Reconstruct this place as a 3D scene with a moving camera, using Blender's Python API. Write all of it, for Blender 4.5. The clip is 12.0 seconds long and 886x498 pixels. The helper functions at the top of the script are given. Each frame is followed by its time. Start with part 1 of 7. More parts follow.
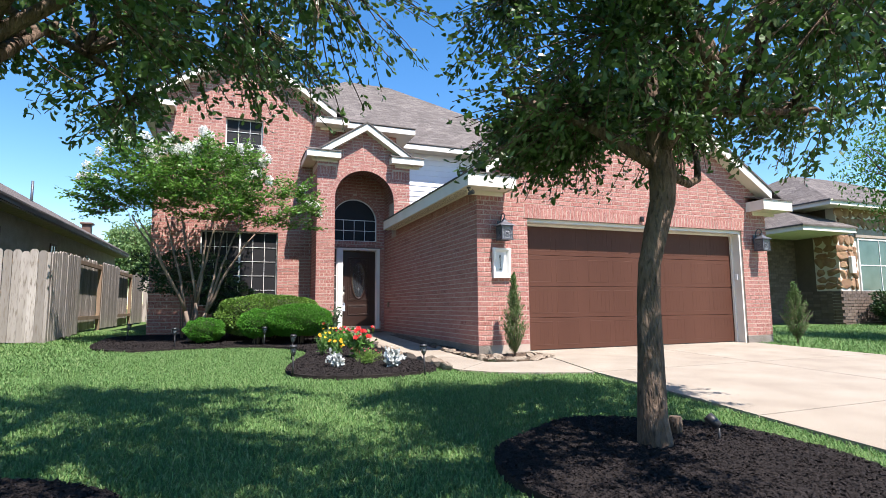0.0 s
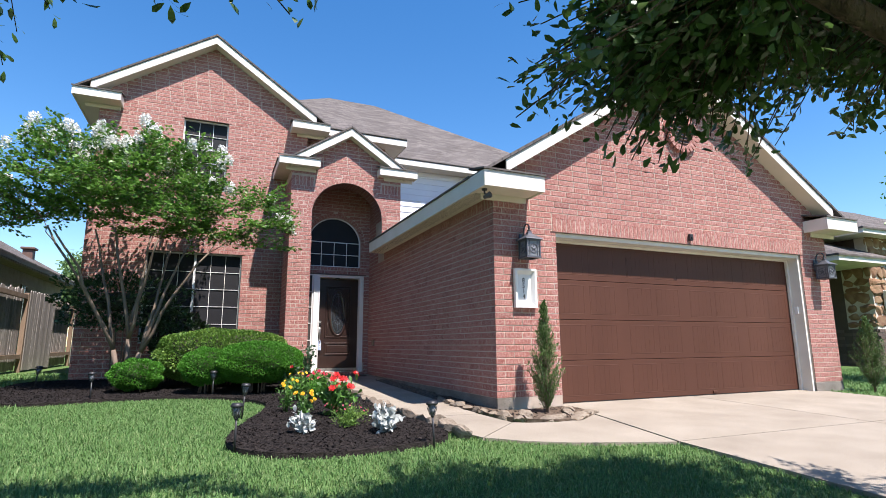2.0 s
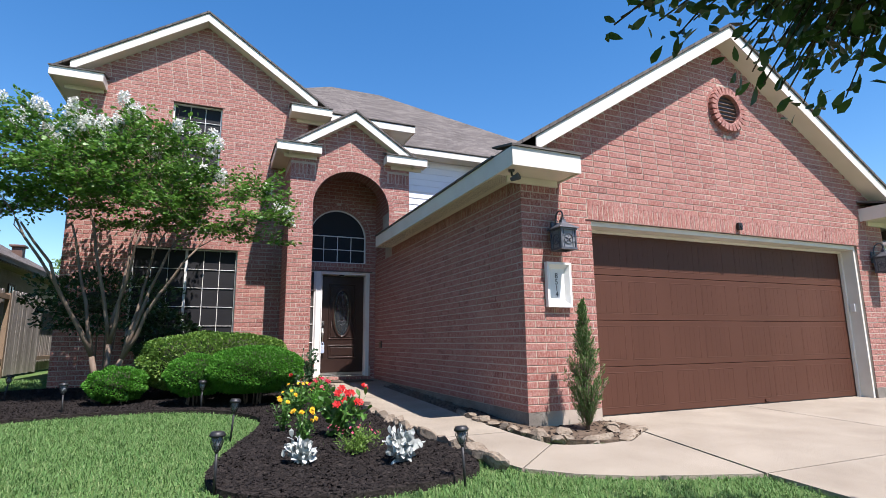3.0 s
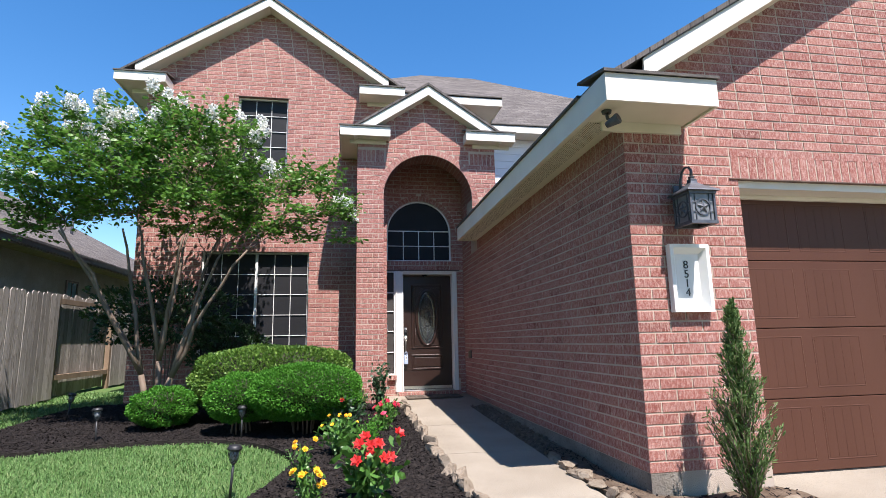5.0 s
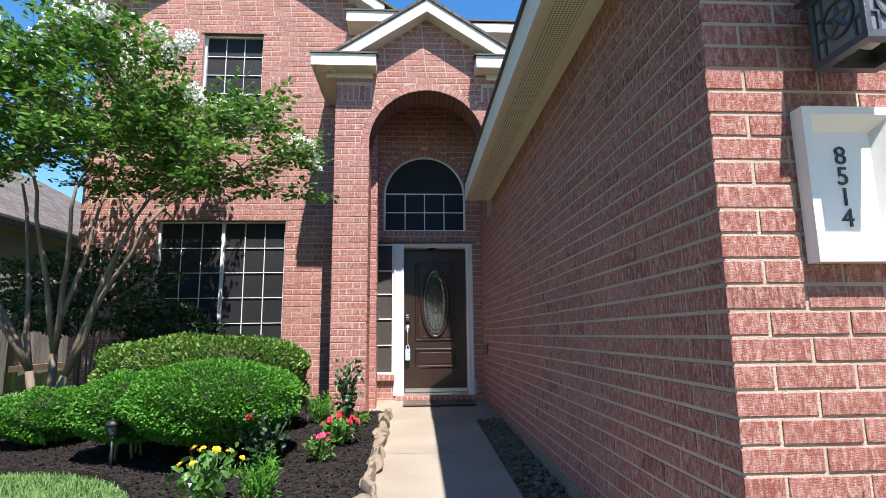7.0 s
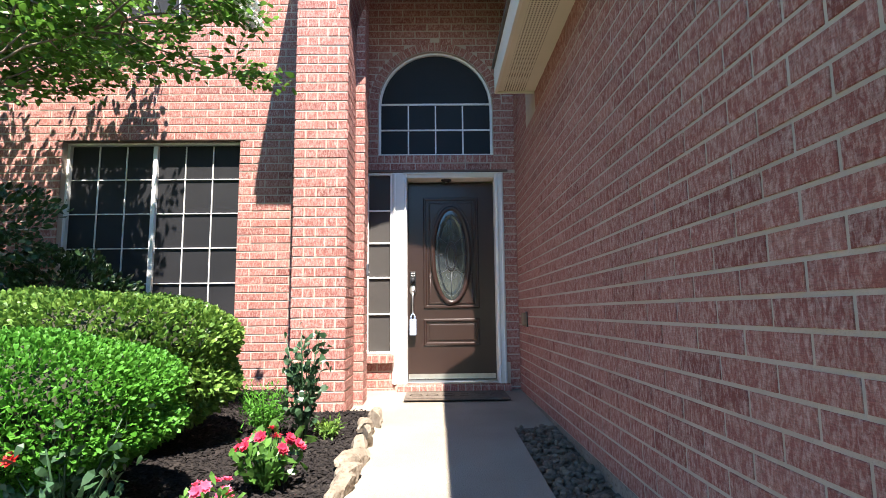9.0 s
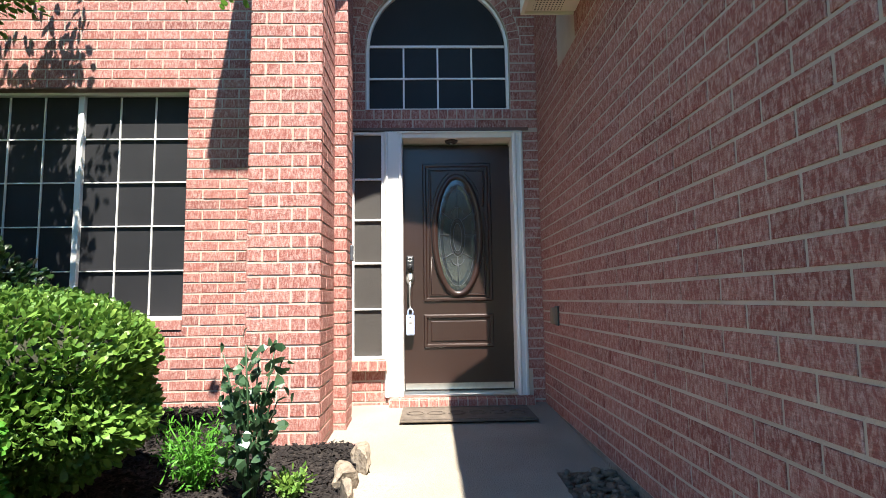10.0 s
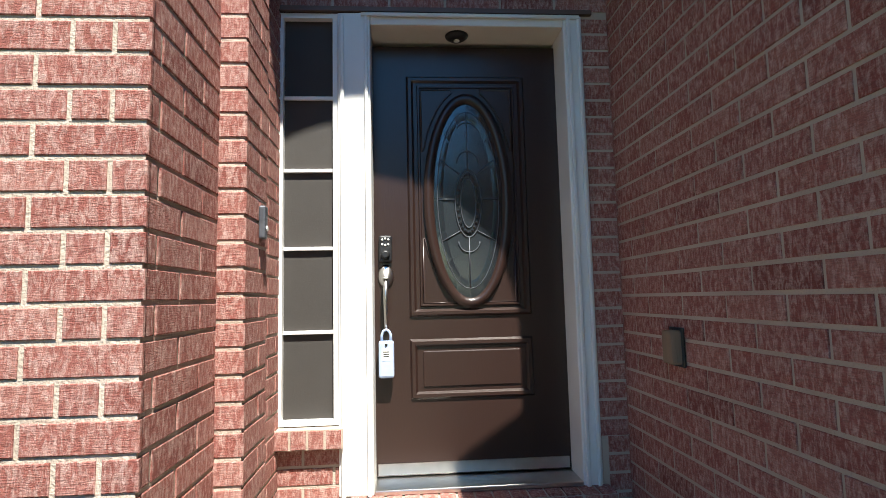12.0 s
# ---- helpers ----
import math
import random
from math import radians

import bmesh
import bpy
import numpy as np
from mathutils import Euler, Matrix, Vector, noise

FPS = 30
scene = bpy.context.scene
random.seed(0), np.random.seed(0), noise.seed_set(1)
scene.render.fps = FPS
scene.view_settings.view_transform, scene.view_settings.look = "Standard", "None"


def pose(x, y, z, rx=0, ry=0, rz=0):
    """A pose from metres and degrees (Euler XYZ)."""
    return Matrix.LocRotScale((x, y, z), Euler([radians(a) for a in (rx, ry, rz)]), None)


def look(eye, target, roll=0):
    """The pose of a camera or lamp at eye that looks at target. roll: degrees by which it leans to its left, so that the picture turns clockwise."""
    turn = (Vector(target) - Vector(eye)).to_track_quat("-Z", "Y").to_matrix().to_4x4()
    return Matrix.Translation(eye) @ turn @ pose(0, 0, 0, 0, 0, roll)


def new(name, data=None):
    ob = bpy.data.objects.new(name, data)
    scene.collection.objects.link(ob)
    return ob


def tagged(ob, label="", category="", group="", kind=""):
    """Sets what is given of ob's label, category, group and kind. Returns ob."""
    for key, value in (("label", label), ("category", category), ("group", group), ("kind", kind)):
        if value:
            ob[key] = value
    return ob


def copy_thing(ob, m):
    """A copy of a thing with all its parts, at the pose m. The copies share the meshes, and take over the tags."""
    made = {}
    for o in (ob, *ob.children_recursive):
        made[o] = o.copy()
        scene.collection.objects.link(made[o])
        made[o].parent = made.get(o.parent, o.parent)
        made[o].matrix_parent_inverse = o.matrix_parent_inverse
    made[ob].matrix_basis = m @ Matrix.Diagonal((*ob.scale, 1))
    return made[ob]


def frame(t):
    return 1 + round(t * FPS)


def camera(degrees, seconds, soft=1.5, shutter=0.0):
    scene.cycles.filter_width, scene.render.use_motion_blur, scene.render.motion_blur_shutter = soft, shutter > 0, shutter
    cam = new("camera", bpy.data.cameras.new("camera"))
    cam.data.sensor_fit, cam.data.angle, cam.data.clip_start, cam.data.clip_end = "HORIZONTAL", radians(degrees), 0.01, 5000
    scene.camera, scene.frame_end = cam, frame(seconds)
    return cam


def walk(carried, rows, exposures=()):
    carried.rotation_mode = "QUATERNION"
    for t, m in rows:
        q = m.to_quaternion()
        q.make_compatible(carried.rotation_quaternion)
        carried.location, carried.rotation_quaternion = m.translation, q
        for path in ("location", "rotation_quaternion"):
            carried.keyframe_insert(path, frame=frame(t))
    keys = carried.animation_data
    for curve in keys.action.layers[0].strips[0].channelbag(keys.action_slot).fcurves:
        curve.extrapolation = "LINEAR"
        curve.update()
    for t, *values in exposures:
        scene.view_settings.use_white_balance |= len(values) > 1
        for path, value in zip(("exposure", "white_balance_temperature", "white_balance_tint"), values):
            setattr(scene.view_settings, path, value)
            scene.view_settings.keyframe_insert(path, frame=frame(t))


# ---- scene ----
cam = camera(80.1, 12.0, soft=0.65)
ROWS = [
    (0, (-0.108, -0.029, 0.825), (0.613, 1.824, 1.04), -0.5),
    (0.5, (0.083, 0.52, 0.832), (0.798, 2.365, 1.122), -0.4),
    (1, (0.165, 1.021, 0.787), (0.882, 2.855, 1.135), -0.1),
    (1.5, (0.214, 1.507, 0.82), (0.955, 3.331, 1.171), -0.2),
    (2, (0.323, 1.972, 0.827), (1.104, 3.779, 1.183), -0.3),
    (2.5, (0.362, 2.429, 0.927), (1.145, 4.238, 1.271), -0.6),
    (3, (0.5, 2.859, 0.923), (1.271, 4.672, 1.268), -0.6),
    (3.5, (0.647, 3.265, 0.984), (1.317, 5.118, 1.329), -0.6),
    (5.5, (1.771, 4.615, 1.111), (2.04, 6.566, 1.459), -1.0),
    (6, (2.042, 5.121, 1.082), (2.257, 7.077, 1.438), -0.6),
    (6.5, (2.363, 5.604, 1.049), (2.54, 7.565, 1.402), -0.7),
    (7, (2.545, 6.141, 1.071), (2.654, 8.113, 1.39), -0.6),
    (9, (2.682, 8.33, 0.945), (2.711, 10.316, 1.181), -0.6),
    (9.5, (2.642, 8.843, 0.983), (2.668, 10.831, 1.197), -0.7),
    (10, (2.603, 9.401, 0.995), (2.658, 11.391, 1.185), -0.8),
    (10.5, (2.542, 9.934, 1.017), (2.637, 11.924, 1.196), -0.8),
    (11, (2.548, 10.433, 1.044), (2.68, 12.421, 1.214), -1.0),
    (11.5, (2.509, 10.881, 1.057), (2.655, 12.868, 1.228), -1.1),
    (12, (2.544, 11.259, 1.056), (2.686, 13.245, 1.244), -1.3),
]
walk(cam, [(t, look(eye, target, roll)) for t, eye, target, roll in ROWS],
     [(0.0, 1.36, 6450, 16), (2.0, 1.18, 6350, 17), (3.5, 1.01, 6300, 17), (6.0, 1.30, 6350, 15), (7.0, 1.36, 6400, 14), (9.0, 2.10, 6600, 12), (10.5, 1.88, 6500, 7), (12.0, 1.54, 6450, 6)])


# ---------- light ----------
SUN_WAY = Vector((-0.15, 0.51, -1.0)).normalized()
world = bpy.data.worlds.new("sky")
scene.world = world
world.use_nodes = True
_wn = world.node_tree.nodes
_sky = _wn.new("ShaderNodeTexSky")
_sky.sky_type = "NISHITA"
_sky.sun_disc = False
_sky.sun_elevation = math.asin(-SUN_WAY.z)
_sky.sun_rotation = math.atan2(-SUN_WAY.x, -SUN_WAY.y)
_sky.air_density = 1.15
_sky.dust_density = 0.0
_sky.ozone_density = 2.5
_hs = _wn.new("ShaderNodeHueSaturation")
_hs.inputs["Saturation"].default_value = 1.32
_hs.inputs["Value"].default_value = 1.3
world.node_tree.links.new(_sky.outputs[0], _hs.inputs["Color"])
world.node_tree.links.new(_hs.outputs[0], _wn["Background"].inputs[0])
_wn["Background"].inputs[1].default_value = 0.071
sun = new("sun", bpy.data.lights.new("sun", "SUN"))
sun.data.energy = 5.0
sun.data.angle = radians(0.53)
sun.data.color = (1.0, 0.95, 0.87)
sun.matrix_world = Matrix.Translation((0, 0, 20)) @ SUN_WAY.to_track_quat("-Z", "Y").to_matrix().to_4x4()


# ---------- materials ----------
def mat(name, a, b=None, rough=0.6, scale=6.0, bump=0.15, fine=60.0, deep=0.01, metal=0.0, c=None, spec=0.5, stretch=(1, 1, 1), island=False, piece=False, trans=0.0):
    """Two-scale noise between a and b, with spots of c and a fine relief."""
    m = bpy.data.materials.new(name)
    m.use_nodes = True
    t = m.node_tree
    N, L = t.nodes, t.links
    p = N["Principled BSDF"]
    p.inputs["Roughness"].default_value = rough
    p.inputs["Metallic"].default_value = metal
    p.inputs["Specular IOR Level"].default_value = spec
    co = N.new("ShaderNodeTexCoord")
    mp = N.new("ShaderNodeMapping")
    mp.inputs["Scale"].default_value = stretch
    L.new(co.outputs["Object"], mp.inputs[0])
    vec = mp.outputs[0]
    rnd = None
    if piece:
        oi = N.new("ShaderNodeObjectInfo")
        rnd = oi.outputs["Random"]
    elif island:
        ge = N.new("ShaderNodeNewGeometry")
        rnd = ge.outputs["Random Per Island"]
    if rnd is not None:
        mu = N.new("ShaderNodeMath")
        mu.operation = "MULTIPLY"
        mu.inputs[1].default_value = 37.0
        L.new(rnd, mu.inputs[0])
        ad = N.new("ShaderNodeVectorMath")
        L.new(vec, ad.inputs[0])
        L.new(mu.outputs[0], ad.inputs[1])
        vec = ad.outputs[0]
    n1 = N.new("ShaderNodeTexNoise")
    n1.inputs["Scale"].default_value = scale
    n1.inputs["Detail"].default_value = 5
    n2 = N.new("ShaderNodeTexNoise")
    n2.inputs["Scale"].default_value = fine
    n2.inputs["Detail"].default_value = 3
    L.new(vec, n1.inputs[0])
    L.new(vec, n2.inputs[0])
    r1 = N.new("ShaderNodeMapRange")
    r1.inputs[1].default_value, r1.inputs[2].default_value = 0.3, 0.7
    L.new(n1.outputs[0], r1.inputs[0])
    mx = N.new("ShaderNodeMix")
    mx.data_type = "RGBA"
    mx.inputs[6].default_value = (*a, 1)
    mx.inputs[7].default_value = (*(b or a), 1)
    L.new(r1.outputs[0], mx.inputs[0])
    col = mx.outputs[2]
    if rnd is not None:
        m3 = N.new("ShaderNodeMix")
        m3.data_type = "RGBA"
        m3.inputs[7].default_value = (*[v * 0.55 for v in a], 1)
        r3 = N.new("ShaderNodeMapRange")
        r3.inputs[1].default_value, r3.inputs[2].default_value, r3.inputs[4].default_value = 0.1, 1.0, 0.75
        L.new(rnd, r3.inputs[0])
        L.new(r3.outputs[0], m3.inputs[0])
        L.new(col, m3.inputs[6])
        col = m3.outputs[2]
    if c:
        r2 = N.new("ShaderNodeMapRange")
        r2.inputs[1].default_value, r2.inputs[2].default_value = 0.52, 0.72
        L.new(n2.outputs[0], r2.inputs[0])
        m2 = N.new("ShaderNodeMix")
        m2.data_type = "RGBA"
        m2.inputs[7].default_value = (*c, 1)
        L.new(r2.outputs[0], m2.inputs[0])
        L.new(col, m2.inputs[6])
        col = m2.outputs[2]
    L.new(col, p.inputs["Base Color"])
    if bump:
        bp = N.new("ShaderNodeBump")
        bp.inputs["Strength"].default_value = bump
        bp.inputs["Distance"].default_value = deep
        L.new(n2.outputs[0], bp.inputs["Height"])
        L.new(bp.outputs[0], p.inputs["Normal"])
    if trans:
        tr = N.new("ShaderNodeBsdfTranslucent")
        L.new(col, tr.inputs[0])
        ms = N.new("ShaderNodeMixShader")
        ms.inputs[0].default_value = trans
        L.new(p.outputs[0], ms.inputs[1])
        L.new(tr.outputs[0], ms.inputs[2])
        L.new(ms.outputs[0], N["Material Output"].inputs[0])
    return m


def brick_mat(name, piece):
    """Moulded clay brick: red to brown by the piece, pale sandy smears over it."""
    m = bpy.data.materials.new(name)
    m.use_nodes = True
    t = m.node_tree
    N, L = t.nodes, t.links
    p = N["Principled BSDF"]
    p.inputs["Roughness"].default_value = 0.9
    p.inputs["Specular IOR Level"].default_value = 0.25
    if piece:
        rnd = N.new("ShaderNodeObjectInfo").outputs["Random"]
    else:
        rnd = N.new("ShaderNodeNewGeometry").outputs["Random Per Island"]
    co = N.new("ShaderNodeTexCoord")
    mu = N.new("ShaderNodeMath")
    mu.operation = "MULTIPLY"
    mu.inputs[1].default_value = 41.0
    L.new(rnd, mu.inputs[0])
    ad = N.new("ShaderNodeVectorMath")
    L.new(co.outputs["Object"], ad.inputs[0])
    L.new(mu.outputs[0], ad.inputs[1])
    ramp = N.new("ShaderNodeValToRGB")
    L.new(rnd, ramp.inputs[0])
    cr = ramp.color_ramp
    cr.elements[0].position, cr.elements[0].color = 0.0, (0.200, 0.062, 0.050, 1)
    cr.elements[1].position, cr.elements[1].color = 1.0, (0.330, 0.135, 0.108, 1)
    for pos, c in ((0.12, (0.255, 0.084, 0.067, 1)), (0.55, (0.300, 0.108, 0.086, 1)), (0.8, (0.275, 0.100, 0.082, 1))):
        e = cr.elements.new(pos)
        e.color = c
    n1 = N.new("ShaderNodeTexNoise")
    n1.inputs["Scale"].default_value = 52
    n1.inputs["Detail"].default_value = 7
    n1.inputs["Roughness"].default_value = 0.72
    n1.inputs["Distortion"].default_value = 0.6
    up = N.new("ShaderNodeMapping")
    up.inputs["Scale"].default_value = (1.5, 1.5, 0.55)
    L.new(ad.outputs[0], up.inputs[0])
    L.new(up.outputs[0], n1.inputs[0])
    r1 = N.new("ShaderNodeMapRange")
    r1.inputs[1].default_value, r1.inputs[2].default_value, r1.inputs[4].default_value = 0.44, 0.70, 0.70
    L.new(n1.outputs[0], r1.inputs[0])
    mx = N.new("ShaderNodeMix")
    mx.data_type = "RGBA"
    mx.inputs[7].default_value = (0.66, 0.475, 0.415, 1)
    L.new(r1.outputs[0], mx.inputs[0])
    L.new(ramp.outputs[0], mx.inputs[6])
    n2 = N.new("ShaderNodeTexNoise")
    n2.inputs["Scale"].default_value = 55
    n2.inputs["Detail"].default_value = 6
    n2.inputs["Roughness"].default_value = 0.75
    sq = N.new("ShaderNodeMapping")
    sq.inputs["Scale"].default_value = (1, 1, 5)
    L.new(ad.outputs[0], sq.inputs[0])
    L.new(sq.outputs[0], n2.inputs[0])
    hs = N.new("ShaderNodeHueSaturation")
    rv = N.new("ShaderNodeMapRange")
    rv.inputs[1].default_value, rv.inputs[2].default_value, rv.inputs[3].default_value, rv.inputs[4].default_value = 0.32, 0.66, 0.66, 1.22
    L.new(n2.outputs[0], rv.inputs[0])
    L.new(rv.outputs[0], hs.inputs["Value"])
    L.new(mx.outputs[2], hs.inputs["Color"])
    L.new(hs.outputs[0], p.inputs["Base Color"])
    sm = N.new("ShaderNodeMath")
    L.new(n1.outputs[0], sm.inputs[0])
    L.new(n2.outputs[0], sm.inputs[1])
    bp = N.new("ShaderNodeBump")
    bp.inputs["Strength"].default_value = 0.8
    bp.inputs["Distance"].default_value = 0.005
    L.new(sm.outputs[0], bp.inputs["Height"])
    L.new(bp.outputs[0], p.inputs["Normal"])
    return m


def shingle_mat(name):
    """Weathered asphalt shingles: courses with a shade by the tab."""
    m = bpy.data.materials.new(name)
    m.use_nodes = True
    t = m.node_tree
    N, L = t.nodes, t.links
    p = N["Principled BSDF"]
    p.inputs["Roughness"].default_value = 0.95
    p.inputs["Specular IOR Level"].default_value = 0.2
    uv = N.new("ShaderNodeUVMap")
    br = N.new("ShaderNodeTexBrick")
    br.inputs["Scale"].default_value = 1.0
    br.inputs["Brick Width"].default_value = 0.26
    br.inputs["Row Height"].default_value = 0.14
    br.inputs["Mortar Size"].default_value = 0.009
    br.inputs["Mortar Smooth"].default_value = 0.4
    br.inputs["Color1"].default_value = (0.092, 0.080, 0.074, 1)
    br.inputs["Color2"].default_value = (0.150, 0.132, 0.122, 1)
    br.inputs["Mortar"].default_value = (0.055, 0.048, 0.045, 1)
    L.new(uv.outputs[0], br.inputs["Vector"])
    n1 = N.new("ShaderNodeTexNoise")
    n1.inputs["Scale"].default_value = 1.1
    n1.inputs["Detail"].default_value = 6
    L.new(uv.outputs[0], n1.inputs[0])
    n2 = N.new("ShaderNodeTexNoise")
    n2.inputs["Scale"].default_value = 90
    L.new(uv.outputs[0], n2.inputs[0])
    hs = N.new("ShaderNodeHueSaturation")
    rv = N.new("ShaderNodeMapRange")
    rv.inputs[1].default_value, rv.inputs[2].default_value, rv.inputs[3].default_value, rv.inputs[4].default_value = 0.3, 0.7, 0.7, 1.3
    ad = N.new("ShaderNodeMath")
    ad.operation = "ADD"
    hf = N.new("ShaderNodeMath")
    hf.operation = "MULTIPLY"
    hf.inputs[1].default_value = 0.5
    L.new(n1.outputs[0], ad.inputs[0])
    L.new(n2.outputs[0], ad.inputs[1])
    L.new(ad.outputs[0], hf.inputs[0])
    L.new(hf.outputs[0], rv.inputs[0])
    L.new(rv.outputs[0], hs.inputs["Value"])
    L.new(br.outputs[0], hs.inputs["Color"])
    L.new(hs.outputs[0], p.inputs["Base Color"])
    bp = N.new("ShaderNodeBump")
    bp.inputs["Strength"].default_value = 0.7
    bp.inputs["Distance"].default_value = 0.012
    iv = N.new("ShaderNodeMath")
    iv.operation = "SUBTRACT"
    L.new(n2.outputs[0], iv.inputs[0])
    L.new(br.outputs[1], iv.inputs[1])
    L.new(iv.outputs[0], bp.inputs["Height"])
    L.new(bp.outputs[0], p.inputs["Normal"])
    return m


BRICK_P = brick_mat("clay_brick_single", True)
BRICK_J = brick_mat("clay_brick_laid", False)
MORTAR = mat("mortar", (0.385, 0.312, 0.250), (0.485, 0.40, 0.332), 0.95, 3, 0.5, 140, spec=0.2)
SHINGLE = shingle_mat("asphalt_shingle")
TRIM = mat("cream_trim_paint", (0.62, 0.575, 0.50), (0.69, 0.65, 0.58), 0.55, 2.5, 0.08, 45)
WHITE = mat("white_paint", (0.66, 0.65, 0.62), (0.72, 0.71, 0.69), 0.5, 3, 0.06, 60)
SOFFIT = mat("soffit_board_paint", (0.60, 0.55, 0.44), (0.66, 0.61, 0.50), 0.7, 3, 0.08, 50)
SIDING = mat("white_lap_siding", (0.66, 0.68, 0.72), (0.72, 0.74, 0.77), 0.6, 2, 0.1, 40)
CONCRETE = mat("concrete", (0.235, 0.20, 0.158), (0.315, 0.275, 0.222), 0.9, 1.6, 0.6, 150, c=(0.165, 0.136, 0.102), spec=0.25)
FOUNDATION = mat("foundation_concrete", (0.15, 0.13, 0.11), (0.26, 0.235, 0.205), 0.95, 4, 0.6, 70, c=(0.11, 0.095, 0.08), spec=0.2)
MULCH = mat("black_mulch", (0.012, 0.010, 0.009), (0.030, 0.024, 0.021), 0.95, 9, 1.0, 60, c=(0.05, 0.042, 0.038), spec=0.15)
CHIP = mat("mulch_chip", (0.010, 0.008, 0.008), (0.028, 0.022, 0.020), 0.9, 20, 0.5, 120, island=True, spec=0.2)
SOIL = mat("lawn_soil", (0.050, 0.104, 0.027), (0.092, 0.148, 0.046), 0.95, 2.2, 0.8, 60, c=(0.105, 0.125, 0.052), spec=0.15)
GRASS = mat("lawn_blades", (0.078, 0.190, 0.046), (0.180, 0.300, 0.100), 0.6, 1.2, 0.0, 9, island=True, c=(0.27, 0.33, 0.15), spec=0.25, trans=0.3)
OAKLEAF = mat("oak_leaves", (0.055, 0.118, 0.024), (0.105, 0.195, 0.050), 0.36, 3, 0.0, 8, island=True, trans=0.4, spec=0.6)
MYRTLE = mat("myrtle_leaves", (0.070, 0.185, 0.024), (0.165, 0.320, 0.050), 0.42, 3, 0.0, 8, island=True, trans=0.38, spec=0.4)
BOXLEAF = mat("round_shrub_leaves", (0.058, 0.215, 0.020), (0.115, 0.310, 0.036), 0.5, 5, 0.0, 8, island=True, trans=0.3, spec=0.25)
HEDGELEAF = mat("hedge_leaves", (0.080, 0.195, 0.030), (0.230, 0.345, 0.065), 0.45, 4, 0.0, 8, island=True, trans=0.3, spec=0.35)
DARKLEAF = mat("dark_shrub_leaves", (0.018, 0.050, 0.012), (0.035, 0.080, 0.020), 0.4, 4, 0.0, 8, island=True, trans=0.2)
PALELEAF = mat("willow_leaves", (0.130, 0.230, 0.070), (0.200, 0.300, 0.110), 0.55, 3, 0.0, 8, island=True, trans=0.35)
CYPRESS = mat("cypress_foliage", (0.075, 0.150, 0.034), (0.140, 0.220, 0.065), 0.6, 6, 0.0, 20, island=True, trans=0.2)
FLOWERLEAF = mat("flower_leaves", (0.060, 0.170, 0.025), (0.120, 0.250, 0.050), 0.4, 5, 0.0, 9, island=True, trans=0.3)
ROSELEAF = mat("rose_leaves", (0.030, 0.075, 0.030), (0.060, 0.125, 0.055), 0.4, 5, 0.0, 9, island=True, trans=0.2)
SILVERLEAF = mat("silver_leaves", (0.40, 0.43, 0.41), (0.56, 0.58, 0.56), 0.8, 8, 0.1, 60, island=True)
# near-black: twigs with the shade between the leaves put into the colour
TWIG_SHADE = mat("shrub_twig_shade", (0.020, 0.022, 0.012), (0.035, 0.036, 0.018), 0.95, 12, 0.8, 40)
BARK = mat("oak_bark", (0.080, 0.054, 0.038), (0.175, 0.125, 0.090), 0.95, 14, 1.0, 46, 0.04, c=(0.045, 0.034, 0.026), spec=0.2, stretch=(1, 1, 0.28))
MYRTLEBARK = mat("myrtle_bark", (0.105, 0.072, 0.05), (0.19, 0.14, 0.10), 0.8, 9, 0.4, 40, stretch=(1, 1, 0.3))
BLOSSOM = mat("white_blossom", (0.72, 0.71, 0.66), (0.82, 0.81, 0.77), 0.8, 20, 0.2, 60, trans=0.2)
RED = mat("red_petals", (0.44, 0.012, 0.012), (0.60, 0.028, 0.024), 0.5, 12, 0.1, 50, trans=0.25)
PINK = mat("pink_petals", (0.55, 0.03, 0.10), (0.70, 0.14, 0.22), 0.5, 12, 0.1, 50, trans=0.25)
CRIMSON = mat("crimson_petals", (0.48, 0.012, 0.045), (0.62, 0.04, 0.09), 0.5, 12, 0.1, 50, trans=0.25)
YELLOW = mat("yellow_petals", (0.80, 0.42, 0.012), (0.86, 0.55, 0.03), 0.6, 12, 0.1, 50, trans=0.2)
DIRT = mat("dry_brown_soil", (0.075, 0.052, 0.036), (0.15, 0.112, 0.082), 0.95, 11, 1.0, 70, c=(0.045, 0.033, 0.025), spec=0.15)
ROCK = mat("edging_rock", (0.16, 0.125, 0.092), (0.27, 0.225, 0.175), 0.9, 7, 0.9, 45, c=(0.12, 0.085, 0.06), spec=0.2)
PEBBLE = mat("broken_gravel", (0.085, 0.058, 0.040), (0.20, 0.148, 0.105), 0.8, 9, 0.3, 60, island=True)
SCREEN = mat("solar_screen", (0.012, 0.012, 0.014), (0.017, 0.017, 0.019), 0.6, 2, 0.15, 700, spec=0.25)
SIDESCREEN = mat("woven_side_screen", (0.040, 0.035, 0.031), (0.047, 0.041, 0.036), 0.75, 3, 0.3, 600)
GDOOR = mat("brown_garage_paint", (0.066, 0.0265, 0.0165), (0.088, 0.037, 0.024), 0.5, 1.0, 0.12, 160, stretch=(1, 1, 0.25), spec=0.2)
DOORP = mat("dark_brown_door_paint", (0.025, 0.0125, 0.010), (0.031, 0.0155, 0.012), 0.33, 2, 0.05, 120, stretch=(1, 1, 0.15))
BLACK = mat("black_metal", (0.018, 0.018, 0.020), (0.030, 0.030, 0.032), 0.45, 20, 0.1, 90, metal=0.3)
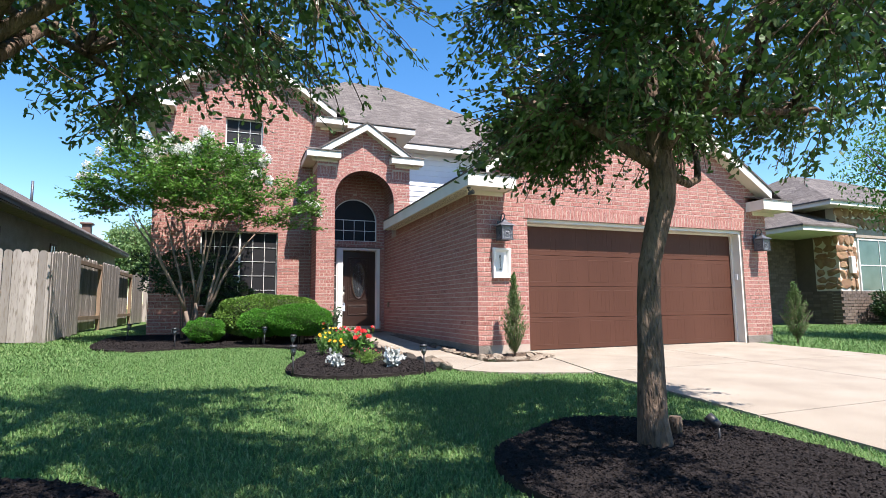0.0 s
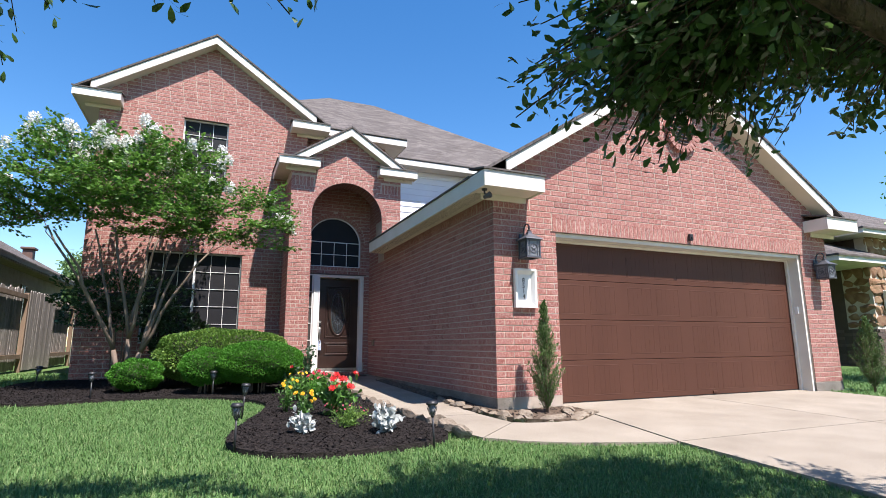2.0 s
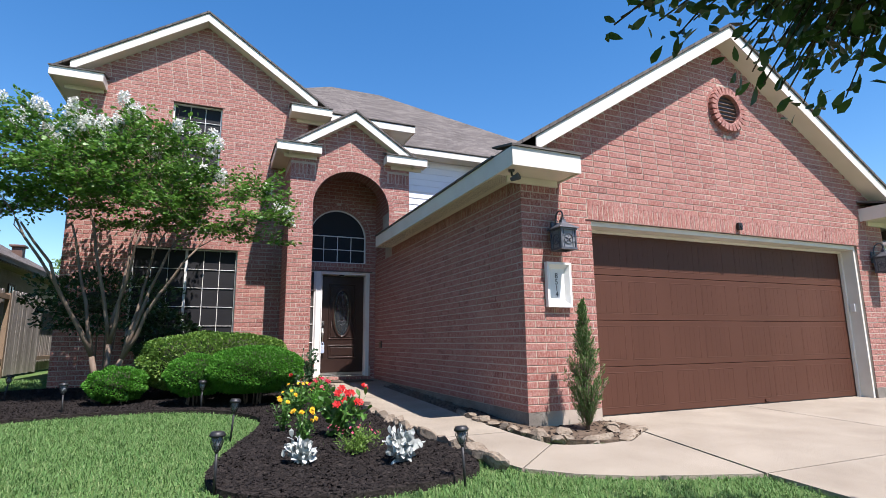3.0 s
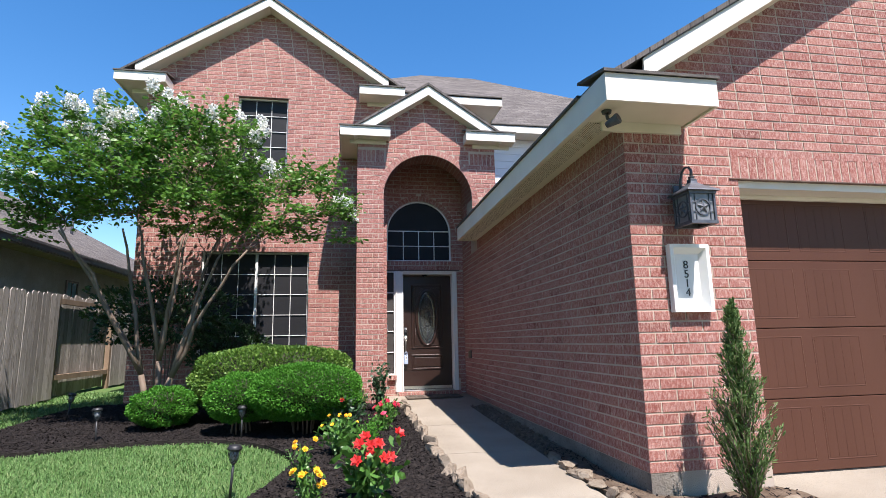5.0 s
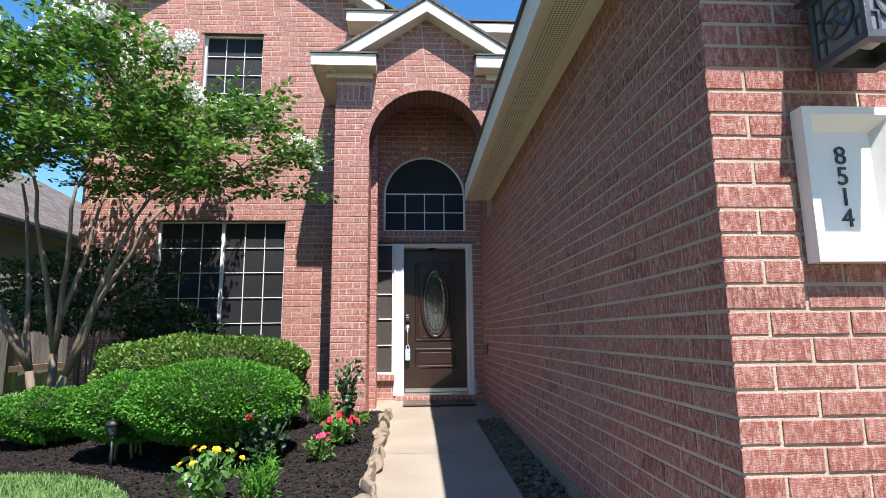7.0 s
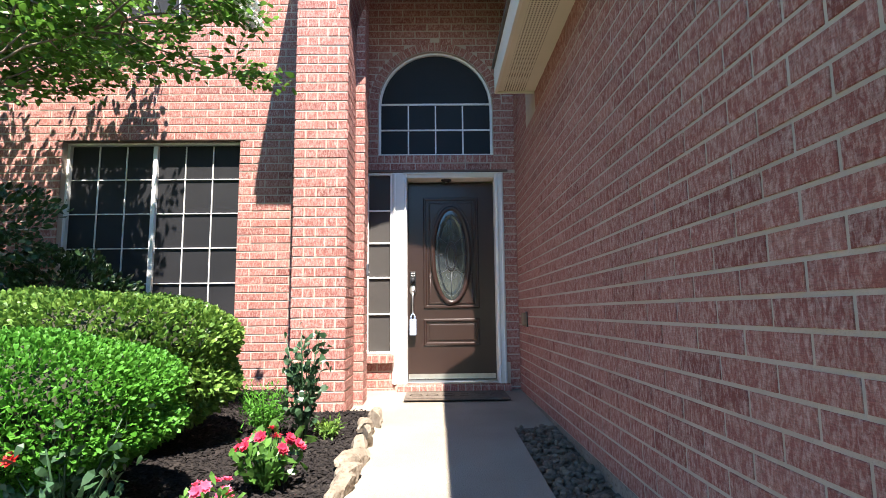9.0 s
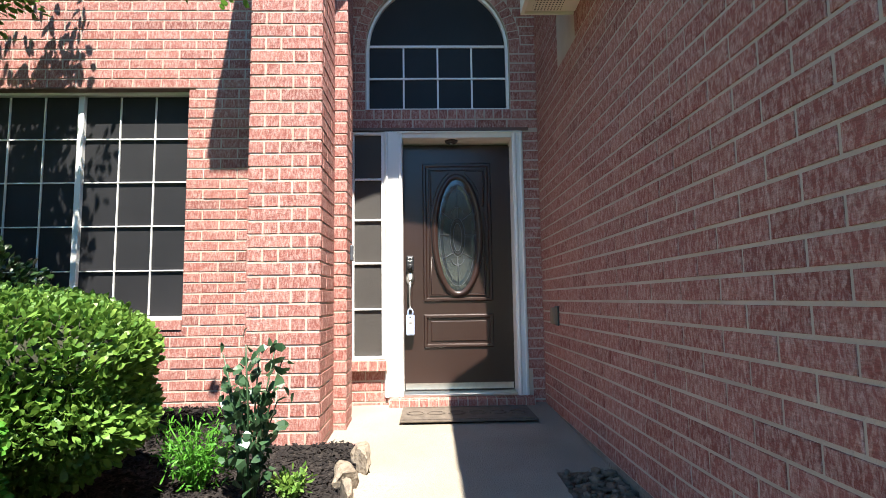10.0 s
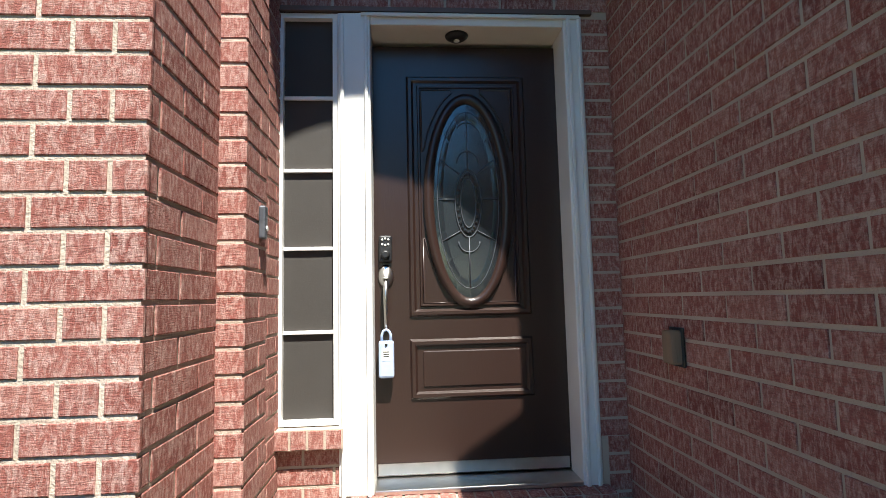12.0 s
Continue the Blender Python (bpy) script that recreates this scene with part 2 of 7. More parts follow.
LANTERN = mat("aged_pewter_metal", (0.075, 0.080, 0.095), (0.120, 0.125, 0.140), 0.5, 18, 0.25, 90, metal=0.5)
FROST = mat("frosted_lantern_glass", (0.15, 0.155, 0.165), (0.20, 0.205, 0.215), 0.35, 20, 0.1, 80)
NICKEL = mat("satin_nickel", (0.55, 0.53, 0.50), (0.62, 0.60, 0.57), 0.28, 20, 0.02, 90, metal=1.0)
LOCKBLUE = mat("pale_blue_lockbox", (0.36, 0.44, 0.60), (0.42, 0.50, 0.66), 0.4, 8, 0.05, 60)
RUBBER = mat("brown_rubber_mat", (0.080, 0.060, 0.046), (0.125, 0.098, 0.075), 0.9, 15, 0.6, 90)
INK = mat("black_paint", (0.01, 0.01, 0.01), None, 0.5, 5, 0.0)
FENCE = mat("weathered_cedar", (0.27, 0.24, 0.21), (0.40, 0.365, 0.33), 0.9, 6, 0.6, 45, piece=True, c=(0.14, 0.115, 0.09), stretch=(1, 1, 0.12))
POST = mat("brown_cedar", (0.16, 0.108, 0.068), (0.235, 0.165, 0.11), 0.9, 6, 0.6, 45, stretch=(1, 1, 0.15))
TANBRICK = mat("tan_neighbour_brick", (0.27, 0.215, 0.175), (0.36, 0.295, 0.245), 0.95, 4, 0.6, 45, c=(0.24, 0.19, 0.155))
DARKBRICK = mat("brown_neighbour_brick", (0.12, 0.085, 0.066), (0.18, 0.135, 0.105), 0.95, 4, 0.6, 45, c=(0.10, 0.075, 0.06), island=True)
STONE = mat("fieldstone", (0.24, 0.115, 0.06), (0.44, 0.30, 0.17), 0.9, 5, 0.7, 40, island=True)
STONEJOINT = mat("stone_mortar", (0.52, 0.46, 0.38), (0.60, 0.54, 0.46), 0.95, 6, 0.4, 70)
GREENGLASS = mat("neighbour_glass", (0.05, 0.10, 0.09), (0.08, 0.14, 0.13), 0.12, 2, 0.0)
VENT = mat("brown_vent_paint", (0.10, 0.055, 0.04), (0.13, 0.075, 0.055), 0.6)
SHINGLE_EDGE = mat("shingle_edge", (0.07, 0.062, 0.056), (0.12, 0.105, 0.097), 0.95, 9, 0.6, 60)
ASPHALT = mat("asphalt", (0.045, 0.045, 0.045), (0.065, 0.064, 0.062), 0.9, 3, 0.5, 150)


def glass_mat(name, tint, rough, scale, bump):
    """Dark leaded glass over an unlit hall: clear reflections, broken up by the relief of the pressed pane."""
    m = bpy.data.materials.new(name)
    m.use_nodes = True
    p = m.node_tree.nodes["Principled BSDF"]
    p.inputs["Base Color"].default_value = (*tint, 1)
    p.inputs["Roughness"].default_value = rough
    p.inputs["Specular IOR Level"].default_value = 0.8
    p.inputs["IOR"].default_value = 1.6
    n = m.node_tree.nodes.new("ShaderNodeTexNoise")
    n.inputs["Scale"].default_value = scale
    n.inputs["Detail"].default_value = 2
    b = m.node_tree.nodes.new("ShaderNodeBump")
    b.inputs["Strength"].default_value = bump
    b.inputs["Distance"].default_value = 0.004
    m.node_tree.links.new(n.outputs[0], b.inputs["Height"])
    m.node_tree.links.new(b.outputs[0], p.inputs["Normal"])
    return m


DOORGLASS = glass_mat("pebbled_door_glass", (0.024, 0.029, 0.034), 0.07, 95, 0.14)
BEVELGLASS = glass_mat("bevelled_door_glass", (0.016, 0.020, 0.024), 0.03, 14, 0.12)


def perforated_mat(name):
    """Cream soffit strip punched with rows of small dark holes."""
    m = mat(name, (0.60, 0.55, 0.44), (0.66, 0.61, 0.50), 0.7, 3, 0.0, 50)
    t = m.node_tree
    N, L = t.nodes, t.links
    p = N["Principled BSDF"]
    vo = N.new("ShaderNodeTexVoronoi")
    vo.voronoi_dimensions = "2D"
    vo.inputs["Scale"].default_value = 52
    vo.inputs["Randomness"].default_value = 0.0
    co = N.new("ShaderNodeTexCoord")
    L.new(co.outputs["Object"], vo.inputs["Vector"])
    lt = N.new("ShaderNodeMath")
    lt.operation = "LESS_THAN"
    lt.inputs[1].default_value = 0.27
    L.new(vo.outputs["Distance"], lt.inputs[0])
    mx = N.new("ShaderNodeMix")
    mx.data_type = "RGBA"
    mx.inputs[7].default_value = (0.05, 0.045, 0.035, 1)
    L.new(lt.outputs[0], mx.inputs[0])
    L.new(p.inputs["Base Color"].links[0].from_socket, mx.inputs[6])
    L.new(mx.outputs[2], p.inputs["Base Color"])
    return m


PERFORATED = perforated_mat("perforated_soffit_paint")


# ---------- mesh helpers ----------
def obj(name, bm, material, parent=None, label="", kind="", category="", group=""):
    me = bpy.data.meshes.new(name)
    bmesh.ops.recalc_face_normals(bm, faces=bm.faces)
    bm.to_mesh(me)
    bm.free()
    me.materials.append(material)
    ob = new(name, me)
    ob.parent = parent
    return tagged(ob, label, category, group, kind)


def part(name, bm, material, parent, label=""):
    return obj(name, bm, material, parent, label)


def thing(name, loc=(0, 0, 0), rz=0, label="", category="", group="", kind=""):
    e = new(name)
    e.empty_display_size = 0.1
    e.matrix_world = pose(*loc, 0, 0, rz)
    return tagged(e, label, category, group, kind)


def box(x0, x1, y0, y1, z0, z1, bevel=0.0, bm=None):
    bm = bm or bmesh.new()
    b = bmesh.new()
    bmesh.ops.create_cube(b, size=1)
    bmesh.ops.transform(b, matrix=Matrix.LocRotScale(((x0 + x1) / 2, (y0 + y1) / 2, (z0 + z1) / 2), None, (x1 - x0, y1 - y0, z1 - z0)), verts=b.verts)
    if bevel:
        bmesh.ops.bevel(b, geom=b.edges[:], offset=bevel, segments=2, profile=0.5, affect="EDGES")
    return merge(bm, b)


def merge(bm, b):
    tmp = bpy.data.meshes.new("tmp")
    b.to_mesh(tmp)
    b.free()
    bm.from_mesh(tmp)
    bpy.data.meshes.remove(tmp)
    return bm


def tube(pts, radii, sides=8, bm=None, wob=0.0):
    """A tapered tube along a line of points."""
    bm = bm or bmesh.new()
    rings = []
    pts = [Vector(p) for p in pts]
    ref = Vector((0.31, 0.95, 0.11))
    for i, p in enumerate(pts):
        d = (pts[min(i + 1, len(pts) - 1)] - pts[max(i - 1, 0)]).normalized()
        a = d.cross(ref).normalized()
        b = d.cross(a)
        ring = []
        for k in range(sides):
            w = 2 * math.pi * k / sides
            r = radii[i] * (1 + wob * noise.noise(Vector((k * 1.7, i * 0.9, radii[0] * 50))))
            ring.append(bm.verts.new(p + r * (math.cos(w) * a + math.sin(w) * b)))
        rings.append(ring)
    for r0, r1 in zip(rings, rings[1:]):
        for k in range(sides):
            f = bm.faces.new((r0[k], r0[(k + 1) % sides], r1[(k + 1) % sides], r1[k]))
            f.smooth = True
    bm.faces.new(rings[0])
    bm.faces.new(rings[-1])
    return bm


def lathe(profile, sides=16, bm=None, loc=(0, 0, 0), smooth=True):
    """A turned shape: profile of (radius, height)."""
    bm = bm or bmesh.new()
    rings = []
    for r, z in profile:
        rings.append([bm.verts.new((loc[0] + r * math.cos(2 * math.pi * k / sides), loc[1] + r * math.sin(2 * math.pi * k / sides), loc[2] + z)) for k in range(sides)])
    for r0, r1 in zip(rings, rings[1:]):
        for k in range(sides):
            bm.faces.new((r0[k], r0[(k + 1) % sides], r1[(k + 1) % sides], r1[k])).smooth = smooth
    bm.faces.new(rings[0])
    bm.faces.new(rings[-1])
    return bm


def prism(pts, o, u, v, n, depth, bm=None):
    """A flat outline pts (in u, v from o) given the thickness depth against n."""
    bm = bm or bmesh.new()
    o, u, v, n = Vector(o), Vector(u), Vector(v), Vector(n)
    f = [bm.verts.new(o + a * u + b * v) for a, b in pts]
    g = [bm.verts.new(o + a * u + b * v - depth * n) for a, b in pts]
    bm.faces.new(f)
    bm.faces.new(g[::-1])
    for i in range(len(pts)):
        j = (i + 1) % len(pts)
        bm.faces.new((f[i], g[i], g[j], f[j]))
    return bm


def raw(name, verts, faces, material, parent=None, label="", kind="", category="", smooth=False):
    """A mesh object straight from arrays of vertices and equal-sided faces."""
    verts, faces = np.asarray(verts, np.float32), np.asarray(faces, np.int32)
    me = bpy.data.meshes.new(name)
    k = faces.shape[1]
    me.vertices.add(len(verts))
    me.vertices.foreach_set("co", verts.ravel())
    me.loops.add(faces.size)
    me.loops.foreach_set("vertex_index", faces.ravel())
    me.polygons.add(len(faces))
    me.polygons.foreach_set("loop_start", np.arange(0, faces.size, k, dtype=np.int32))
    me.polygons.foreach_set("loop_total", np.full(len(faces), k, np.int32))
    me.polygons.foreach_set("use_smooth", np.full(len(faces), smooth, bool))
    me.update(calc_edges=True)
    me.validate()
    me.materials.append(material)
    ob = new(name, me)
    ob.parent = parent
    return tagged(ob, label, category, "", kind)


def leaf_cloud(pos, way, size, rng, width=0.42, cup=0.25, spread=0.6, up=0.25, level=0.0):
    """One rounded, cupped leaf at each place, pointing along way with some scatter; level turns the blades flat to the sky."""
    pos, way = np.asarray(pos, float), np.asarray(way, float)
    n = len(pos)
    d = way + rng.normal(0, spread, (n, 3)) + np.array([0, 0, up])
    d /= np.linalg.norm(d, axis=1)[:, None] + 1e-9
    s = np.cross(d, rng.normal(0, 1, (n, 3)) + np.array([0, 0, 1.0]) * level)
    s /= np.linalg.norm(s, axis=1)[:, None] + 1e-9
    m = np.cross(s, d)
    L = (np.asarray(size) * rng.uniform(0.7, 1.25, n))[:, None]
    W = L * width * 0.5
    lo, hi, rise = pos + d * L * 0.38, pos + d * L * 0.76, m * W * cup
    v = np.stack([pos, lo + s * W * 0.78 + rise, hi + s * W * 0.92 + rise, pos + d * L - m * L * 0.06, hi - s * W * 0.92 + rise, lo - s * W * 0.78 + rise], 1).reshape(-1, 3)
    b = np.arange(n)[:, None] * 6
    f = np.concatenate([b + np.array([t]) for t in ((0, 1, 5), (1, 2, 4), (1, 4, 5), (2, 3, 4))], 1).reshape(-1, 3)
    return v, f


# ---------- brick laying ----------
COURSE, LONG, JOINT = 0.079, 0.254, 0.0125


def quad_bricks(quads, o, u, n, seed=1):
    """Bricks with chamfered arrises from outlines (four points in u, z) on the wall plane."""
    rng = np.random.default_rng(seed)
    q = np.array(quads, float)
    N = len(q)
    c = q.mean(1, keepdims=True)
    e = q - c
    inner = c + e * (1 - 0.002 / (np.abs(e).max(1, keepdims=True).clip(0.01)))
    d = rng.uniform(0.0028, 0.0048, (N, 1, 1))
    o, u, n = np.array(o, float), np.array(u, float), np.array(n, float)

    def place(p, dep):
        return o + p[..., :1] * u + p[..., 1:] * np.array([0, 0, 1.0]) + dep * n

    v = np.concatenate([place(q, -0.006), place(q, d - 0.0015), place(inner, d)], 1).reshape(-1, 3)
    f = []
    for a in (0, 4):
        for k in range(4):
            f.append((a + k, a + (k + 1) % 4, a + 4 + (k + 1) % 4, a + 4 + k))
    f.append((8, 9, 10, 11))
    f = (np.arange(N)[:, None, None] * 12 + np.array(f)[None]).reshape(-1, 4)
    if np.dot(np.cross(u, (0, 0, 1)), n) < 0:
        f = f[:, ::-1]
    return v, f


def courses(z0, z1, spans, shift=0.0):
    """Running bond: (u0, u1, z0, z1) of each brick, between the spans that are free at that height."""
    out = []
    i = 0
    z = z0
    while z + 0.03 < z1:
        top = min(z + COURSE - JOINT, z1)
        for a, b in spans((z + top) / 2):
            s = a
            first = (LONG * 0.5 if i % 2 else LONG) + shift
            e = a + first
            while s < b - 0.02:
                e2 = min(e, b)
                if b - e2 < 0.035:
                    e2 = b
                out.append((s + (0.006 if s > a else 0), e2 - (0.006 if e2 < b else 0), z, top))
                s, e = e2, e2 + LONG
        z += COURSE
        i += 1
    return out


def minus(a, b, holes):
    """The free stretches of a..b outside the holes."""
    out, s = [], a
    for h0, h1 in sorted(holes):
        if h0 > s + 0.01:
            out.append((s, min(h0, b)))
        s = max(s, h1)
    if s < b - 0.01:
        out.append((s, b))
    return [(p, q) for p, q in out if q - p > 0.015]


_one = {}


def lay(wall, rects, o, u, n, near=None, extra=(), seed=1, limit=300):
    """Bricks on a wall: whole ones inside the near stretch as single pieces, the others laid as one."""
    rest, singles = [], []
    for r in rects:
        whole = abs((r[1] - r[0]) - (LONG - 0.012)) < 0.002 and abs(r[3] - r[2] - (COURSE - JOINT)) < 0.002
        if near and whole and near[0] <= r[0] <= near[1] and near[2] <= r[2] <= near[3] and len(singles) < limit:
            singles.append(r)
        else:
            rest.append(((r[0], r[2]), (r[1], r[2]), (r[1], r[3]), (r[0], r[3])))
    rest += list(extra)
    v, f = quad_bricks(rest, o, u, n, seed)
    raw("brickwork", v, f, BRICK_J, wall, kind="stuff")
    uu, nn, oo = Vector(u), Vector(n), Vector(o)
    rng = random.Random(seed)
    flip = Vector(u).cross(Vector((0, 0, 1))).dot(nn) < 0
    if "b" not in _one:
        L, H = (LONG - 0.012) / 2, (COURSE - JOINT) / 2
        v, f = quad_bricks([((-L, -H), (L, -H), (L, H), (-L, H))], (0, 0, 0), (1, 0, 0), (0, -1, 0), 5)
        me = bpy.data.meshes.new("brick")
        me.from_pydata([tuple(x) for x in v], [], [tuple(int(k) for k in x) for x in f])
        me.materials.append(BRICK_P)
        _one["b"] = me
    for r in singles:
        b = new("brick", _one["b"])
        p = oo + (r[0] + r[1]) / 2 * uu + Vector((0, 0, (r[2] + r[3]) / 2)) + rng.uniform(-0.001, 0.0015) * nn
        x = -uu if flip else uu
        b.matrix_basis = Matrix(((x.x, -nn.x, 0, p.x), (x.y, -nn.y, 0, p.y), (x.z, -nn.z, 1, p.z), (0, 0, 0, 1)))
        b.parent = wall


def soldier(u0, u1, z0, z1, w=0.0768):
    k = max(1, round((u1 - u0) / w))
    s = (u1 - u0) / k
    return [((u0 + i * s + 0.0055, z0), (u0 + (i + 1) * s - 0.0055, z0), (u0 + (i + 1) * s - 0.0055, z1), (u0 + i * s + 0.0055, z1)) for i in range(k)]


def ring(cx, cz, r0, r1, a0, a1, k):
    """Wedge bricks round an arch."""
    out = []
    for i in range(k):
        p, q = a0 + (a1 - a0) * (i + 0.06) / k, a0 + (a1 - a0) * (i + 0.94) / k
        out.append(tuple((cx + r * math.cos(t), cz + r * math.sin(t)) for r, t in ((r0, p), (r1, p), (r1, q), (r0, q)))[::-1])
    return out


def ring_mesh(r0, r1, d0, d1, k=32):
    """A flat ring standing in the plane x, z, from depth d0 to d1 along y."""
    bm = bmesh.new()
    c = []
    for i in range(k):
        a = 2 * math.pi * i / k
        c.append([bm.verts.new((r * math.cos(a), d, r * math.sin(a))) for r, d in ((r0, d0), (r1, d0), (r1, d1), (r0, d1))])
    for i in range(k):
        p, q = c[i], c[(i + 1) % k]
        for j in range(4):
            bm.faces.new((p[j], p[(j + 1) % 4], q[(j + 1) % 4], q[j]))
    return bm


# ---------- ground ----------
def gz(x, y):
    """Height of the ground: it falls gently from the house to the street."""
    return 0.03 * (min(max(y, -9.0), 16.0) - 6.4)


def sheet(name, outline, lift, material, depth=0.06, label="", step=0.5, kind="structure"):
    """A flat slab with an outline in plan that follows the fall of the ground."""
    bm = bmesh.new()
    top = [bm.verts.new((x, y, gz(x, y) + lift)) for x, y in outline]
    low = [bm.verts.new((x, y, gz(x, y) + lift - depth)) for x, y in outline]
    bm.faces.new(top)
    for i in range(len(top)):
        j = (i + 1) % len(top)
        bm.faces.new((top[i], low[i], low[j], top[j]))
    return obj(name, bm, material, None, label, kind)


bm = bmesh.new()
xs = [-900, -120, -40, -20, -10, -5, 0, 5, 10, 20, 40, 120, 900]
ys = [-900, -120, -40, -9, 0, 8, 16, 40, 120, 900]
grid = [[bm.verts.new((x, y, gz(x, y) - 0.03)) for x in xs] for y in ys]
for j in range(len(ys) - 1):
    for i in range(len(xs) - 1):
        bm.faces.new((grid[j][i], grid[j][i + 1], grid[j + 1][i + 1], grid[j + 1][i]))
ground = obj("ground", bm, SOIL, None, "green lawn sloping gently down to the street", "structure")


def spline(pts, k=6):
    """A smooth closed outline through points."""
    out = []
    n = len(pts)
    for i in range(n):
        a, b, c, d = (Vector((*pts[(i + j) % n], 0)) for j in (-1, 0, 1, 2))
        for s in range(k):
            t = s / k
            v = 0.5 * ((2 * b) + (c - a) * t + (2 * a - 5 * b + 4 * c - d) * t * t + (3 * b - a - 3 * c + d) * t ** 3)
            out.append((v.x, v.y))
    return out


WALK_JOINTS = (12.04, 10.6, 9.2, 7.62)
for y1, y0 in zip(WALK_JOINTS, WALK_JOINTS[1:]):
    x_near = 2.26 if y0 > 8.5 else 2.34
    sheet("walkway_slab", [(x_near, y0 + 0.006), (3.2, y0 + 0.006), (3.2, y1 - 0.006), (2.25 if y1 > 9.5 else 2.28, y1 - 0.006)], 0.0, CONCRETE, 0.09, "sunlit tan concrete walkway slab")
bend = [(2.345, 7.608), (2.46, 7.0), (2.62, 6.4), (2.9, 6.12), (3.25, 5.92), (3.7, 5.76), (4.13, 5.62)]
sheet("walkway_slab", bend[:3] + [(3.27, 6.99), (3.23, 7.3), (3.2, 7.608)], 0.0, CONCRETE, 0.09, "short tan concrete walkway slab at the bend")
sheet("walkway_slab", [(2.632, 6.392)] + bend[3:] + [(4.44, 7.12), (4.1, 6.86), (3.72, 6.83), (3.42, 6.90), (3.28, 6.982)], 0.0, CONCRETE, 0.09, "curved tan concrete walkway slab meeting the driveway")
sheet("porch_slab", [(2.25, 12.05), (3.5, 12.05), (3.5, 13.56), (1.99, 13.56), (1.99, 12.412), (2.25, 12.412)], -0.02, CONCRETE, 0.12, "pale concrete porch floor before the front door")
drive_left = [(4.15, 5.60), (4.04, 4.2), (3.86, 2.6), (3.62, 0.5), (3.3, -3), (2.9, -7.5)]
sheet("driveway_slab", [(4.46, 7.14), (4.145, 5.61), (6.93, 5.61), (6.93, 7.95), (4.46, 7.95)], 0.005, CONCRETE, 0.12, "sunlit concrete driveway slab with dark joints")
sheet("driveway_slab", [(6.945, 5.61), (9.7, 5.61), (9.6, 7.95), (6.945, 7.95)], 0.005, CONCRETE, 0.12, "sunlit concrete driveway slab with dark joints")
sheet("driveway_slab", [(4.14, 5.595), (4.04, 4.2), (3.93, 3.2), (6.93, 3.2), (6.93, 5.595)], 0.005, CONCRETE, 0.12, "sunlit concrete driveway slab with dark joints")
sheet("driveway_slab", [(6.945, 3.2), (9.75, 3.2), (9.7, 5.595), (6.945, 5.595)], 0.005, CONCRETE, 0.12, "sunlit concrete driveway slab with dark joints")
sheet("driveway_slab", [(3.925, 3.185), (3.62, 0.5), (3.3, -3), (2.9, -7.5), (10.6, -7.5), (9.8, 3.185)], 0.005, CONCRETE, 0.12, "sunlit concrete driveway slab with dark joints")
sheet("road", [(-120, -16), (120, -16), (120, -9), (-120, -9)], -0.02, ASPHALT, 0.1, "grey asphalt street")
sheet("pavement", [(-120, -7.4), (2.85, -7.4), (2.8, -6.2), (-120, -6.2)], 0.01, CONCRETE, 0.1, "concrete sidewalk along the street")

BED = spline([(2.32, 6.50), (1.8, 6.26), (1.15, 6.24), (0.66, 6.50), (0.48, 6.98), (0.66, 7.8), (0.93, 8.7), (0.96, 9.35), (0.55, 10.0), (-0.15, 10.35), (-1.1, 10.3), (-1.8, 10.15), (-2.45, 10.8), (-2.6, 12.2), (-2.4, 13.3), (-1.0, 13.36), (1.55, 13.36), (1.9, 12.5), (2.22, 12.3), (2.24, 10.5), (2.28, 8.4), (2.40, 7.2)], 4)
RIGHT_TREE, LEFT_TREE = (2.47, 2.80), (-1.35, 3.05)


def disc(cx, cy, r, seed):
    rr = random.Random(seed)
    return spline([(cx + r * rr.uniform(0.93, 1.07) * math.cos(a * math.pi / 6), cy + r * rr.uniform(0.93, 1.07) * math.sin(a * math.pi / 6)) for a in range(12)], 4)


RING_R, RING_L = disc(2.40, 2.50, 1.06, 3), disc(-1.35, 2.62, 0.86, 4)
CORNER_BED = spline([(3.22, 9.0), (3.24, 7.6), (3.42, 7.06), (3.74, 6.86), (4.1, 6.89), (4.42, 7.14), (4.42, 7.66), (3.5, 7.66), (3.47, 9.0)], 3)


def inside(p, poly):
    """Which of the points p lie inside the outline."""
    x, y = p[:, 0], p[:, 1]
    hit = np.zeros(len(p), bool)
    for (x0, y0), (x1, y1) in zip(poly, poly[1:] + poly[:1]):
        c = ((y0 > y) != (y1 > y)) & (x < (x1 - x0) * (y - y0) / (y1 - y0 + 1e-12) + x0)
        hit ^= c
    return hit


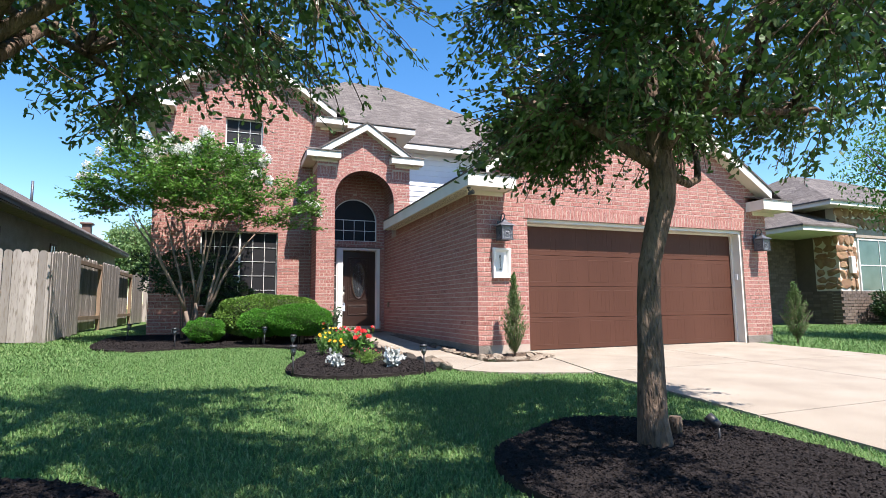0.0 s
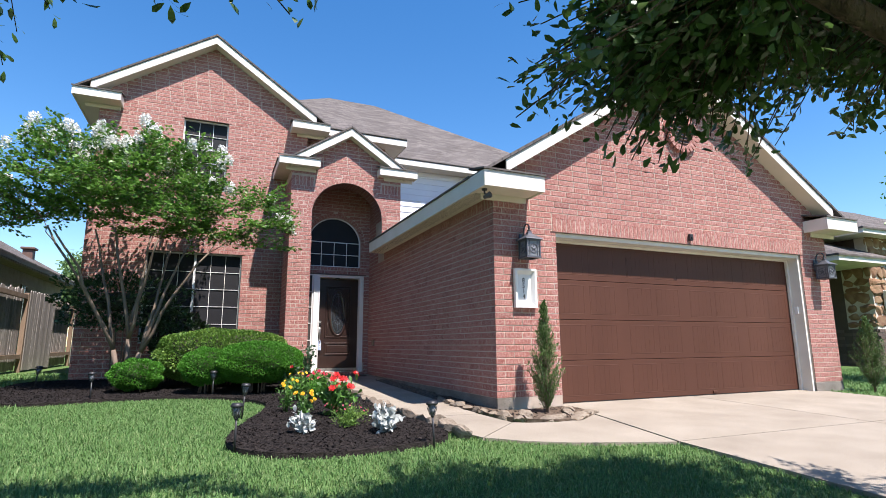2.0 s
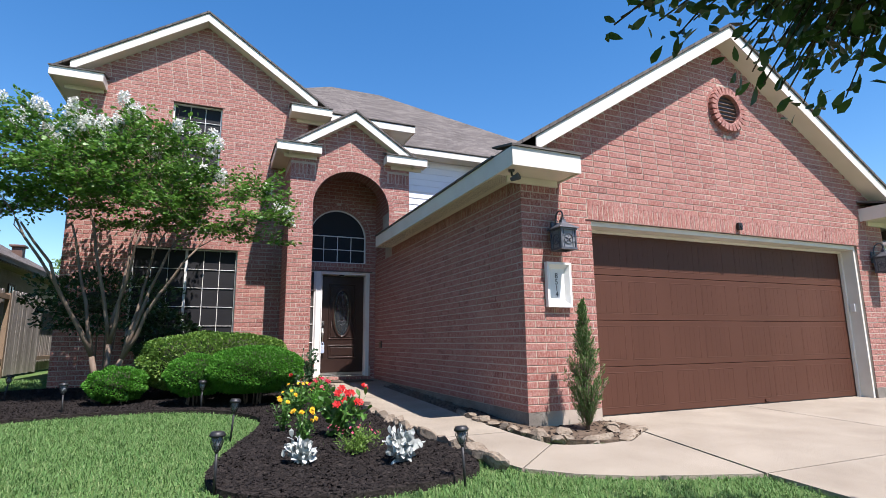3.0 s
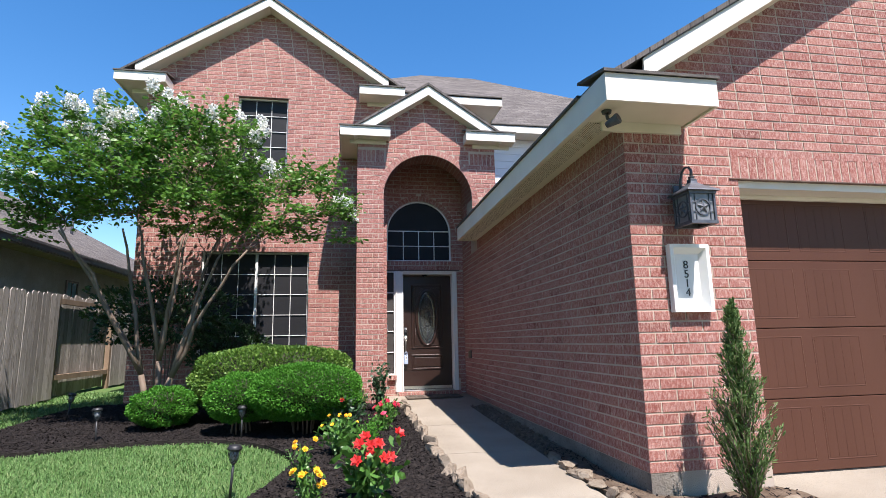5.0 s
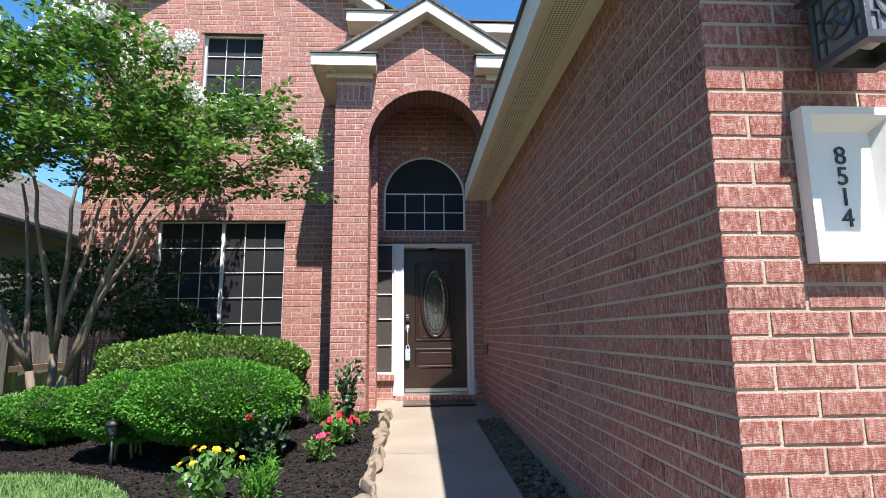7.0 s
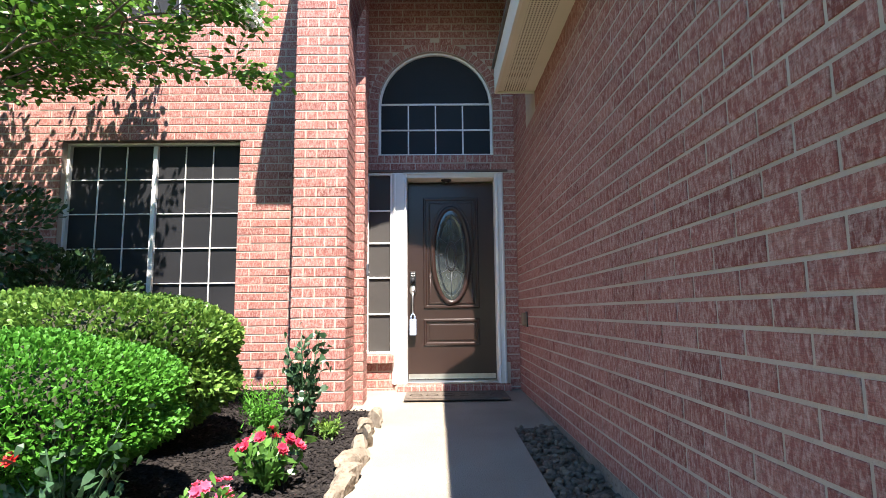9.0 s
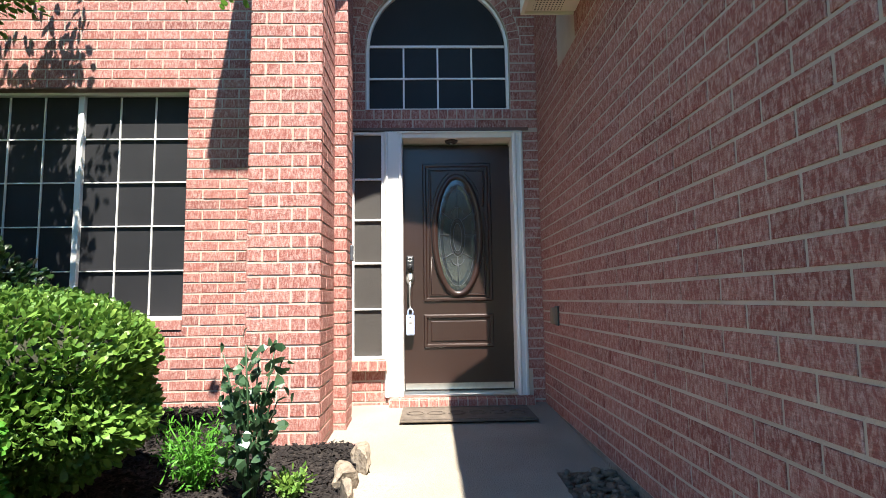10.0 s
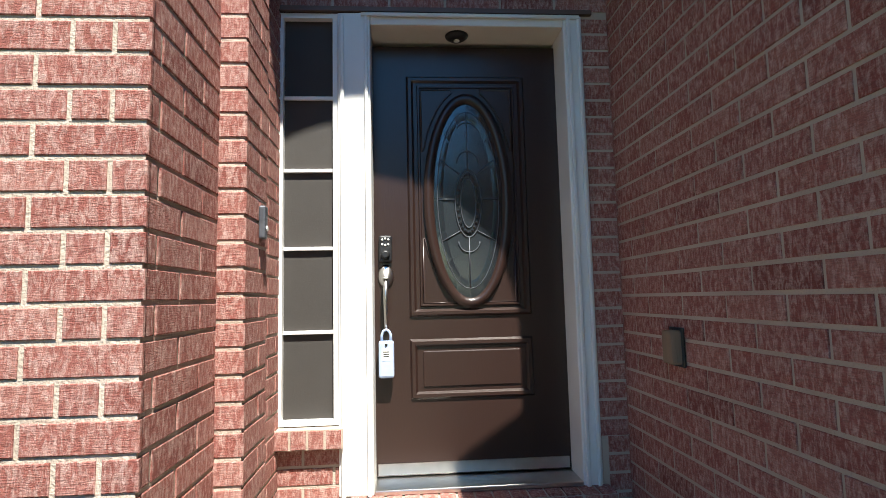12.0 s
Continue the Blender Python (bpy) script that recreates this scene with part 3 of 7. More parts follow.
def mulch_bed(outline, seed, label, count, ground=MULCH):
    """A mounded sheet of bark mulch with loose chips over it."""
    rng = np.random.default_rng(seed)
    pts = np.array(outline)
    lo, hi = pts.min(0), pts.max(0)
    ob = sheet("mulch_bed", outline, 0.022, ground, 0.07, label)
    p = rng.uniform(lo, hi, (count * 3, 2))
    p = p[inside(p, outline)][:count]
    n = len(p)
    a, L, W = rng.uniform(0, 2 * np.pi, n), rng.uniform(0.005, 0.022, n), rng.uniform(0.0025, 0.0065, n)
    z = 0.03 * (p[:, 1] - 6.4) + 0.022 + rng.uniform(0.001, 0.010, n)
    dx, dy = np.cos(a), np.sin(a)
    t = rng.normal(0, 0.35, n)
    c = np.stack([p[:, 0], p[:, 1], z], 1)
    U = np.stack([dx * L, dy * L, t * L], 1)
    V = np.stack([-dy * W, dx * W, rng.normal(0, 0.4, n) * W], 1)
    top = np.zeros((n, 3))
    top[:, 2] = 0.005
    v = np.stack([c - U - V, c + U - V, c + U + V, c - U + V, c + top], 1).reshape(-1, 3)
    b = np.arange(n)[:, None] * 5
    f = np.concatenate([b + np.array([[0, 1, 4]]), b + np.array([[1, 2, 4]]), b + np.array([[2, 3, 4]]), b + np.array([[3, 0, 4]])], 1).reshape(-1, 3)
    raw("mulch_chips", v, f, CHIP, ob, kind="stuff")
    return ob


mulch_bed(BED, 11, "flower bed covered in black bark mulch", 52000)
mulch_bed(RING_R, 12, "ring of black bark mulch round the oak", 22000)
mulch_bed(RING_L, 13, "ring of black bark mulch round the oak", 12000)
mulch_bed(CORNER_BED, 14, "small planting bed of dry soil at the garage corner", 350, DIRT)


# ---------- brick walls ----------
GX, GY, WY, PY, DY = 3.50, 7.70, 13.39, 12.43, 13.55
RIDGE_G, RIDGE_L, RIDGE_P = 6.815, 0.0, 2.71
FLOOR = 0.19
# garage side wall
w = obj("wall_garage_side", box(GX, GX + 0.2, GY + 0.2, DY + 0.25, 0.0, 2.80), MORTAR, None, "long red brick side wall of the garage", "structure")
rects = courses(FLOOR, 4.6, lambda z: [(0.0, DY - GY)] if z < 2.55 else [(PY + 0.42 - GY, DY - GY)])
lay(w, rects, (GX, GY, 0), (0, 1, 0), (-1, 0, 0), (1.6, 5.4, 0.5, 1.75), soldier(0.0, 4.72, 2.56, 2.75), 21)
part("upper_wall", box(GX, GX + 0.2, PY + 0.42, DY + 0.25, 2.80, 4.6), MORTAR, w)
obj("foundation", box(GX - 0.004, GX + 0.22, GY - 0.004, DY, -0.3, FLOOR - 0.005), FOUNDATION, None, "grey concrete foundation below the brick", "structure")

# garage front wall
O0, O1, OT = 4.435, 9.43, 2.30
GR = 10.13
S_G = 0.64


def soffit_g(x):
    return 5.03 - S_G * abs(x - RIDGE_G)


bm = prism([(GX, 0.0), (O0, 0.0), (O0, OT), (O1, OT), (O1, 0.0), (GR, 0.0), (GR, soffit_g(GR)), (RIDGE_G, 5.03), (GX, soffit_g(GX))], (0, GY, 0), (1, 0, 0), (0, 0, 1), (0, -1, 0), 0.2)
w = obj("wall_garage_front", bm, MORTAR, None, "red brick garage front with a gable and round vent", "structure")
VX, VZ = 6.87, 4.06


def span_g(z):
    half = (5.03 - z) / S_G
    a, b = max(GX - 0.007, RIDGE_G - half), min(GR, RIDGE_G + half)
    holes = []
    if z < OT:
        holes.append((O0, O1))
    elif z < OT + 0.2:
        holes.append((O0 - 0.06, O1 + 0.06))
    if abs(z - VZ) < 0.37:
        h = math.sqrt(0.1369 - (z - VZ) ** 2)
        holes.append((VX - h, VX + h))
    if 2.55 < z < 2.76:
        holes += [(GX - 0.007, 4.05), (GR - 0.55, GR)]
    return minus(a, b, holes)


extra = soldier(O0 - 0.05, O1 + 0.05, OT + 0.002, OT + 0.197) + ring(VX, VZ, 0.262, 0.365, 0, 2 * math.pi, 26)
extra += soldier(GX, 4.04, 2.56, 2.75) + soldier(GR - 0.54, GR, 2.56, 2.75)
lay(w, courses(FLOOR, 5.0, span_g), (0, GY, 0), (1, 0, 0), (0, -1, 0), (3.4, 6.2, 0.2, 3.6), extra, 22)
obj("foundation", box(O1, GR, GY - 0.004, GY + 0.2, -0.3, FLOOR - 0.01), FOUNDATION, None, "grey concrete foundation below the brick", "structure")
obj("wall_garage_far", box(GR - 0.2, GR, GY + 0.2, 18, -0.2, 2.75), TANBRICK, None, "plain side wall of the garage", "structure")
vent = thing("gable_vent", (VX, GY - 0.01, VZ), 0, "round brown louvred vent in the garage gable", "vent")
# flat black disc stands for the shaded depth behind the slats
part("shade_backing", ring_mesh(0.001, 0.215, 0.006, 0.009), BLACK, vent)
for i in range(8):
    z = -0.203 + i * 0.058
    h = math.sqrt(max(0.0, 0.205 ** 2 - z * z))
    b = box(-h, h, -0.014, 0.014, z - 0.006, z + 0.006)
    bmesh.ops.rotate(b, cent=(0, 0, z), matrix=Matrix.Rotation(radians(-35), 3, "X"), verts=b.verts)
    part("slat", b, VENT, vent)
part("frame", ring_mesh(0.205, 0.222, -0.010, 0.01), VENT, vent)
vb = box(-0.030, 0.030, -0.060, 0.012, 0.208, 0.318, 0.004)
vb1 = part("brick", vb, BRICK_P, vent)
for i in range(1, 24):
    o = new("brick", vb1.data)
    o.parent = vent
    o.matrix_basis = pose(0, 0, 0, 0, 15 * i, 0)

# left wing
LX0, LX1 = -1.98, 1.98
S_L = 0.68
APEX_L = 7.07


def soffit_l(x):
    return APEX_L - S_L * abs(x - RIDGE_L)


LW = (-0.96, 0.77, 0.87, 2.65)
UW = (-0.50, 0.35, 3.94, 5.44)
w = obj("wall_left_wing", prism([(LX0, 0.0), (LX1, 0.0), (LX1, LW[2]), (LX0, LW[2])], (0, WY, 0), (1, 0, 0), (0, 0, 1), (0, -1, 0), 0.2), MORTAR, None, "two-storey red brick gable wall in sun", "structure")
bmx = bmesh.new()
for x0, x1, z0, z1 in ((LX0, LW[0], LW[2], LW[3]), (LW[1], LX1, LW[2], LW[3]), (LX0, LX1, LW[3], UW[2]), (LX0, UW[0], UW[2], UW[3]), (UW[1], LX1, UW[2], UW[3])):
    prism([(x0, z0), (x1, z0), (x1, z1), (x0, z1)], (0, WY, 0), (1, 0, 0), (0, 0, 1), (0, -1, 0), 0.2, bmx)
prism([(LX0, UW[3]), (LX1, UW[3]), (LX1, soffit_l(LX1)), (0, APEX_L), (LX0, soffit_l(LX0))], (0, WY, 0), (1, 0, 0), (0, 0, 1), (0, -1, 0), 0.2, bmx)
part("mortar", bmx, MORTAR, w)


def span_l(z):
    half = (APEX_L - z) / S_L
    holes = []
    for x0, x1, z0, z1 in (LW, UW):
        if z0 - 0.075 < z < z1 + 0.075:
            holes.append((x0, x1))
    return minus(max(LX0, -half), min(LX1, half), holes)


extra = []
for x0, x1, z0, z1 in (LW, UW):
    extra += soldier(x0, x1, z1 + 0.004, z1 + 0.068, 0.204) + soldier(x0, x1, z0 - 0.07, z0 - 0.002, 0.1)
lay(w, courses(0.12, 7.05, span_l), (0, WY, 0), (1, 0, 0), (0, -1, 0), (0.6, 1.6, 0.5, 2.7), extra, 23)
obj("wall_left_side", box(LX0, LX0 + 0.2, WY + 0.2, 26, 0, 5.6), TANBRICK, None, "plain brick side wall of the house", "structure")

# porch front with its arch
PX0, PX1 = 1.57, 3.85
AC, AR, AZ = 2.71, 0.73, 3.40
S_P = 0.66
APEX_P = 5.10


def soffit_p(x):
    return APEX_P - S_P * abs(x - RIDGE_P)


arc = [(AC + AR * math.cos(math.pi * k / 20), AZ + AR * math.sin(math.pi * k / 20)) for k in range(21)]
bm = prism([(PX0, 0.0), (AC - AR, 0.0)] + arc[::-1] + [(AC + AR, 2.95), (GX + 0.003, 2.95), (GX + 0.003, 2.6), (PX1, 2.6), (PX1, soffit_p(PX1)), (RIDGE_P, APEX_P), (PX0, soffit_p(PX0))], (0, PY, 0), (1, 0, 0), (0, 0, 1), (0, -1, 0), 0.42)
w = obj("wall_porch_front", bm, MORTAR, None, "brick entry bay with a tall arch and gable", "structure")


def span_p(z):
    half = (APEX_P - z) / S_P
    a, b = max(PX0 - 0.007, RIDGE_P - half), min(PX1, RIDGE_P + half)
    if z < 2.96:
        return []
    if z < AZ:
        return [(AC + AR, b)]
    r = AR + 0.105
    holes = []
    if z < AZ + r:
        h = math.sqrt(r * r - (z - AZ) ** 2)
        holes.append((AC - h, AC + h))
    if 3.97 < z < 4.19:
        holes += [(PX0 - 0.01, 2.02), (3.40, PX1)]
    return minus(a, b, holes)


extra = ring(AC, AZ, AR + 0.002, AR + 0.10, 0, math.pi, 34) + soldier(PX0, 2.0, 3.985, 4.18) + soldier(3.42, PX1, 3.985, 4.18)
PIER_W = AC - AR + 0.007 - (PX0 - 0.007)
pier = []
for i in range(int((AZ - 0.12) / COURSE) + 1):
    z = 0.12 + i * COURSE
    cuts = (0, 0.254, 0.344, PIER_W) if i % 2 else (0, 0.09, 0.18, PIER_W)
    for a, b in zip(cuts, cuts[1:]):
        pier.append((PX0 - 0.007 + a + (0.006 if a else 0), PX0 - 0.007 + b - (0.006 if b < PIER_W else 0), z, z + COURSE - JOINT))
lay(w, pier + courses(0.12 + COURSE * len(pier) / 3, 5.08, span_p) + [r for r in courses(0.12, AZ, span_p) if r[0] > 3], (0, PY, 0), (1, 0, 0), (0, -1, 0), (1.5, 2.0, 0.1, 3.3), extra, 24)
side = courses(0.12, AZ, lambda z: [(0.0, 0.44)], -0.07)
lay(w, side, (AC - AR, PY, 0), (0, 1, 0), (1, 0, 0), (0.0, 0.44, 0.1, 3.3), (), 25)
lay(w, courses(0.12, 4.15, lambda z: [(0.0, 0.96)]), (PX0, PY, 0), (0, 1, 0), (-1, 0, 0), None, (), 26)
soff = []
for k in range(34):
    a0, a1 = math.pi * (k + 0.06) / 34, math.pi * (k + 0.94) / 34
    soff.append([(AC + (AR - 0.006) * math.cos(a), y, AZ + (AR - 0.006) * math.sin(a)) for a, y in ((a0, PY), (a1, PY), (a1, PY + 0.42), (a0, PY + 0.42))])
bm = bmesh.new()
for q in soff:
    bm.faces.new([bm.verts.new(p) for p in q])
bmesh.ops.solidify(bm, geom=bm.faces[:], thickness=-0.012)
part("arch_soffit_bricks", bm, BRICK_J, w)
obj("wall_porch_left", box(PX0, AC - AR, PY + 0.42, WY + 0.4, 0, 4.6), MORTAR, None, "inner brick wall of the porch", "structure")
p = obj("pilaster", box(AC - AR, 2.06, 12.87, 13.12, 0, 4.1), MORTAR, None, "narrow brick pilaster beside the sidelight", "structure")
lay(p, courses(0.14, 4.1, lambda z: [(0.0, 0.087)], 0), (AC - AR, 12.87, 0), (1, 0, 0), (0, -1, 0), None, (), 27)
lay(p, courses(0.14, 4.1, lambda z: [(0.0, 0.25)], 0.03), (2.06, 12.87, 0), (0, 1, 0), (1, 0, 0), None, (), 28)
lay(obj("wall_sidelight_return", box(1.95, 2.0, 13.12, 13.56, 0, 4.1), MORTAR, None, "narrow brick return beside the sidelight", "structure"), courses(0.14, 4.1, lambda z: [(0.0, 0.44)]), (2.0, 13.12, 0), (0, 1, 0), (1, 0, 0), None, (), 34)
obj("ceiling", box(AC - AR, GX + 0.1, PY + 0.42, DY + 0.1, 4.58, 4.64), SOFFIT, None, "painted porch ceiling", "structure")

# door wall
FX0, FX1, FZ0, FZ1 = 2.11, 3.28, 2.53, 3.06
FC, FR = 2.695, 0.585
SX0, DX0, DX1, DX2 = 1.985, 2.40, 3.31, 3.365
farc = [(FC + FR * math.cos(math.pi * k / 20), FZ1 + FR * math.sin(math.pi * k / 20)) for k in range(21)]
bm = prism([(1.9, 2.36), (3.5, 2.36), (3.5, FZ0), (1.9, FZ0)], (0, DY, 0), (1, 0, 0), (0, 0, 1), (0, -1, 0), 0.2)
prism([(1.9, FZ0), (FX0, FZ0), (FX0, FZ1)] + farc[::-1] + [(FX1, FZ0), (3.5, FZ0), (3.5, 4.6), (1.9, 4.6)], (0, DY, 0), (1, 0, 0), (0, 0, 1), (0, -1, 0), 0.2, bm)
prism([(DX2, 0), (3.5, 0), (3.5, 2.36), (DX2, 2.36)], (0, DY, 0), (1, 0, 0), (0, 0, 1), (0, -1, 0), 0.2, bm)
prism([(1.9, 0), (2.30, 0), (2.30, 0.53), (1.9, 0.53)], (0, DY, 0), (1, 0, 0), (0, 0, 1), (0, -1, 0), 0.2, bm)
w = obj("wall_porch_back", bm, MORTAR, None, "shaded brick wall round the front door", "structure")


def span_d(z):
    if z < 0.45:
        return [(1.98, 2.285), (3.405, GX)]
    if z < 2.36:
        return [(DX2 + 0.002, GX)]
    holes = []
    if 2.44 < z < FZ0:
        return [(1.98, FX0 - 0.01), (FX1 + 0.01, GX)]
    if FZ0 < z < FZ1:
        holes.append((FX0 - 0.085, FX1 + 0.085))
    elif FZ1 <= z < FZ1 + FR + 0.105:
        h = math.sqrt((FR + 0.105) ** 2 - (z - FZ1) ** 2)
        holes.append((FC - h, FC + h))
    return minus(1.98, GX, holes)


low = courses(0.145, 0.45, span_d) + courses(2.372, 4.58, span_d)
low += courses(0.4522, 2.36, lambda z: [(DX2 + 0.002, GX)])
extra = ring(FC, FZ1, FR + 0.004, FR + 0.095, 0, math.pi, 30) + soldier(FX0 - 0.01, FX1 + 0.01, 2.452, FZ0 - 0.004, 0.075)
for k in range(7):
    for x0 in (FX0 - 0.082, FX1 + 0.006):
        z = FZ0 + k * COURSE
        extra.append(((x0, z), (x0 + 0.076, z), (x0 + 0.076, z + 0.066), (x0, z + 0.066)))
lay(w, low, (0, DY, 0), (1, 0, 0), (0, -1, 0), (1.9, 3.6, 0.1, 4.0), extra, 29)
sill = obj("sidelight_sill", box(1.99, 2.275, DY - 0.05, DY + 0.05, 0.455, 0.535), MORTAR, None, "red rowlock brick sill under the sidelight", "structure")
v, f = quad_bricks(soldier(1.99, 2.275, 0.458, 0.532, 0.071), (0, DY - 0.052, 0), (1, 0, 0), (0, -1, 0), 31)
raw("sill_bricks", v, f, BRICK_J, sill)
st = obj("door_step", box(2.30, 3.40, DY - 0.10, DY + 0.1, 0.10, 0.245), MORTAR, None, "rowlock brick step under the front door", "structure")
v, f = quad_bricks(soldier(2.30, 3.40, 0.165, 0.243, 0.075), (0, DY - 0.102, 0), (1, 0, 0), (0, -1, 0), 32)
raw("step_bricks", v, f, BRICK_J, st)
bm = bmesh.new()
for q in soldier(2.30, 3.40, 0, 0.1, 0.075):
    x0, x1 = q[0][0], q[1][0]
    box(x0, x1, DY - 0.098, DY + 0.02, 0.238, 0.251, 0.0, bm)
part("step_tops", bm, BRICK_J, st)
bm = box(1.99, 2.20, PY + 0.02, PY + 0.14, 0.1, 0.175)
obj("porch_edge_brick", bm, BRICK_J, None, "loose red brick edging the porch floor", "structure")


# ---------- roofs ----------
def roof_face(bm, uvl, pts, along):
    """One slope; its shingle courses run along the given direction."""
    f = bm.faces.new([bm.verts.new(p) for p in pts])
    f.normal_update()
    a = Vector(along).normalized()
    b = f.normal.cross(a)
    for l in f.loops:
        l[uvl].uv = (l.vert.co.dot(a), l.vert.co.dot(b))
    return f


def roof(name, faces, label, thick=0.04):
    bm = bmesh.new()
    uvl = bm.loops.layers.uv.new("UVMap")
    for pts, along in faces:
        if (Vector(pts[1]) - Vector(pts[0])).cross(Vector(pts[2]) - Vector(pts[0])).z < 0:
            pts = pts[::-1]
        f = roof_face(bm, uvl, pts, along)
    ex = bmesh.ops.extrude_face_region(bm, geom=bm.faces[:])
    bmesh.ops.translate(bm, vec=(0, 0, -thick), verts=[v for v in ex["geom"] if isinstance(v, bmesh.types.BMVert)])
    return obj(name, bm, SHINGLE, None, label, "structure")


def gable_roof(name, cx, half, y0, y1, apex, slope, label):
    e = apex - slope * half
    return roof(name, [([(cx - half, y0, e), (cx, y0, apex), (cx, y1, apex), (cx - half, y1, e)], (0, 1, 0)), ([(cx + half, y0, e), (cx, y0, apex), (cx, y1, apex), (cx + half, y1, e)], (0, 1, 0))], label)


RT = 0.21
ra, re = 5.03 + RT, 5.03 + RT - S_G * 3.63
rm = ra - S_G * (RIDGE_G - 3.87)
y0 = GY - 0.27
roof("roof_garage", [
    ([(RIDGE_G - 3.63, y0, re), (3.87, y0, rm), (3.87, PY - 0.03, rm), (RIDGE_G - 3.63, PY - 0.03, re)], (0, 1, 0)),
    ([(3.87, y0, rm), (RIDGE_G, y0, ra), (RIDGE_G, 17.5, ra), (3.87, 17.5, rm)], (0, 1, 0)),
    ([(RIDGE_G + 3.63, y0, re), (RIDGE_G, y0, ra), (RIDGE_G, 17.5, ra), (RIDGE_G + 3.63, 17.5, re)], (0, 1, 0))], "grey-brown shingle gable roof of the garage")
gable_roof("roof_left_wing", RIDGE_L, 2.39, WY - 0.27, 18.5, APEX_L + RT, S_L, "grey-brown shingle gable roof over the left wing")
gable_roof("roof_porch", RIDGE_P, 1.2, PY - 0.22, 13.6, APEX_P + RT, S_P, "small shingle gable roof over the entry")
ME, MY, MR = 5.62, 14.4, 20.5
MH = 9.9
roof("roof_main", [
    ([(-2.37, MY, ME), (11.2, MY, ME), (5.5, MR, MH), (3.73, MR, MH)], (1, 0, 0)),
    ([(11.2, MY, ME), (11.2, 26.6, ME), (5.5, MR, MH)], (0, 1, 0)),
    ([(-2.37, MY, ME), (3.73, MR, MH), (-2.37, 26.6, ME)], (0, 1, 0)),
    ([(-2.37, 26.6, ME), (3.73, MR, MH), (5.5, MR, MH), (11.2, 26.6, ME)], (1, 0, 0))], "large grey-brown shingle hip roof of the house")
roof("roof_entry_bay", [
    ([(2.05, 13.25, 5.64), (4.28, 13.25, 5.64), (2.58, 14.95, 6.76), (2.05, 14.95, 6.76)], (1, 0, 0)),
    ([(4.28, 13.25, 5.64), (4.28, 15.0, 5.64), (2.58, 16.6, 6.76), (2.58, 14.95, 6.76)], (0, 1, 0))], "shingle hip roof above the entry bay")


def rake(name, cx, half, y, apex, slope, label, w=0.16, depth=0.25):
    """Raking fascia boards and the boxed soffit behind them."""
    o = thing(name, (0, 0, 0), 0, label, kind="structure")
    for s in (-1, 1):
        e = apex - slope * half
        x1 = cx + s * half
        bm = prism([(cx, apex), (x1, e), (x1, e + w), (cx, apex + w)], (0, y, 0), (1, 0, 0), (0, 0, 1), (0, -1, 0), 0.022)
        part("fascia_board", bm, TRIM, o)
        bm = prism([(cx, apex), (x1, e), (x1, e + 0.02), (cx, apex + 0.02)], (0, y + 0.024, 0), (1, 0, 0), (0, 0, 1), (0, -1, 0), depth)
        part("soffit_board", bm, SOFFIT, o)
        bm = prism([(cx, apex + w + 0.001), (x1, e + w + 0.001), (x1, e + w + 0.02), (cx, apex + w + 0.02)], (0, y - 0.015, 0), (1, 0, 0), (0, 0, 1), (0, -1, 0), 0.05)
        part("drip_edge", bm, SHINGLE_EDGE, o)
    return o


rake("rake_garage", RIDGE_G, 3.25, GY - 0.25, 5.03, S_G, "cream raking fascia of the garage gable")
rake("rake_left_wing", RIDGE_L, 2.12, WY - 0.25, APEX_L, S_L, "cream raking fascia of the left gable")
rake("rake_porch", RIDGE_P, 1.2, PY - 0.2, APEX_P, S_P, "cream raking fascia of the entry gable", 0.16, 0.2)


def eave_return(name, x0, x1, y0, y1, z0, z1, label, rise=0.10):
    """A boxed eave return: fascia boards round a soffit, shingles on its little top slope."""
    o = thing(name, (0, 0, 0), 0, label, kind="structure")
    part("fascia_board", box(x0, x1, y0, y0 + 0.022, z0, z1), TRIM, o)
    part("fascia_board", box(x0, x0 + 0.022, y0 + 0.023, y1, z0, z1), TRIM, o)
    part("fascia_board", box(x1 - 0.022, x1, y0 + 0.023, y1, z0, z1), TRIM, o)
    part("soffit_board", box(x0 + 0.023, x1 - 0.023, y0 + 0.023, y1, z0 + 0.015, z0 + 0.03), SOFFIT, o)
    bm = bmesh.new()
    a = [bm.verts.new(p) for p in ((x0 - 0.015, y0 - 0.02, z1 + 0.002), (x1 + 0.015, y0 - 0.02, z1 + 0.002), (x1 + 0.015, y1, z1 + rise), (x0 - 0.015, y1, z1 + rise))]
    b = [bm.verts.new(p.co + Vector((0, 0, 0.022))) for p in a]
    bm.faces.new(a[::-1])
    bm.faces.new(b)
    for i in range(4):
        bm.faces.new((a[i], a[(i + 1) % 4], b[(i + 1) % 4], b[i]))
    part("shingle_cap", bm, SHINGLE_EDGE, o)
    part("frieze_board", box(x0 + 0.15, x1 - 0.05, y1 - 0.03, y1, z0 - 0.06, z0 + 0.014), SOFFIT, o)
    return o


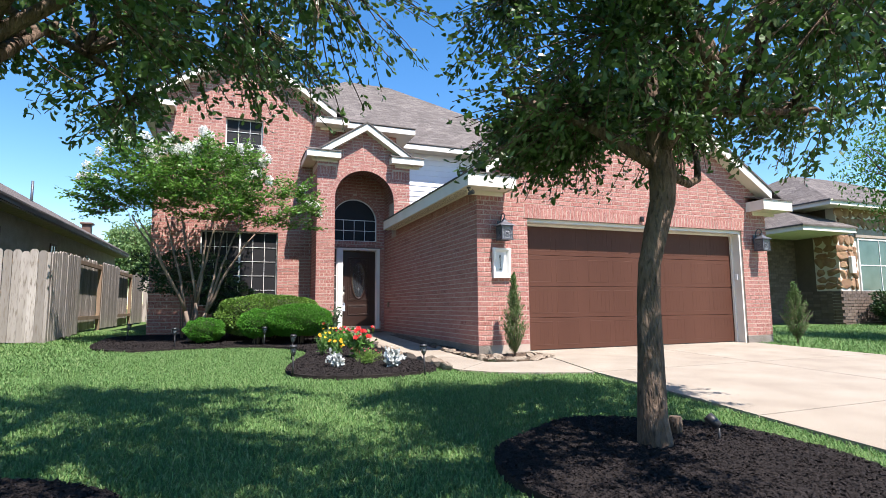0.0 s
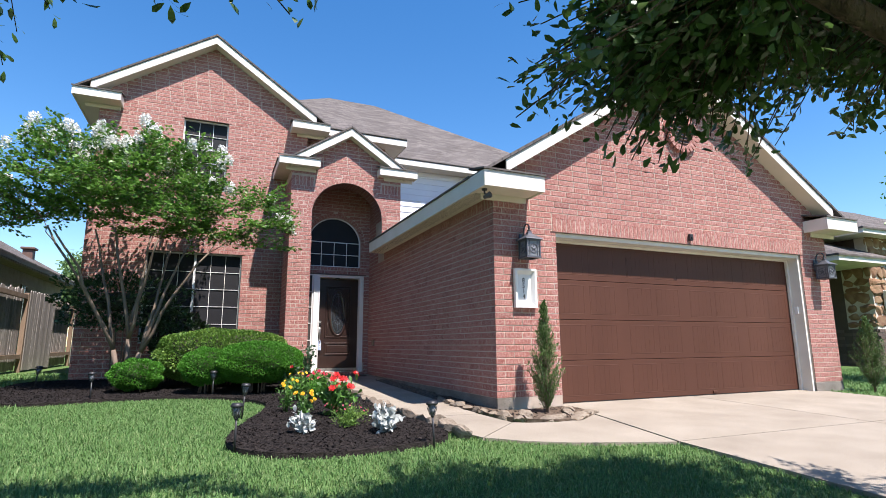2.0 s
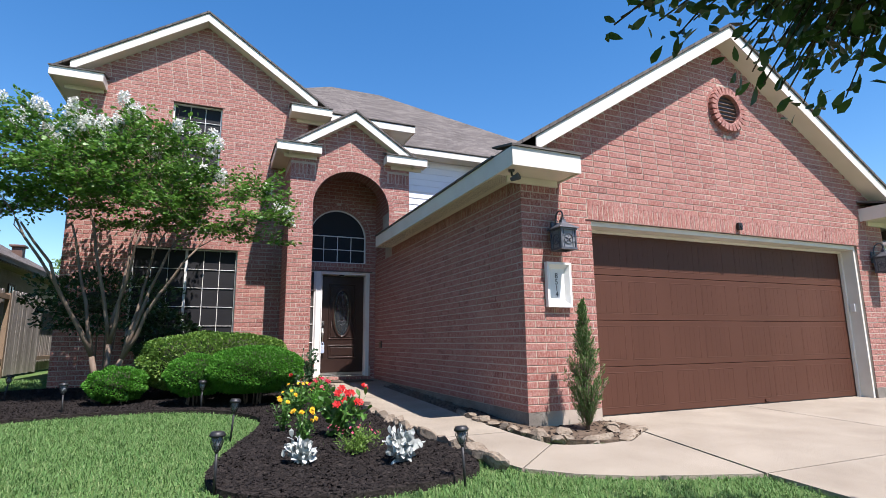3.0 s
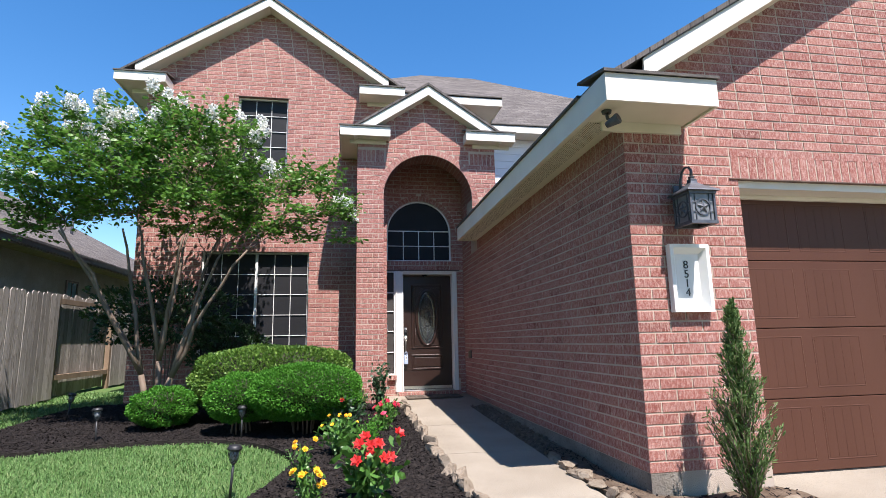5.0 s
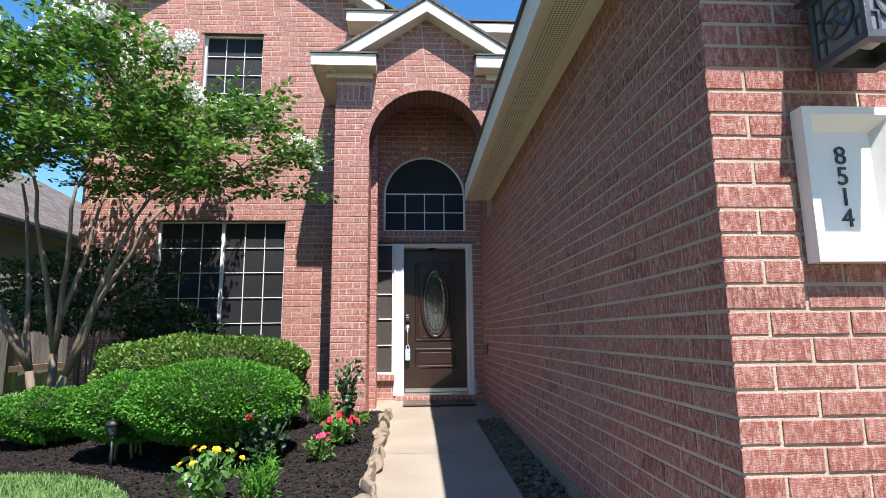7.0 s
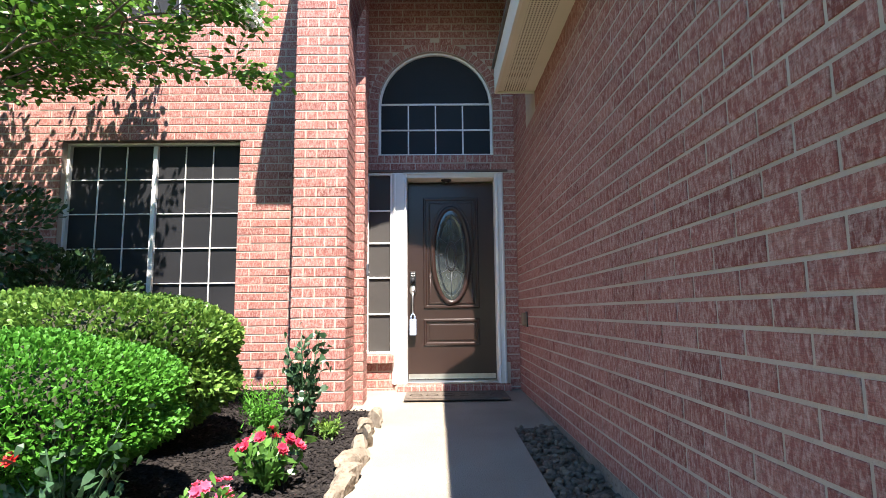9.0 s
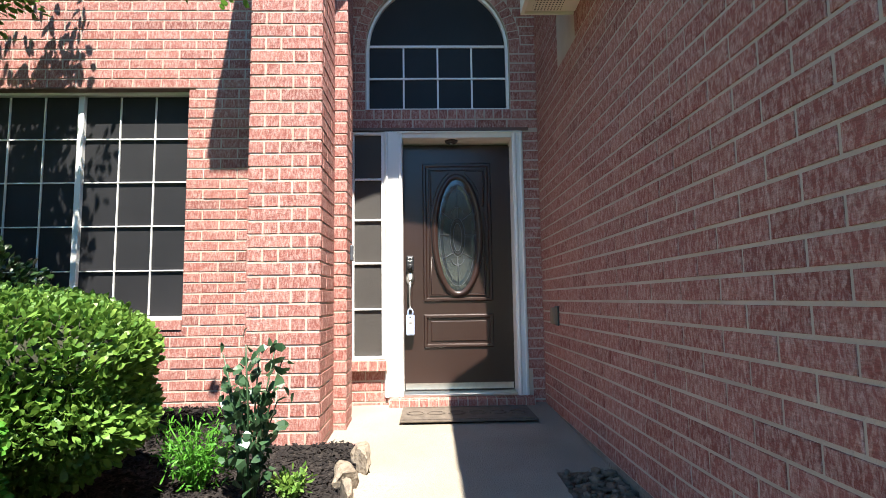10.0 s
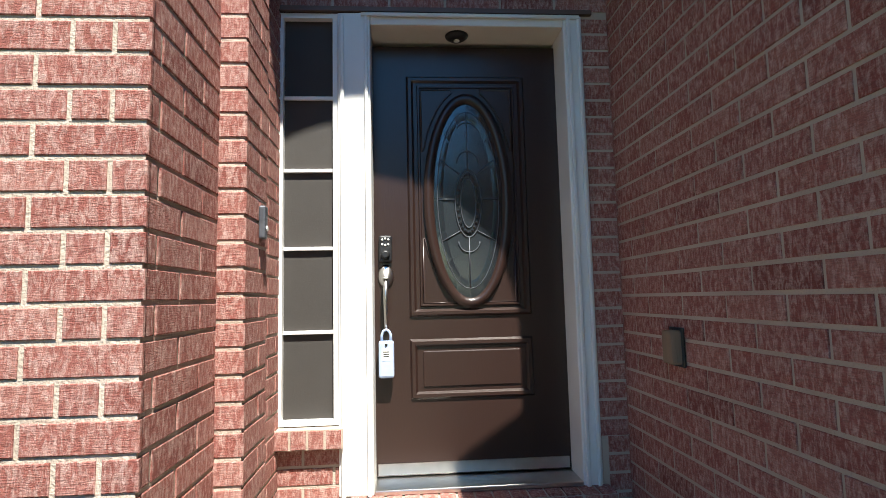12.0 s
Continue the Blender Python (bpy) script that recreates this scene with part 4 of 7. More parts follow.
def eave(name, x0, x1, y0, y1, z0, z1, label, face):
    """A straight eave: fascia on its outer face, soffit below."""
    o = thing(name, (0, 0, 0), 0, label, kind="structure")
    if face == "-x":
        part("fascia_board", box(x0, x0 + 0.022, y0, y1, z0, z1), TRIM, o)
        part("soffit_board", box(x0 + 0.023, x1, y0, y1, z0 + 0.015, z0 + 0.03), SOFFIT, o)
        part("drip_edge", box(x0 - 0.02, x0 + 0.03, y0, y1, z1 + 0.002, z1 + 0.024), SHINGLE_EDGE, o)
    else:
        part("fascia_board", box(x0, x1, y0, y0 + 0.022, z0, z1), TRIM, o)
        part("soffit_board", box(x0, x1, y0 + 0.023, y1, z0 + 0.015, z0 + 0.03), SOFFIT, o)
        part("drip_edge", box(x0, x1, y0 - 0.02, y0 + 0.03, z1 + 0.002, z1 + 0.024), SHINGLE_EDGE, o)
    return o


eave_return("eave_return", 3.17, 4.02, GY - 0.40, GY, 2.69, 2.89, "cream boxed eave return at the garage corner")
eave_return("eave_return", GR - 0.52, GR + 0.30, GY - 0.40, GY, 2.69, 2.89, "cream boxed eave return at the garage corner")
obj("eave_end", box(3.172, GX - 0.01, PY - 0.038, PY - 0.02, 2.69, 2.88), SOFFIT, None, "cream board closing the eave end", "structure")
eave("eave_garage_side", 3.17, GX + 0.05, GY + 0.002, PY - 0.04, 2.69, 2.89, "long cream eave along the garage side", "-x")
part("soffit_vent", box(3.235, 3.405, GY + 0.01, PY - 0.06, 2.6985, 2.7045), PERFORATED, bpy.data.objects["eave_garage_side"], "perforated soffit strip")
eave_return("eave_return", -2.37, -1.58, WY - 0.40, WY, 5.43, 5.58, "cream boxed eave return of the left gable")
eave_return("eave_return", 1.60, 2.40, WY - 0.40, WY, 5.43, 5.58, "cream boxed eave return of the left gable")
eave("eave_left_side", -2.37, -1.95, WY + 0.002, 24, 5.43, 5.58, "cream eave along the house side", "-x")
eave_return("eave_return", 1.29, 2.08, PY - 0.24, PY, 4.33, 4.48, "cream boxed eave return of the entry gable")
eave_return("eave_return", 3.32, 4.15, PY - 0.24, PY, 4.33, 4.48, "cream boxed eave return of the entry gable")
eave("eave_porch_side", 1.29, PX0 + 0.02, PY + 0.002, WY, 4.33, 4.48, "cream eave along the entry bay", "-x")
eave("eave_entry_bay", 2.42, 4.28, 13.25, 13.7, 5.46, 5.62, "cream eave above the entry bay", "-y")
part("fascia_board", box(4.258, 4.28, 13.273, 15, 5.46, 5.62), TRIM, bpy.data.objects["eave_entry_bay"])
part("soffit_board", box(3.86, 4.257, 13.701, 15, 5.475, 5.49), SOFFIT, bpy.data.objects["eave_entry_bay"])
eave("eave_main", 4.3, 11.2, 14.4, 14.85, 5.44, 5.60, "long cream eave of the upper storey", "-y")
w = obj("wall_entry_bay", box(1.98, 3.86, 13.66, 14.86, 3.9, 5.5), MORTAR, None, "upper brick wall above the entry", "structure")
lay(w, courses(4.3, 5.47, lambda z: [(1.98, 3.86)]), (0, 13.66, 0), (1, 0, 0), (0, -1, 0), None, (), 33)
sid = obj("wall_siding", box(3.86, 10.9, 14.86, 15.05, 2.6, 5.5), SIDING, None, "pale lap-sided upper wall behind the garage roof", "structure")
for k in range(13):
    z = 3.3 + k * 0.165
    bm = prism([(14.858, z), (14.835, z), (14.85, z + 0.172), (14.858, z + 0.172)], (3.87, 0, 0), (0, 1, 0), (0, 0, 1), (-1, 0, 0), 7.0)
    part("siding_board", bm, SIDING, sid)
obj("wall_back", box(-1.98, 10.9, 26, 26.2, 0, 5.6), TANBRICK, None, "plain rear wall of the house", "structure")


# ---------- windows ----------
def window(name, x0, x1, z0, z1, y, halves, cols, rows, label):
    """A white window with a dark sun screen behind its grid of bars, set back in the brick."""
    o = thing(name, ((x0 + x1) / 2, y, z0), 0, label, kind="structure")
    W, H = x1 - x0, z1 - z0
    part("window_frame", frame_box(-W / 2, W / 2, 0, H, 0.026, -0.012, 0.06), WHITE, o)
    hw = W / halves
    for h in range(halves):
        a, b = -W / 2 + h * hw + (0.03 if h == 0 else 0.022), -W / 2 + (h + 1) * hw - (0.03 if h == halves - 1 else 0.022)
        part("pane", box(a, b, 0.028, 0.034, 0.03, H - 0.03), SCREEN, o, "dark sun-screened pane")
        for c in range(1, cols):
            x = a + (b - a) * c / cols
            part("muntin", box(x - 0.0045, x + 0.0045, 0.014, 0.0275, 0.035, H - 0.035), WHITE, o)
        for r in range(1, rows):
            z = 0.03 + (H - 0.06) * r / rows
            part("muntin", box(a + 0.004, b - 0.004, 0.012, 0.0265, z - 0.0045, z + 0.0045), WHITE, o)
        if h:
            part("mullion", box(a - 0.044, a, -0.01, 0.05, 0.03, H - 0.03, 0.004), WHITE, o)
    return o


def frame_box(x0, x1, z0, z1, w, y0, y1):
    bm = bmesh.new()
    for a, b, c, d in ((x0, x0 + w, z0, z1), (x1 - w, x1, z0, z1), (x0 + w, x1 - w, z0, z0 + w), (x0 + w, x1 - w, z1 - w, z1)):
        box(a, b, y0, y1, c, d, 0.0, bm)
    return bm


window("window_1", *LW[:2], *LW[2:], WY + 0.085, 2, 3, 5, "wide white double window with dark screens and a grid")
window("window_2", *UW[:2], *UW[2:], WY + 0.085, 1, 3, 5, "white upper window with dark screens and a grid")
for x0, x1, z0, z1 in (LW, UW):
    obj("window_sill", box(x0, x1, WY - 0.012, WY + 0.06, z0 - 0.072, z0 - 0.003), BRICK_J, None, "brick window sill", "structure")
    obj("lintel", box(x0 - 0.05, x1 + 0.05, WY - 0.009, WY + 0.09, z1 - 0.006, z1 + 0.003), VENT, None, "thin steel lintel over the window", "structure")

fan = thing("window_3", (FC, DY + 0.06, FZ0), 0, "arched white transom window with dark glass", kind="structure")
H1 = FZ1 - FZ0
out = [(-FR, 0), (FR, 0)] + [(FR * math.cos(math.pi * k / 24), H1 + FR * math.sin(math.pi * k / 24)) for k in range(25)]
ri = FR - 0.022
inn = [(-ri, 0.022), (ri, 0.022)] + [(ri * math.cos(math.pi * k / 24), H1 + ri * math.sin(math.pi * k / 24)) for k in range(25)]
bm = bmesh.new()
vs = [[bm.verts.new((x, y, z)) for x, z in pts] for pts, y in ((out, -0.02), (inn, -0.02), (inn, 0.05), (out, 0.05))]
for k in range(len(out)):
    j = (k + 1) % len(out)
    for a in range(4):
        b = (a + 1) % 4
        bm.faces.new((vs[a][k], vs[a][j], vs[b][j], vs[b][k]))
part("window_frame", bm, WHITE, fan)
part("pane", prism(inn, (0, 0.01, 0), (1, 0, 0), (0, 0, 1), (0, -1, 0), 0.006), SCREEN, fan, "dark arched pane")
part("muntin", box(-ri, ri, -0.005, 0.009, H1 + 0.02, H1 + 0.038), WHITE, fan)
part("muntin", box(-ri, ri, -0.005, 0.009, 0.275, 0.289), WHITE, fan)
for k in (-1, 0, 1):
    part("muntin", box(k * ri / 2 - 0.007, k * ri / 2 + 0.007, -0.004, 0.0085, 0.02, H1 + 0.02), WHITE, fan)

# ---------- front door ----------
obj("lintel", box(1.985, 3.42, DY - 0.02, DY + 0.1, 2.350, 2.371), VENT, None, "dark steel lintel over the door", "structure")
casing = thing("door_frame", (0, DY, 0), 0, "cream moulded door frame with a wide mullion", kind="structure")
for x0, x1 in ((2.255, 2.40), (3.285, 3.372)):
    part("jamb", box(x0, x1, -0.012, 0.20, 0.25, 2.346, 0.006), WHITE, casing)
    part("jamb_moulding", box(x0 + 0.012, x0 + 0.030, -0.026, -0.013, 0.25, 2.335, 0.004), WHITE, casing)
    part("jamb_moulding", box(x1 - 0.026, x1 - 0.010, -0.024, -0.013, 0.25, 2.335, 0.004), WHITE, casing)
part("head", box(2.401, 3.284, -0.012, 0.20, 2.290, 2.346, 0.004), TRIM, casing)
part("head_moulding", box(2.36, 3.36, -0.026, -0.013, 2.325, 2.343, 0.004), TRIM, casing)
part("threshold", box(2.402, 3.283, -0.02, 0.20, 0.252, 0.272, 0.004), NICKEL, casing, "grey metal threshold")

door = thing("front_door", (2.842, DY + 0.15, 0.275), 0, "closed dark brown door with an oval leaded window", "door")
HW, HH = 0.443, 1.995
oc, ow, oh = 1.245, 0.165, 0.465


def ring_oval(cx, cz, a0, b0, a1, b1, y0, y1, k=48):
    bm = bmesh.new()
    cs = []
    for i in range(k):
        t = 2 * math.pi * i / k
        cs.append([bm.verts.new((cx + a * math.cos(t), y, cz + b * math.sin(t))) for a, b, y in ((a0, b0, y1), (a0, b0, y0 + 0.006), ((a0 + a1) / 2, (b0 + b1) / 2, y0), (a1, b1, y0 + 0.006), (a1, b1, y1))])
    for i in range(k):
        p, q = cs[i], cs[(i + 1) % k]
        for j in range(4):
            bm.faces.new((p[j], p[j + 1], q[j + 1], q[j])).smooth = True
    return bm


def moulding(x0, x1, z0, z1, w, y0, y1):
    """A rectangular moulding with sloping sides."""
    bm = bmesh.new()
    r = [(0, y1), (w * 0.3, y0), (w * 0.7, y0), (w, y1)]
    loops = [[bm.verts.new(p) for p in ((x0 + d, y, z0 + d), (x1 - d, y, z0 + d), (x1 - d, y, z1 - d), (x0 + d, y, z1 - d))] for d, y in r]
    for a, b in zip(loops, loops[1:]):
        for k in range(4):
            bm.faces.new((a[k], a[(k + 1) % 4], b[(k + 1) % 4], b[k]))
    return bm


part("slab", box(-HW, HW, 0.0, 0.045, 0.0, HH, 0.003), DOORP, door)
part("upper_moulding", moulding(-0.285, 0.285, 0.70, 1.845, 0.035, -0.012, 0.001), DOORP, door)
part("upper_moulding", moulding(-0.235, 0.235, 0.745, 1.80, 0.016, -0.007, 0.001), DOORP, door)
part("middle_moulding", moulding(-0.285, 0.285, 0.33, 0.60, 0.035, -0.012, 0.001), DOORP, door)
part("raised_panel", box(-0.225, 0.225, -0.006, 0.002, 0.385, 0.545, 0.004), DOORP, door)
part("oval_moulding", ring_oval(0, oc, ow - 0.002, oh - 0.002, ow + 0.045, oh + 0.045, -0.022, 0.001), DOORP, door)
bm = prism([(ow * math.cos(2 * math.pi * k / 48), oc + oh * math.sin(2 * math.pi * k / 48)) for k in range(48)], (0, -0.006, 0), (1, 0, 0), (0, 0, 1), (0, -1, 0), 0.004)
part("oval_glass", bm, DOORGLASS, door, "dark leaded oval glass")
for k in range(16):
    t0, t1 = 2 * math.pi * (k + 0.04) / 16, 2 * math.pi * (k + 0.96) / 16
    bm = bmesh.new()
    q = []
    for t in (t0, (t0 + t1) / 2, t1):
        q.append([bm.verts.new((a * math.cos(t), y, oc + b * math.sin(t))) for a, b, y in ((ow - 0.002, oh - 0.002, -0.0065), (0.143, 0.418, -0.0105), (0.118, 0.385, -0.0065))])
    for p0, p1 in zip(q, q[1:]):
        for j in range(2):
            bm.faces.new((p0[j], p0[j + 1], p1[j + 1], p1[j])).smooth = True
    part("bevelled_pane", bm, BEVELGLASS, door, "clear bevelled border pane")


def came(pts, r=0.0028):
    return tube([(x, -0.009, oc + z) for x, z in pts], [r] * len(pts), 5)


def arc_pts(cx, cz, a, b, t0, t1, k=18):
    return [(cx + a * math.cos(t0 + (t1 - t0) * i / k), cz + b * math.sin(t0 + (t1 - t0) * i / k)) for i in range(k + 1)]


for pts in (arc_pts(0, 0, 0.145, 0.42, 0, 2 * math.pi, 36), arc_pts(0, -0.02, 0.062, 0.16, 0, 2 * math.pi, 28), arc_pts(0, -0.02, 0.036, 0.115, 0, 2 * math.pi, 24),
            [(0, 0.14), (0, 0.42)], [(0, -0.18), (0, -0.42)], [(0.062, 0), (0.145, 0.0)], [(-0.062, 0), (-0.145, 0.0)],
            [(0.04, 0.12), (0.13, 0.19)], [(-0.04, 0.12), (-0.13, 0.19)], [(0.04, -0.15), (0.13, -0.2)], [(-0.04, -0.15), (-0.13, -0.2)],
            arc_pts(0.0, 0.17, 0.05, 0.06, 0, math.pi, 12), arc_pts(0.0, -0.2, 0.05, 0.05, math.pi, 2 * math.pi, 12),
            arc_pts(0.0, 0.33, 0.045, 0.04, math.pi * 0.1, math.pi * 0.9, 10)):
    part("came", came(pts), LANTERN, door)
bm = bmesh.new()
rr = random.Random(4)
for k in range(26):
    t = 2 * math.pi * k / 26
    b = bmesh.new()
    bmesh.ops.create_uvsphere(b, u_segments=6, v_segments=4, radius=0.009)
    bmesh.ops.translate(b, vec=(0.049 * math.cos(t), -0.006, oc - 0.02 + 0.138 * math.sin(t)), verts=b.verts)
    merge(bm, b)
part("bevelled_jewels", bm, BEVELGLASS, door)
for sx in (-1, 1):
    for sz in (-1, 1):
        arc = [(sx * (ow + 0.062) * math.cos(t), oc + 0.025 + sz * (oh + 0.05) * math.sin(t)) for t in [math.radians(v) for v in (24, 34, 44, 54, 64, 72)]]
        line = [(sx * 0.215, arc[0][1])] + arc + [(arc[-1][0], oc + 0.025 + sz * (0.508)), (sx * 0.215, oc + 0.025 + sz * 0.508), (sx * 0.215, arc[0][1])]
        part("corner_moulding", tube([(x, -0.001, z) for x, z in line], [0.0045] * len(line), 6), DOORP, door)
part("weather_strip", box(-HW + 0.01, HW - 0.01, -0.006, -0.001, 0.006, 0.055), NICKEL, door, "ribbed metal door sweep")

lk = thing("deadbolt", (2.452, DY + 0.1495, 1.29), 0, "dark keypad deadbolt with silver buttons", "lock")
part("body", box(-0.030, 0.030, -0.026, 0.0, -0.062, 0.062, 0.009), BLACK, lk)
part("bolt_cylinder", lathe([(0.021, 0), (0.021, 0.012), (0.012, 0.018)], 18), BLACK, lk).matrix_basis = pose(0, -0.026, -0.028, 90)
for i, (x, z) in enumerate(((-0.014, 0.042), (0, 0.046), (0.014, 0.042), (-0.014, 0.020), (0, 0.016), (0.014, 0.020))):
    part("button", lathe([(0.0052, 0), (0.0052, 0.002), (0.003, 0.0026)], 10), WHITE, lk).matrix_basis = pose(x, -0.0262, z, 90)
hd = thing("door_handle", (2.452, DY + 0.1495, 1.0), 0, "satin nickel handleset with a curved grip", "handle")
b = lathe([(0.0, 0), (0.034, 0), (0.036, 0.006), (0.028, 0.014), (0.0, 0.02)], 20)
bmesh.ops.transform(b, matrix=pose(0, 0, 0.165, 90) @ Matrix.Diagonal((1, 1.5, 1, 1)), verts=b.verts)
part("rose", b, NICKEL, hd)
part("grip", tube([(0, -0.015, 0.15), (0, -0.05, 0.13), (0, -0.058, 0.06), (0, -0.045, -0.02), (0, -0.03, -0.06), (0, -0.002, -0.075)], [0.010, 0.012, 0.011, 0.009, 0.010, 0.012], 10), NICKEL, hd)
part("thumb_latch", box(-0.012, 0.012, -0.045, -0.01, 0.150, 0.158, 0.003), NICKEL, hd)
kb = thing("key_lockbox", (2.452, DY + 0.115, 0.80), 0, "pale blue realtor lockbox hanging from the handle", "lockbox")
part("body", box(-0.034, 0.034, -0.03, 0.012, -0.088, 0.075, 0.010), LOCKBLUE, kb)
part("shackle", tube([(-0.02, -0.008, 0.07), (-0.02, -0.008, 0.10), (-0.012, -0.008, 0.118), (0.0, -0.008, 0.124), (0.012, -0.008, 0.118), (0.02, -0.008, 0.10), (0.02, -0.008, 0.07)], [0.0065] * 7, 8), LOCKBLUE, kb)
part("label_plate", box(-0.018, 0.018, -0.032, -0.0305, -0.01, 0.045, 0.0), WHITE, kb, "pale printed label plate")
part("dial", lathe([(0.006, 0), (0.006, 0.003)], 10), INK, kb).matrix_basis = pose(0, -0.0305, 0.058, 90)
for z in (0.028, 0.018, 0.008):
    part("label_line", box(-0.013, 0.013, -0.0332, -0.0325, z - 0.0016, z + 0.0016), INK, kb)
cl = thing("ceiling_disc", (2.80, DY + 0.08, 2.289), 0, "black round light under the door head", "light")
part("housing", lathe([(0.0, -0.022), (0.030, -0.022), (0.052, -0.008), (0.055, 0.0)], 24), BLACK, cl)
part("lens", lathe([(0.0, -0.026), (0.014, -0.026), (0.014, -0.0225)], 16), WHITE, cl)

sl = thing("sidelight", (2.13, DY + 0.03, 0.54), 0, "narrow white sidelight with five screened panes", kind="structure")
part("window_frame", frame_box(-0.135, 0.125, 0.0, 1.806, 0.022, -0.03, 0.05), WHITE, sl)
part("pane", box(-0.115, 0.104, 0.004, 0.01, 0.02, 1.786), SIDESCREEN, sl, "brown woven screen pane")
for z in (0.385, 0.745, 1.09, 1.42):
    part("muntin", box(-0.113, 0.102, -0.012, 0.003, z - 0.008, z + 0.008, 0.002), WHITE, sl)

# ---------- garage door ----------
gd = thing("garage_door", ((O0 + O1) / 2, GY + 0.24, 0.06), 0, "closed brown sectional garage door with faded patches", "garage door")
gw = (O1 - O0) / 2 - 0.045
SEC = 0.545
for s in range(4):
    z0 = s * SEC
    sec = part("section", box(-gw, gw, 0.0, 0.04, z0 + 0.003, z0 + SEC - 0.003, 0.004), GDOOR, gd)
    for p in range(8):
        cxp = -gw + (p + 0.5) * 2 * gw / 8 + (0.035 if p % 2 else -0.035) * -1
        a, b = cxp - 0.225, cxp + 0.225
        part("panel_moulding", moulding(a, b, z0 + 0.075, z0 + SEC - 0.065, 0.012, -0.0018, 0.001), GDOOR, sec)
        bm = bmesh.new()
        for k in range(5):
            u0 = a + 0.02 + k * (b - a - 0.04) / 5
            box(u0 + 0.0015, u0 + (b - a - 0.04) / 5 - 0.0015, -0.0010, 0.001, z0 + 0.095, z0 + SEC - 0.085, 0.0, bm)
        part("panel_boards", bm, GDOOR, sec)
part("pull_handle", box(0.42, 0.50, -0.022, -0.001, 0.02, 0.055, 0.006), GDOOR, gd)
part("bottom_seal", box(-gw, gw, 0.0, 0.03, -0.045, 0.0), BLACK, gd)
tr = thing("garage_trim", (0, GY, 0), 0, "cream painted trim round the garage door", kind="structure")
for x0, x1 in ((O0 + 0.001, O0 + 0.012), (O1 - 0.045, O1)):
    part("jamb", box(x0, x1, 0.03, 0.30, 0.03, 2.235), TRIM, tr)
part("head", box(O0, O1, 0.03, 0.30, 2.236, OT - 0.003), TRIM, tr)
part("stop_moulding", box(O0 + 0.05, O1 - 0.05, 0.20, 0.235, 2.20, 2.235, 0.004), TRIM, tr)
part("stop_moulding", box(O1 - 0.085, O1 - 0.046, 0.19, 0.235, 0.03, 2.20, 0.004), TRIM, tr)
part("keypad", box(O1 - 0.075, O1 - 0.045, 0.10, 0.16, 1.30, 1.42, 0.004), WHITE, tr, "small white garage keypad")
obj("lintel", box(O0 - 0.08, O1 + 0.08, GY - 0.012, GY + 0.1, OT - 0.006, OT + 0.002), VENT, None, "thin steel lintel over the garage door", "structure")
obj("garage_back", box(GX + 0.2, GR - 0.2, GY + 2, GY + 2.1, 0, 3.0), MORTAR, None, "inner wall of the garage", "structure")
obj("floor", box(GX + 0.22, GR - 0.2, GY + 0.25, GY + 2, -0.2, 0.05), CONCRETE, None, "garage floor", "structure")


# ---------- lanterns, number plate, small fixtures ----------
def star(r, depth, y):
    bm = bmesh.new()
    c = bm.verts.new((0, y - depth, 0))
    vs = []
    for k in range(10):
        a = math.pi / 2 + k * math.pi / 5
        q = r if k % 2 == 0 else r * 0.42
        vs.append(bm.verts.new((q * math.cos(a), y, q * math.sin(a))))
    for k in range(10):
        bm.faces.new((c, vs[k], vs[(k + 1) % 10]))
    bm.faces.new(vs)
    return bm


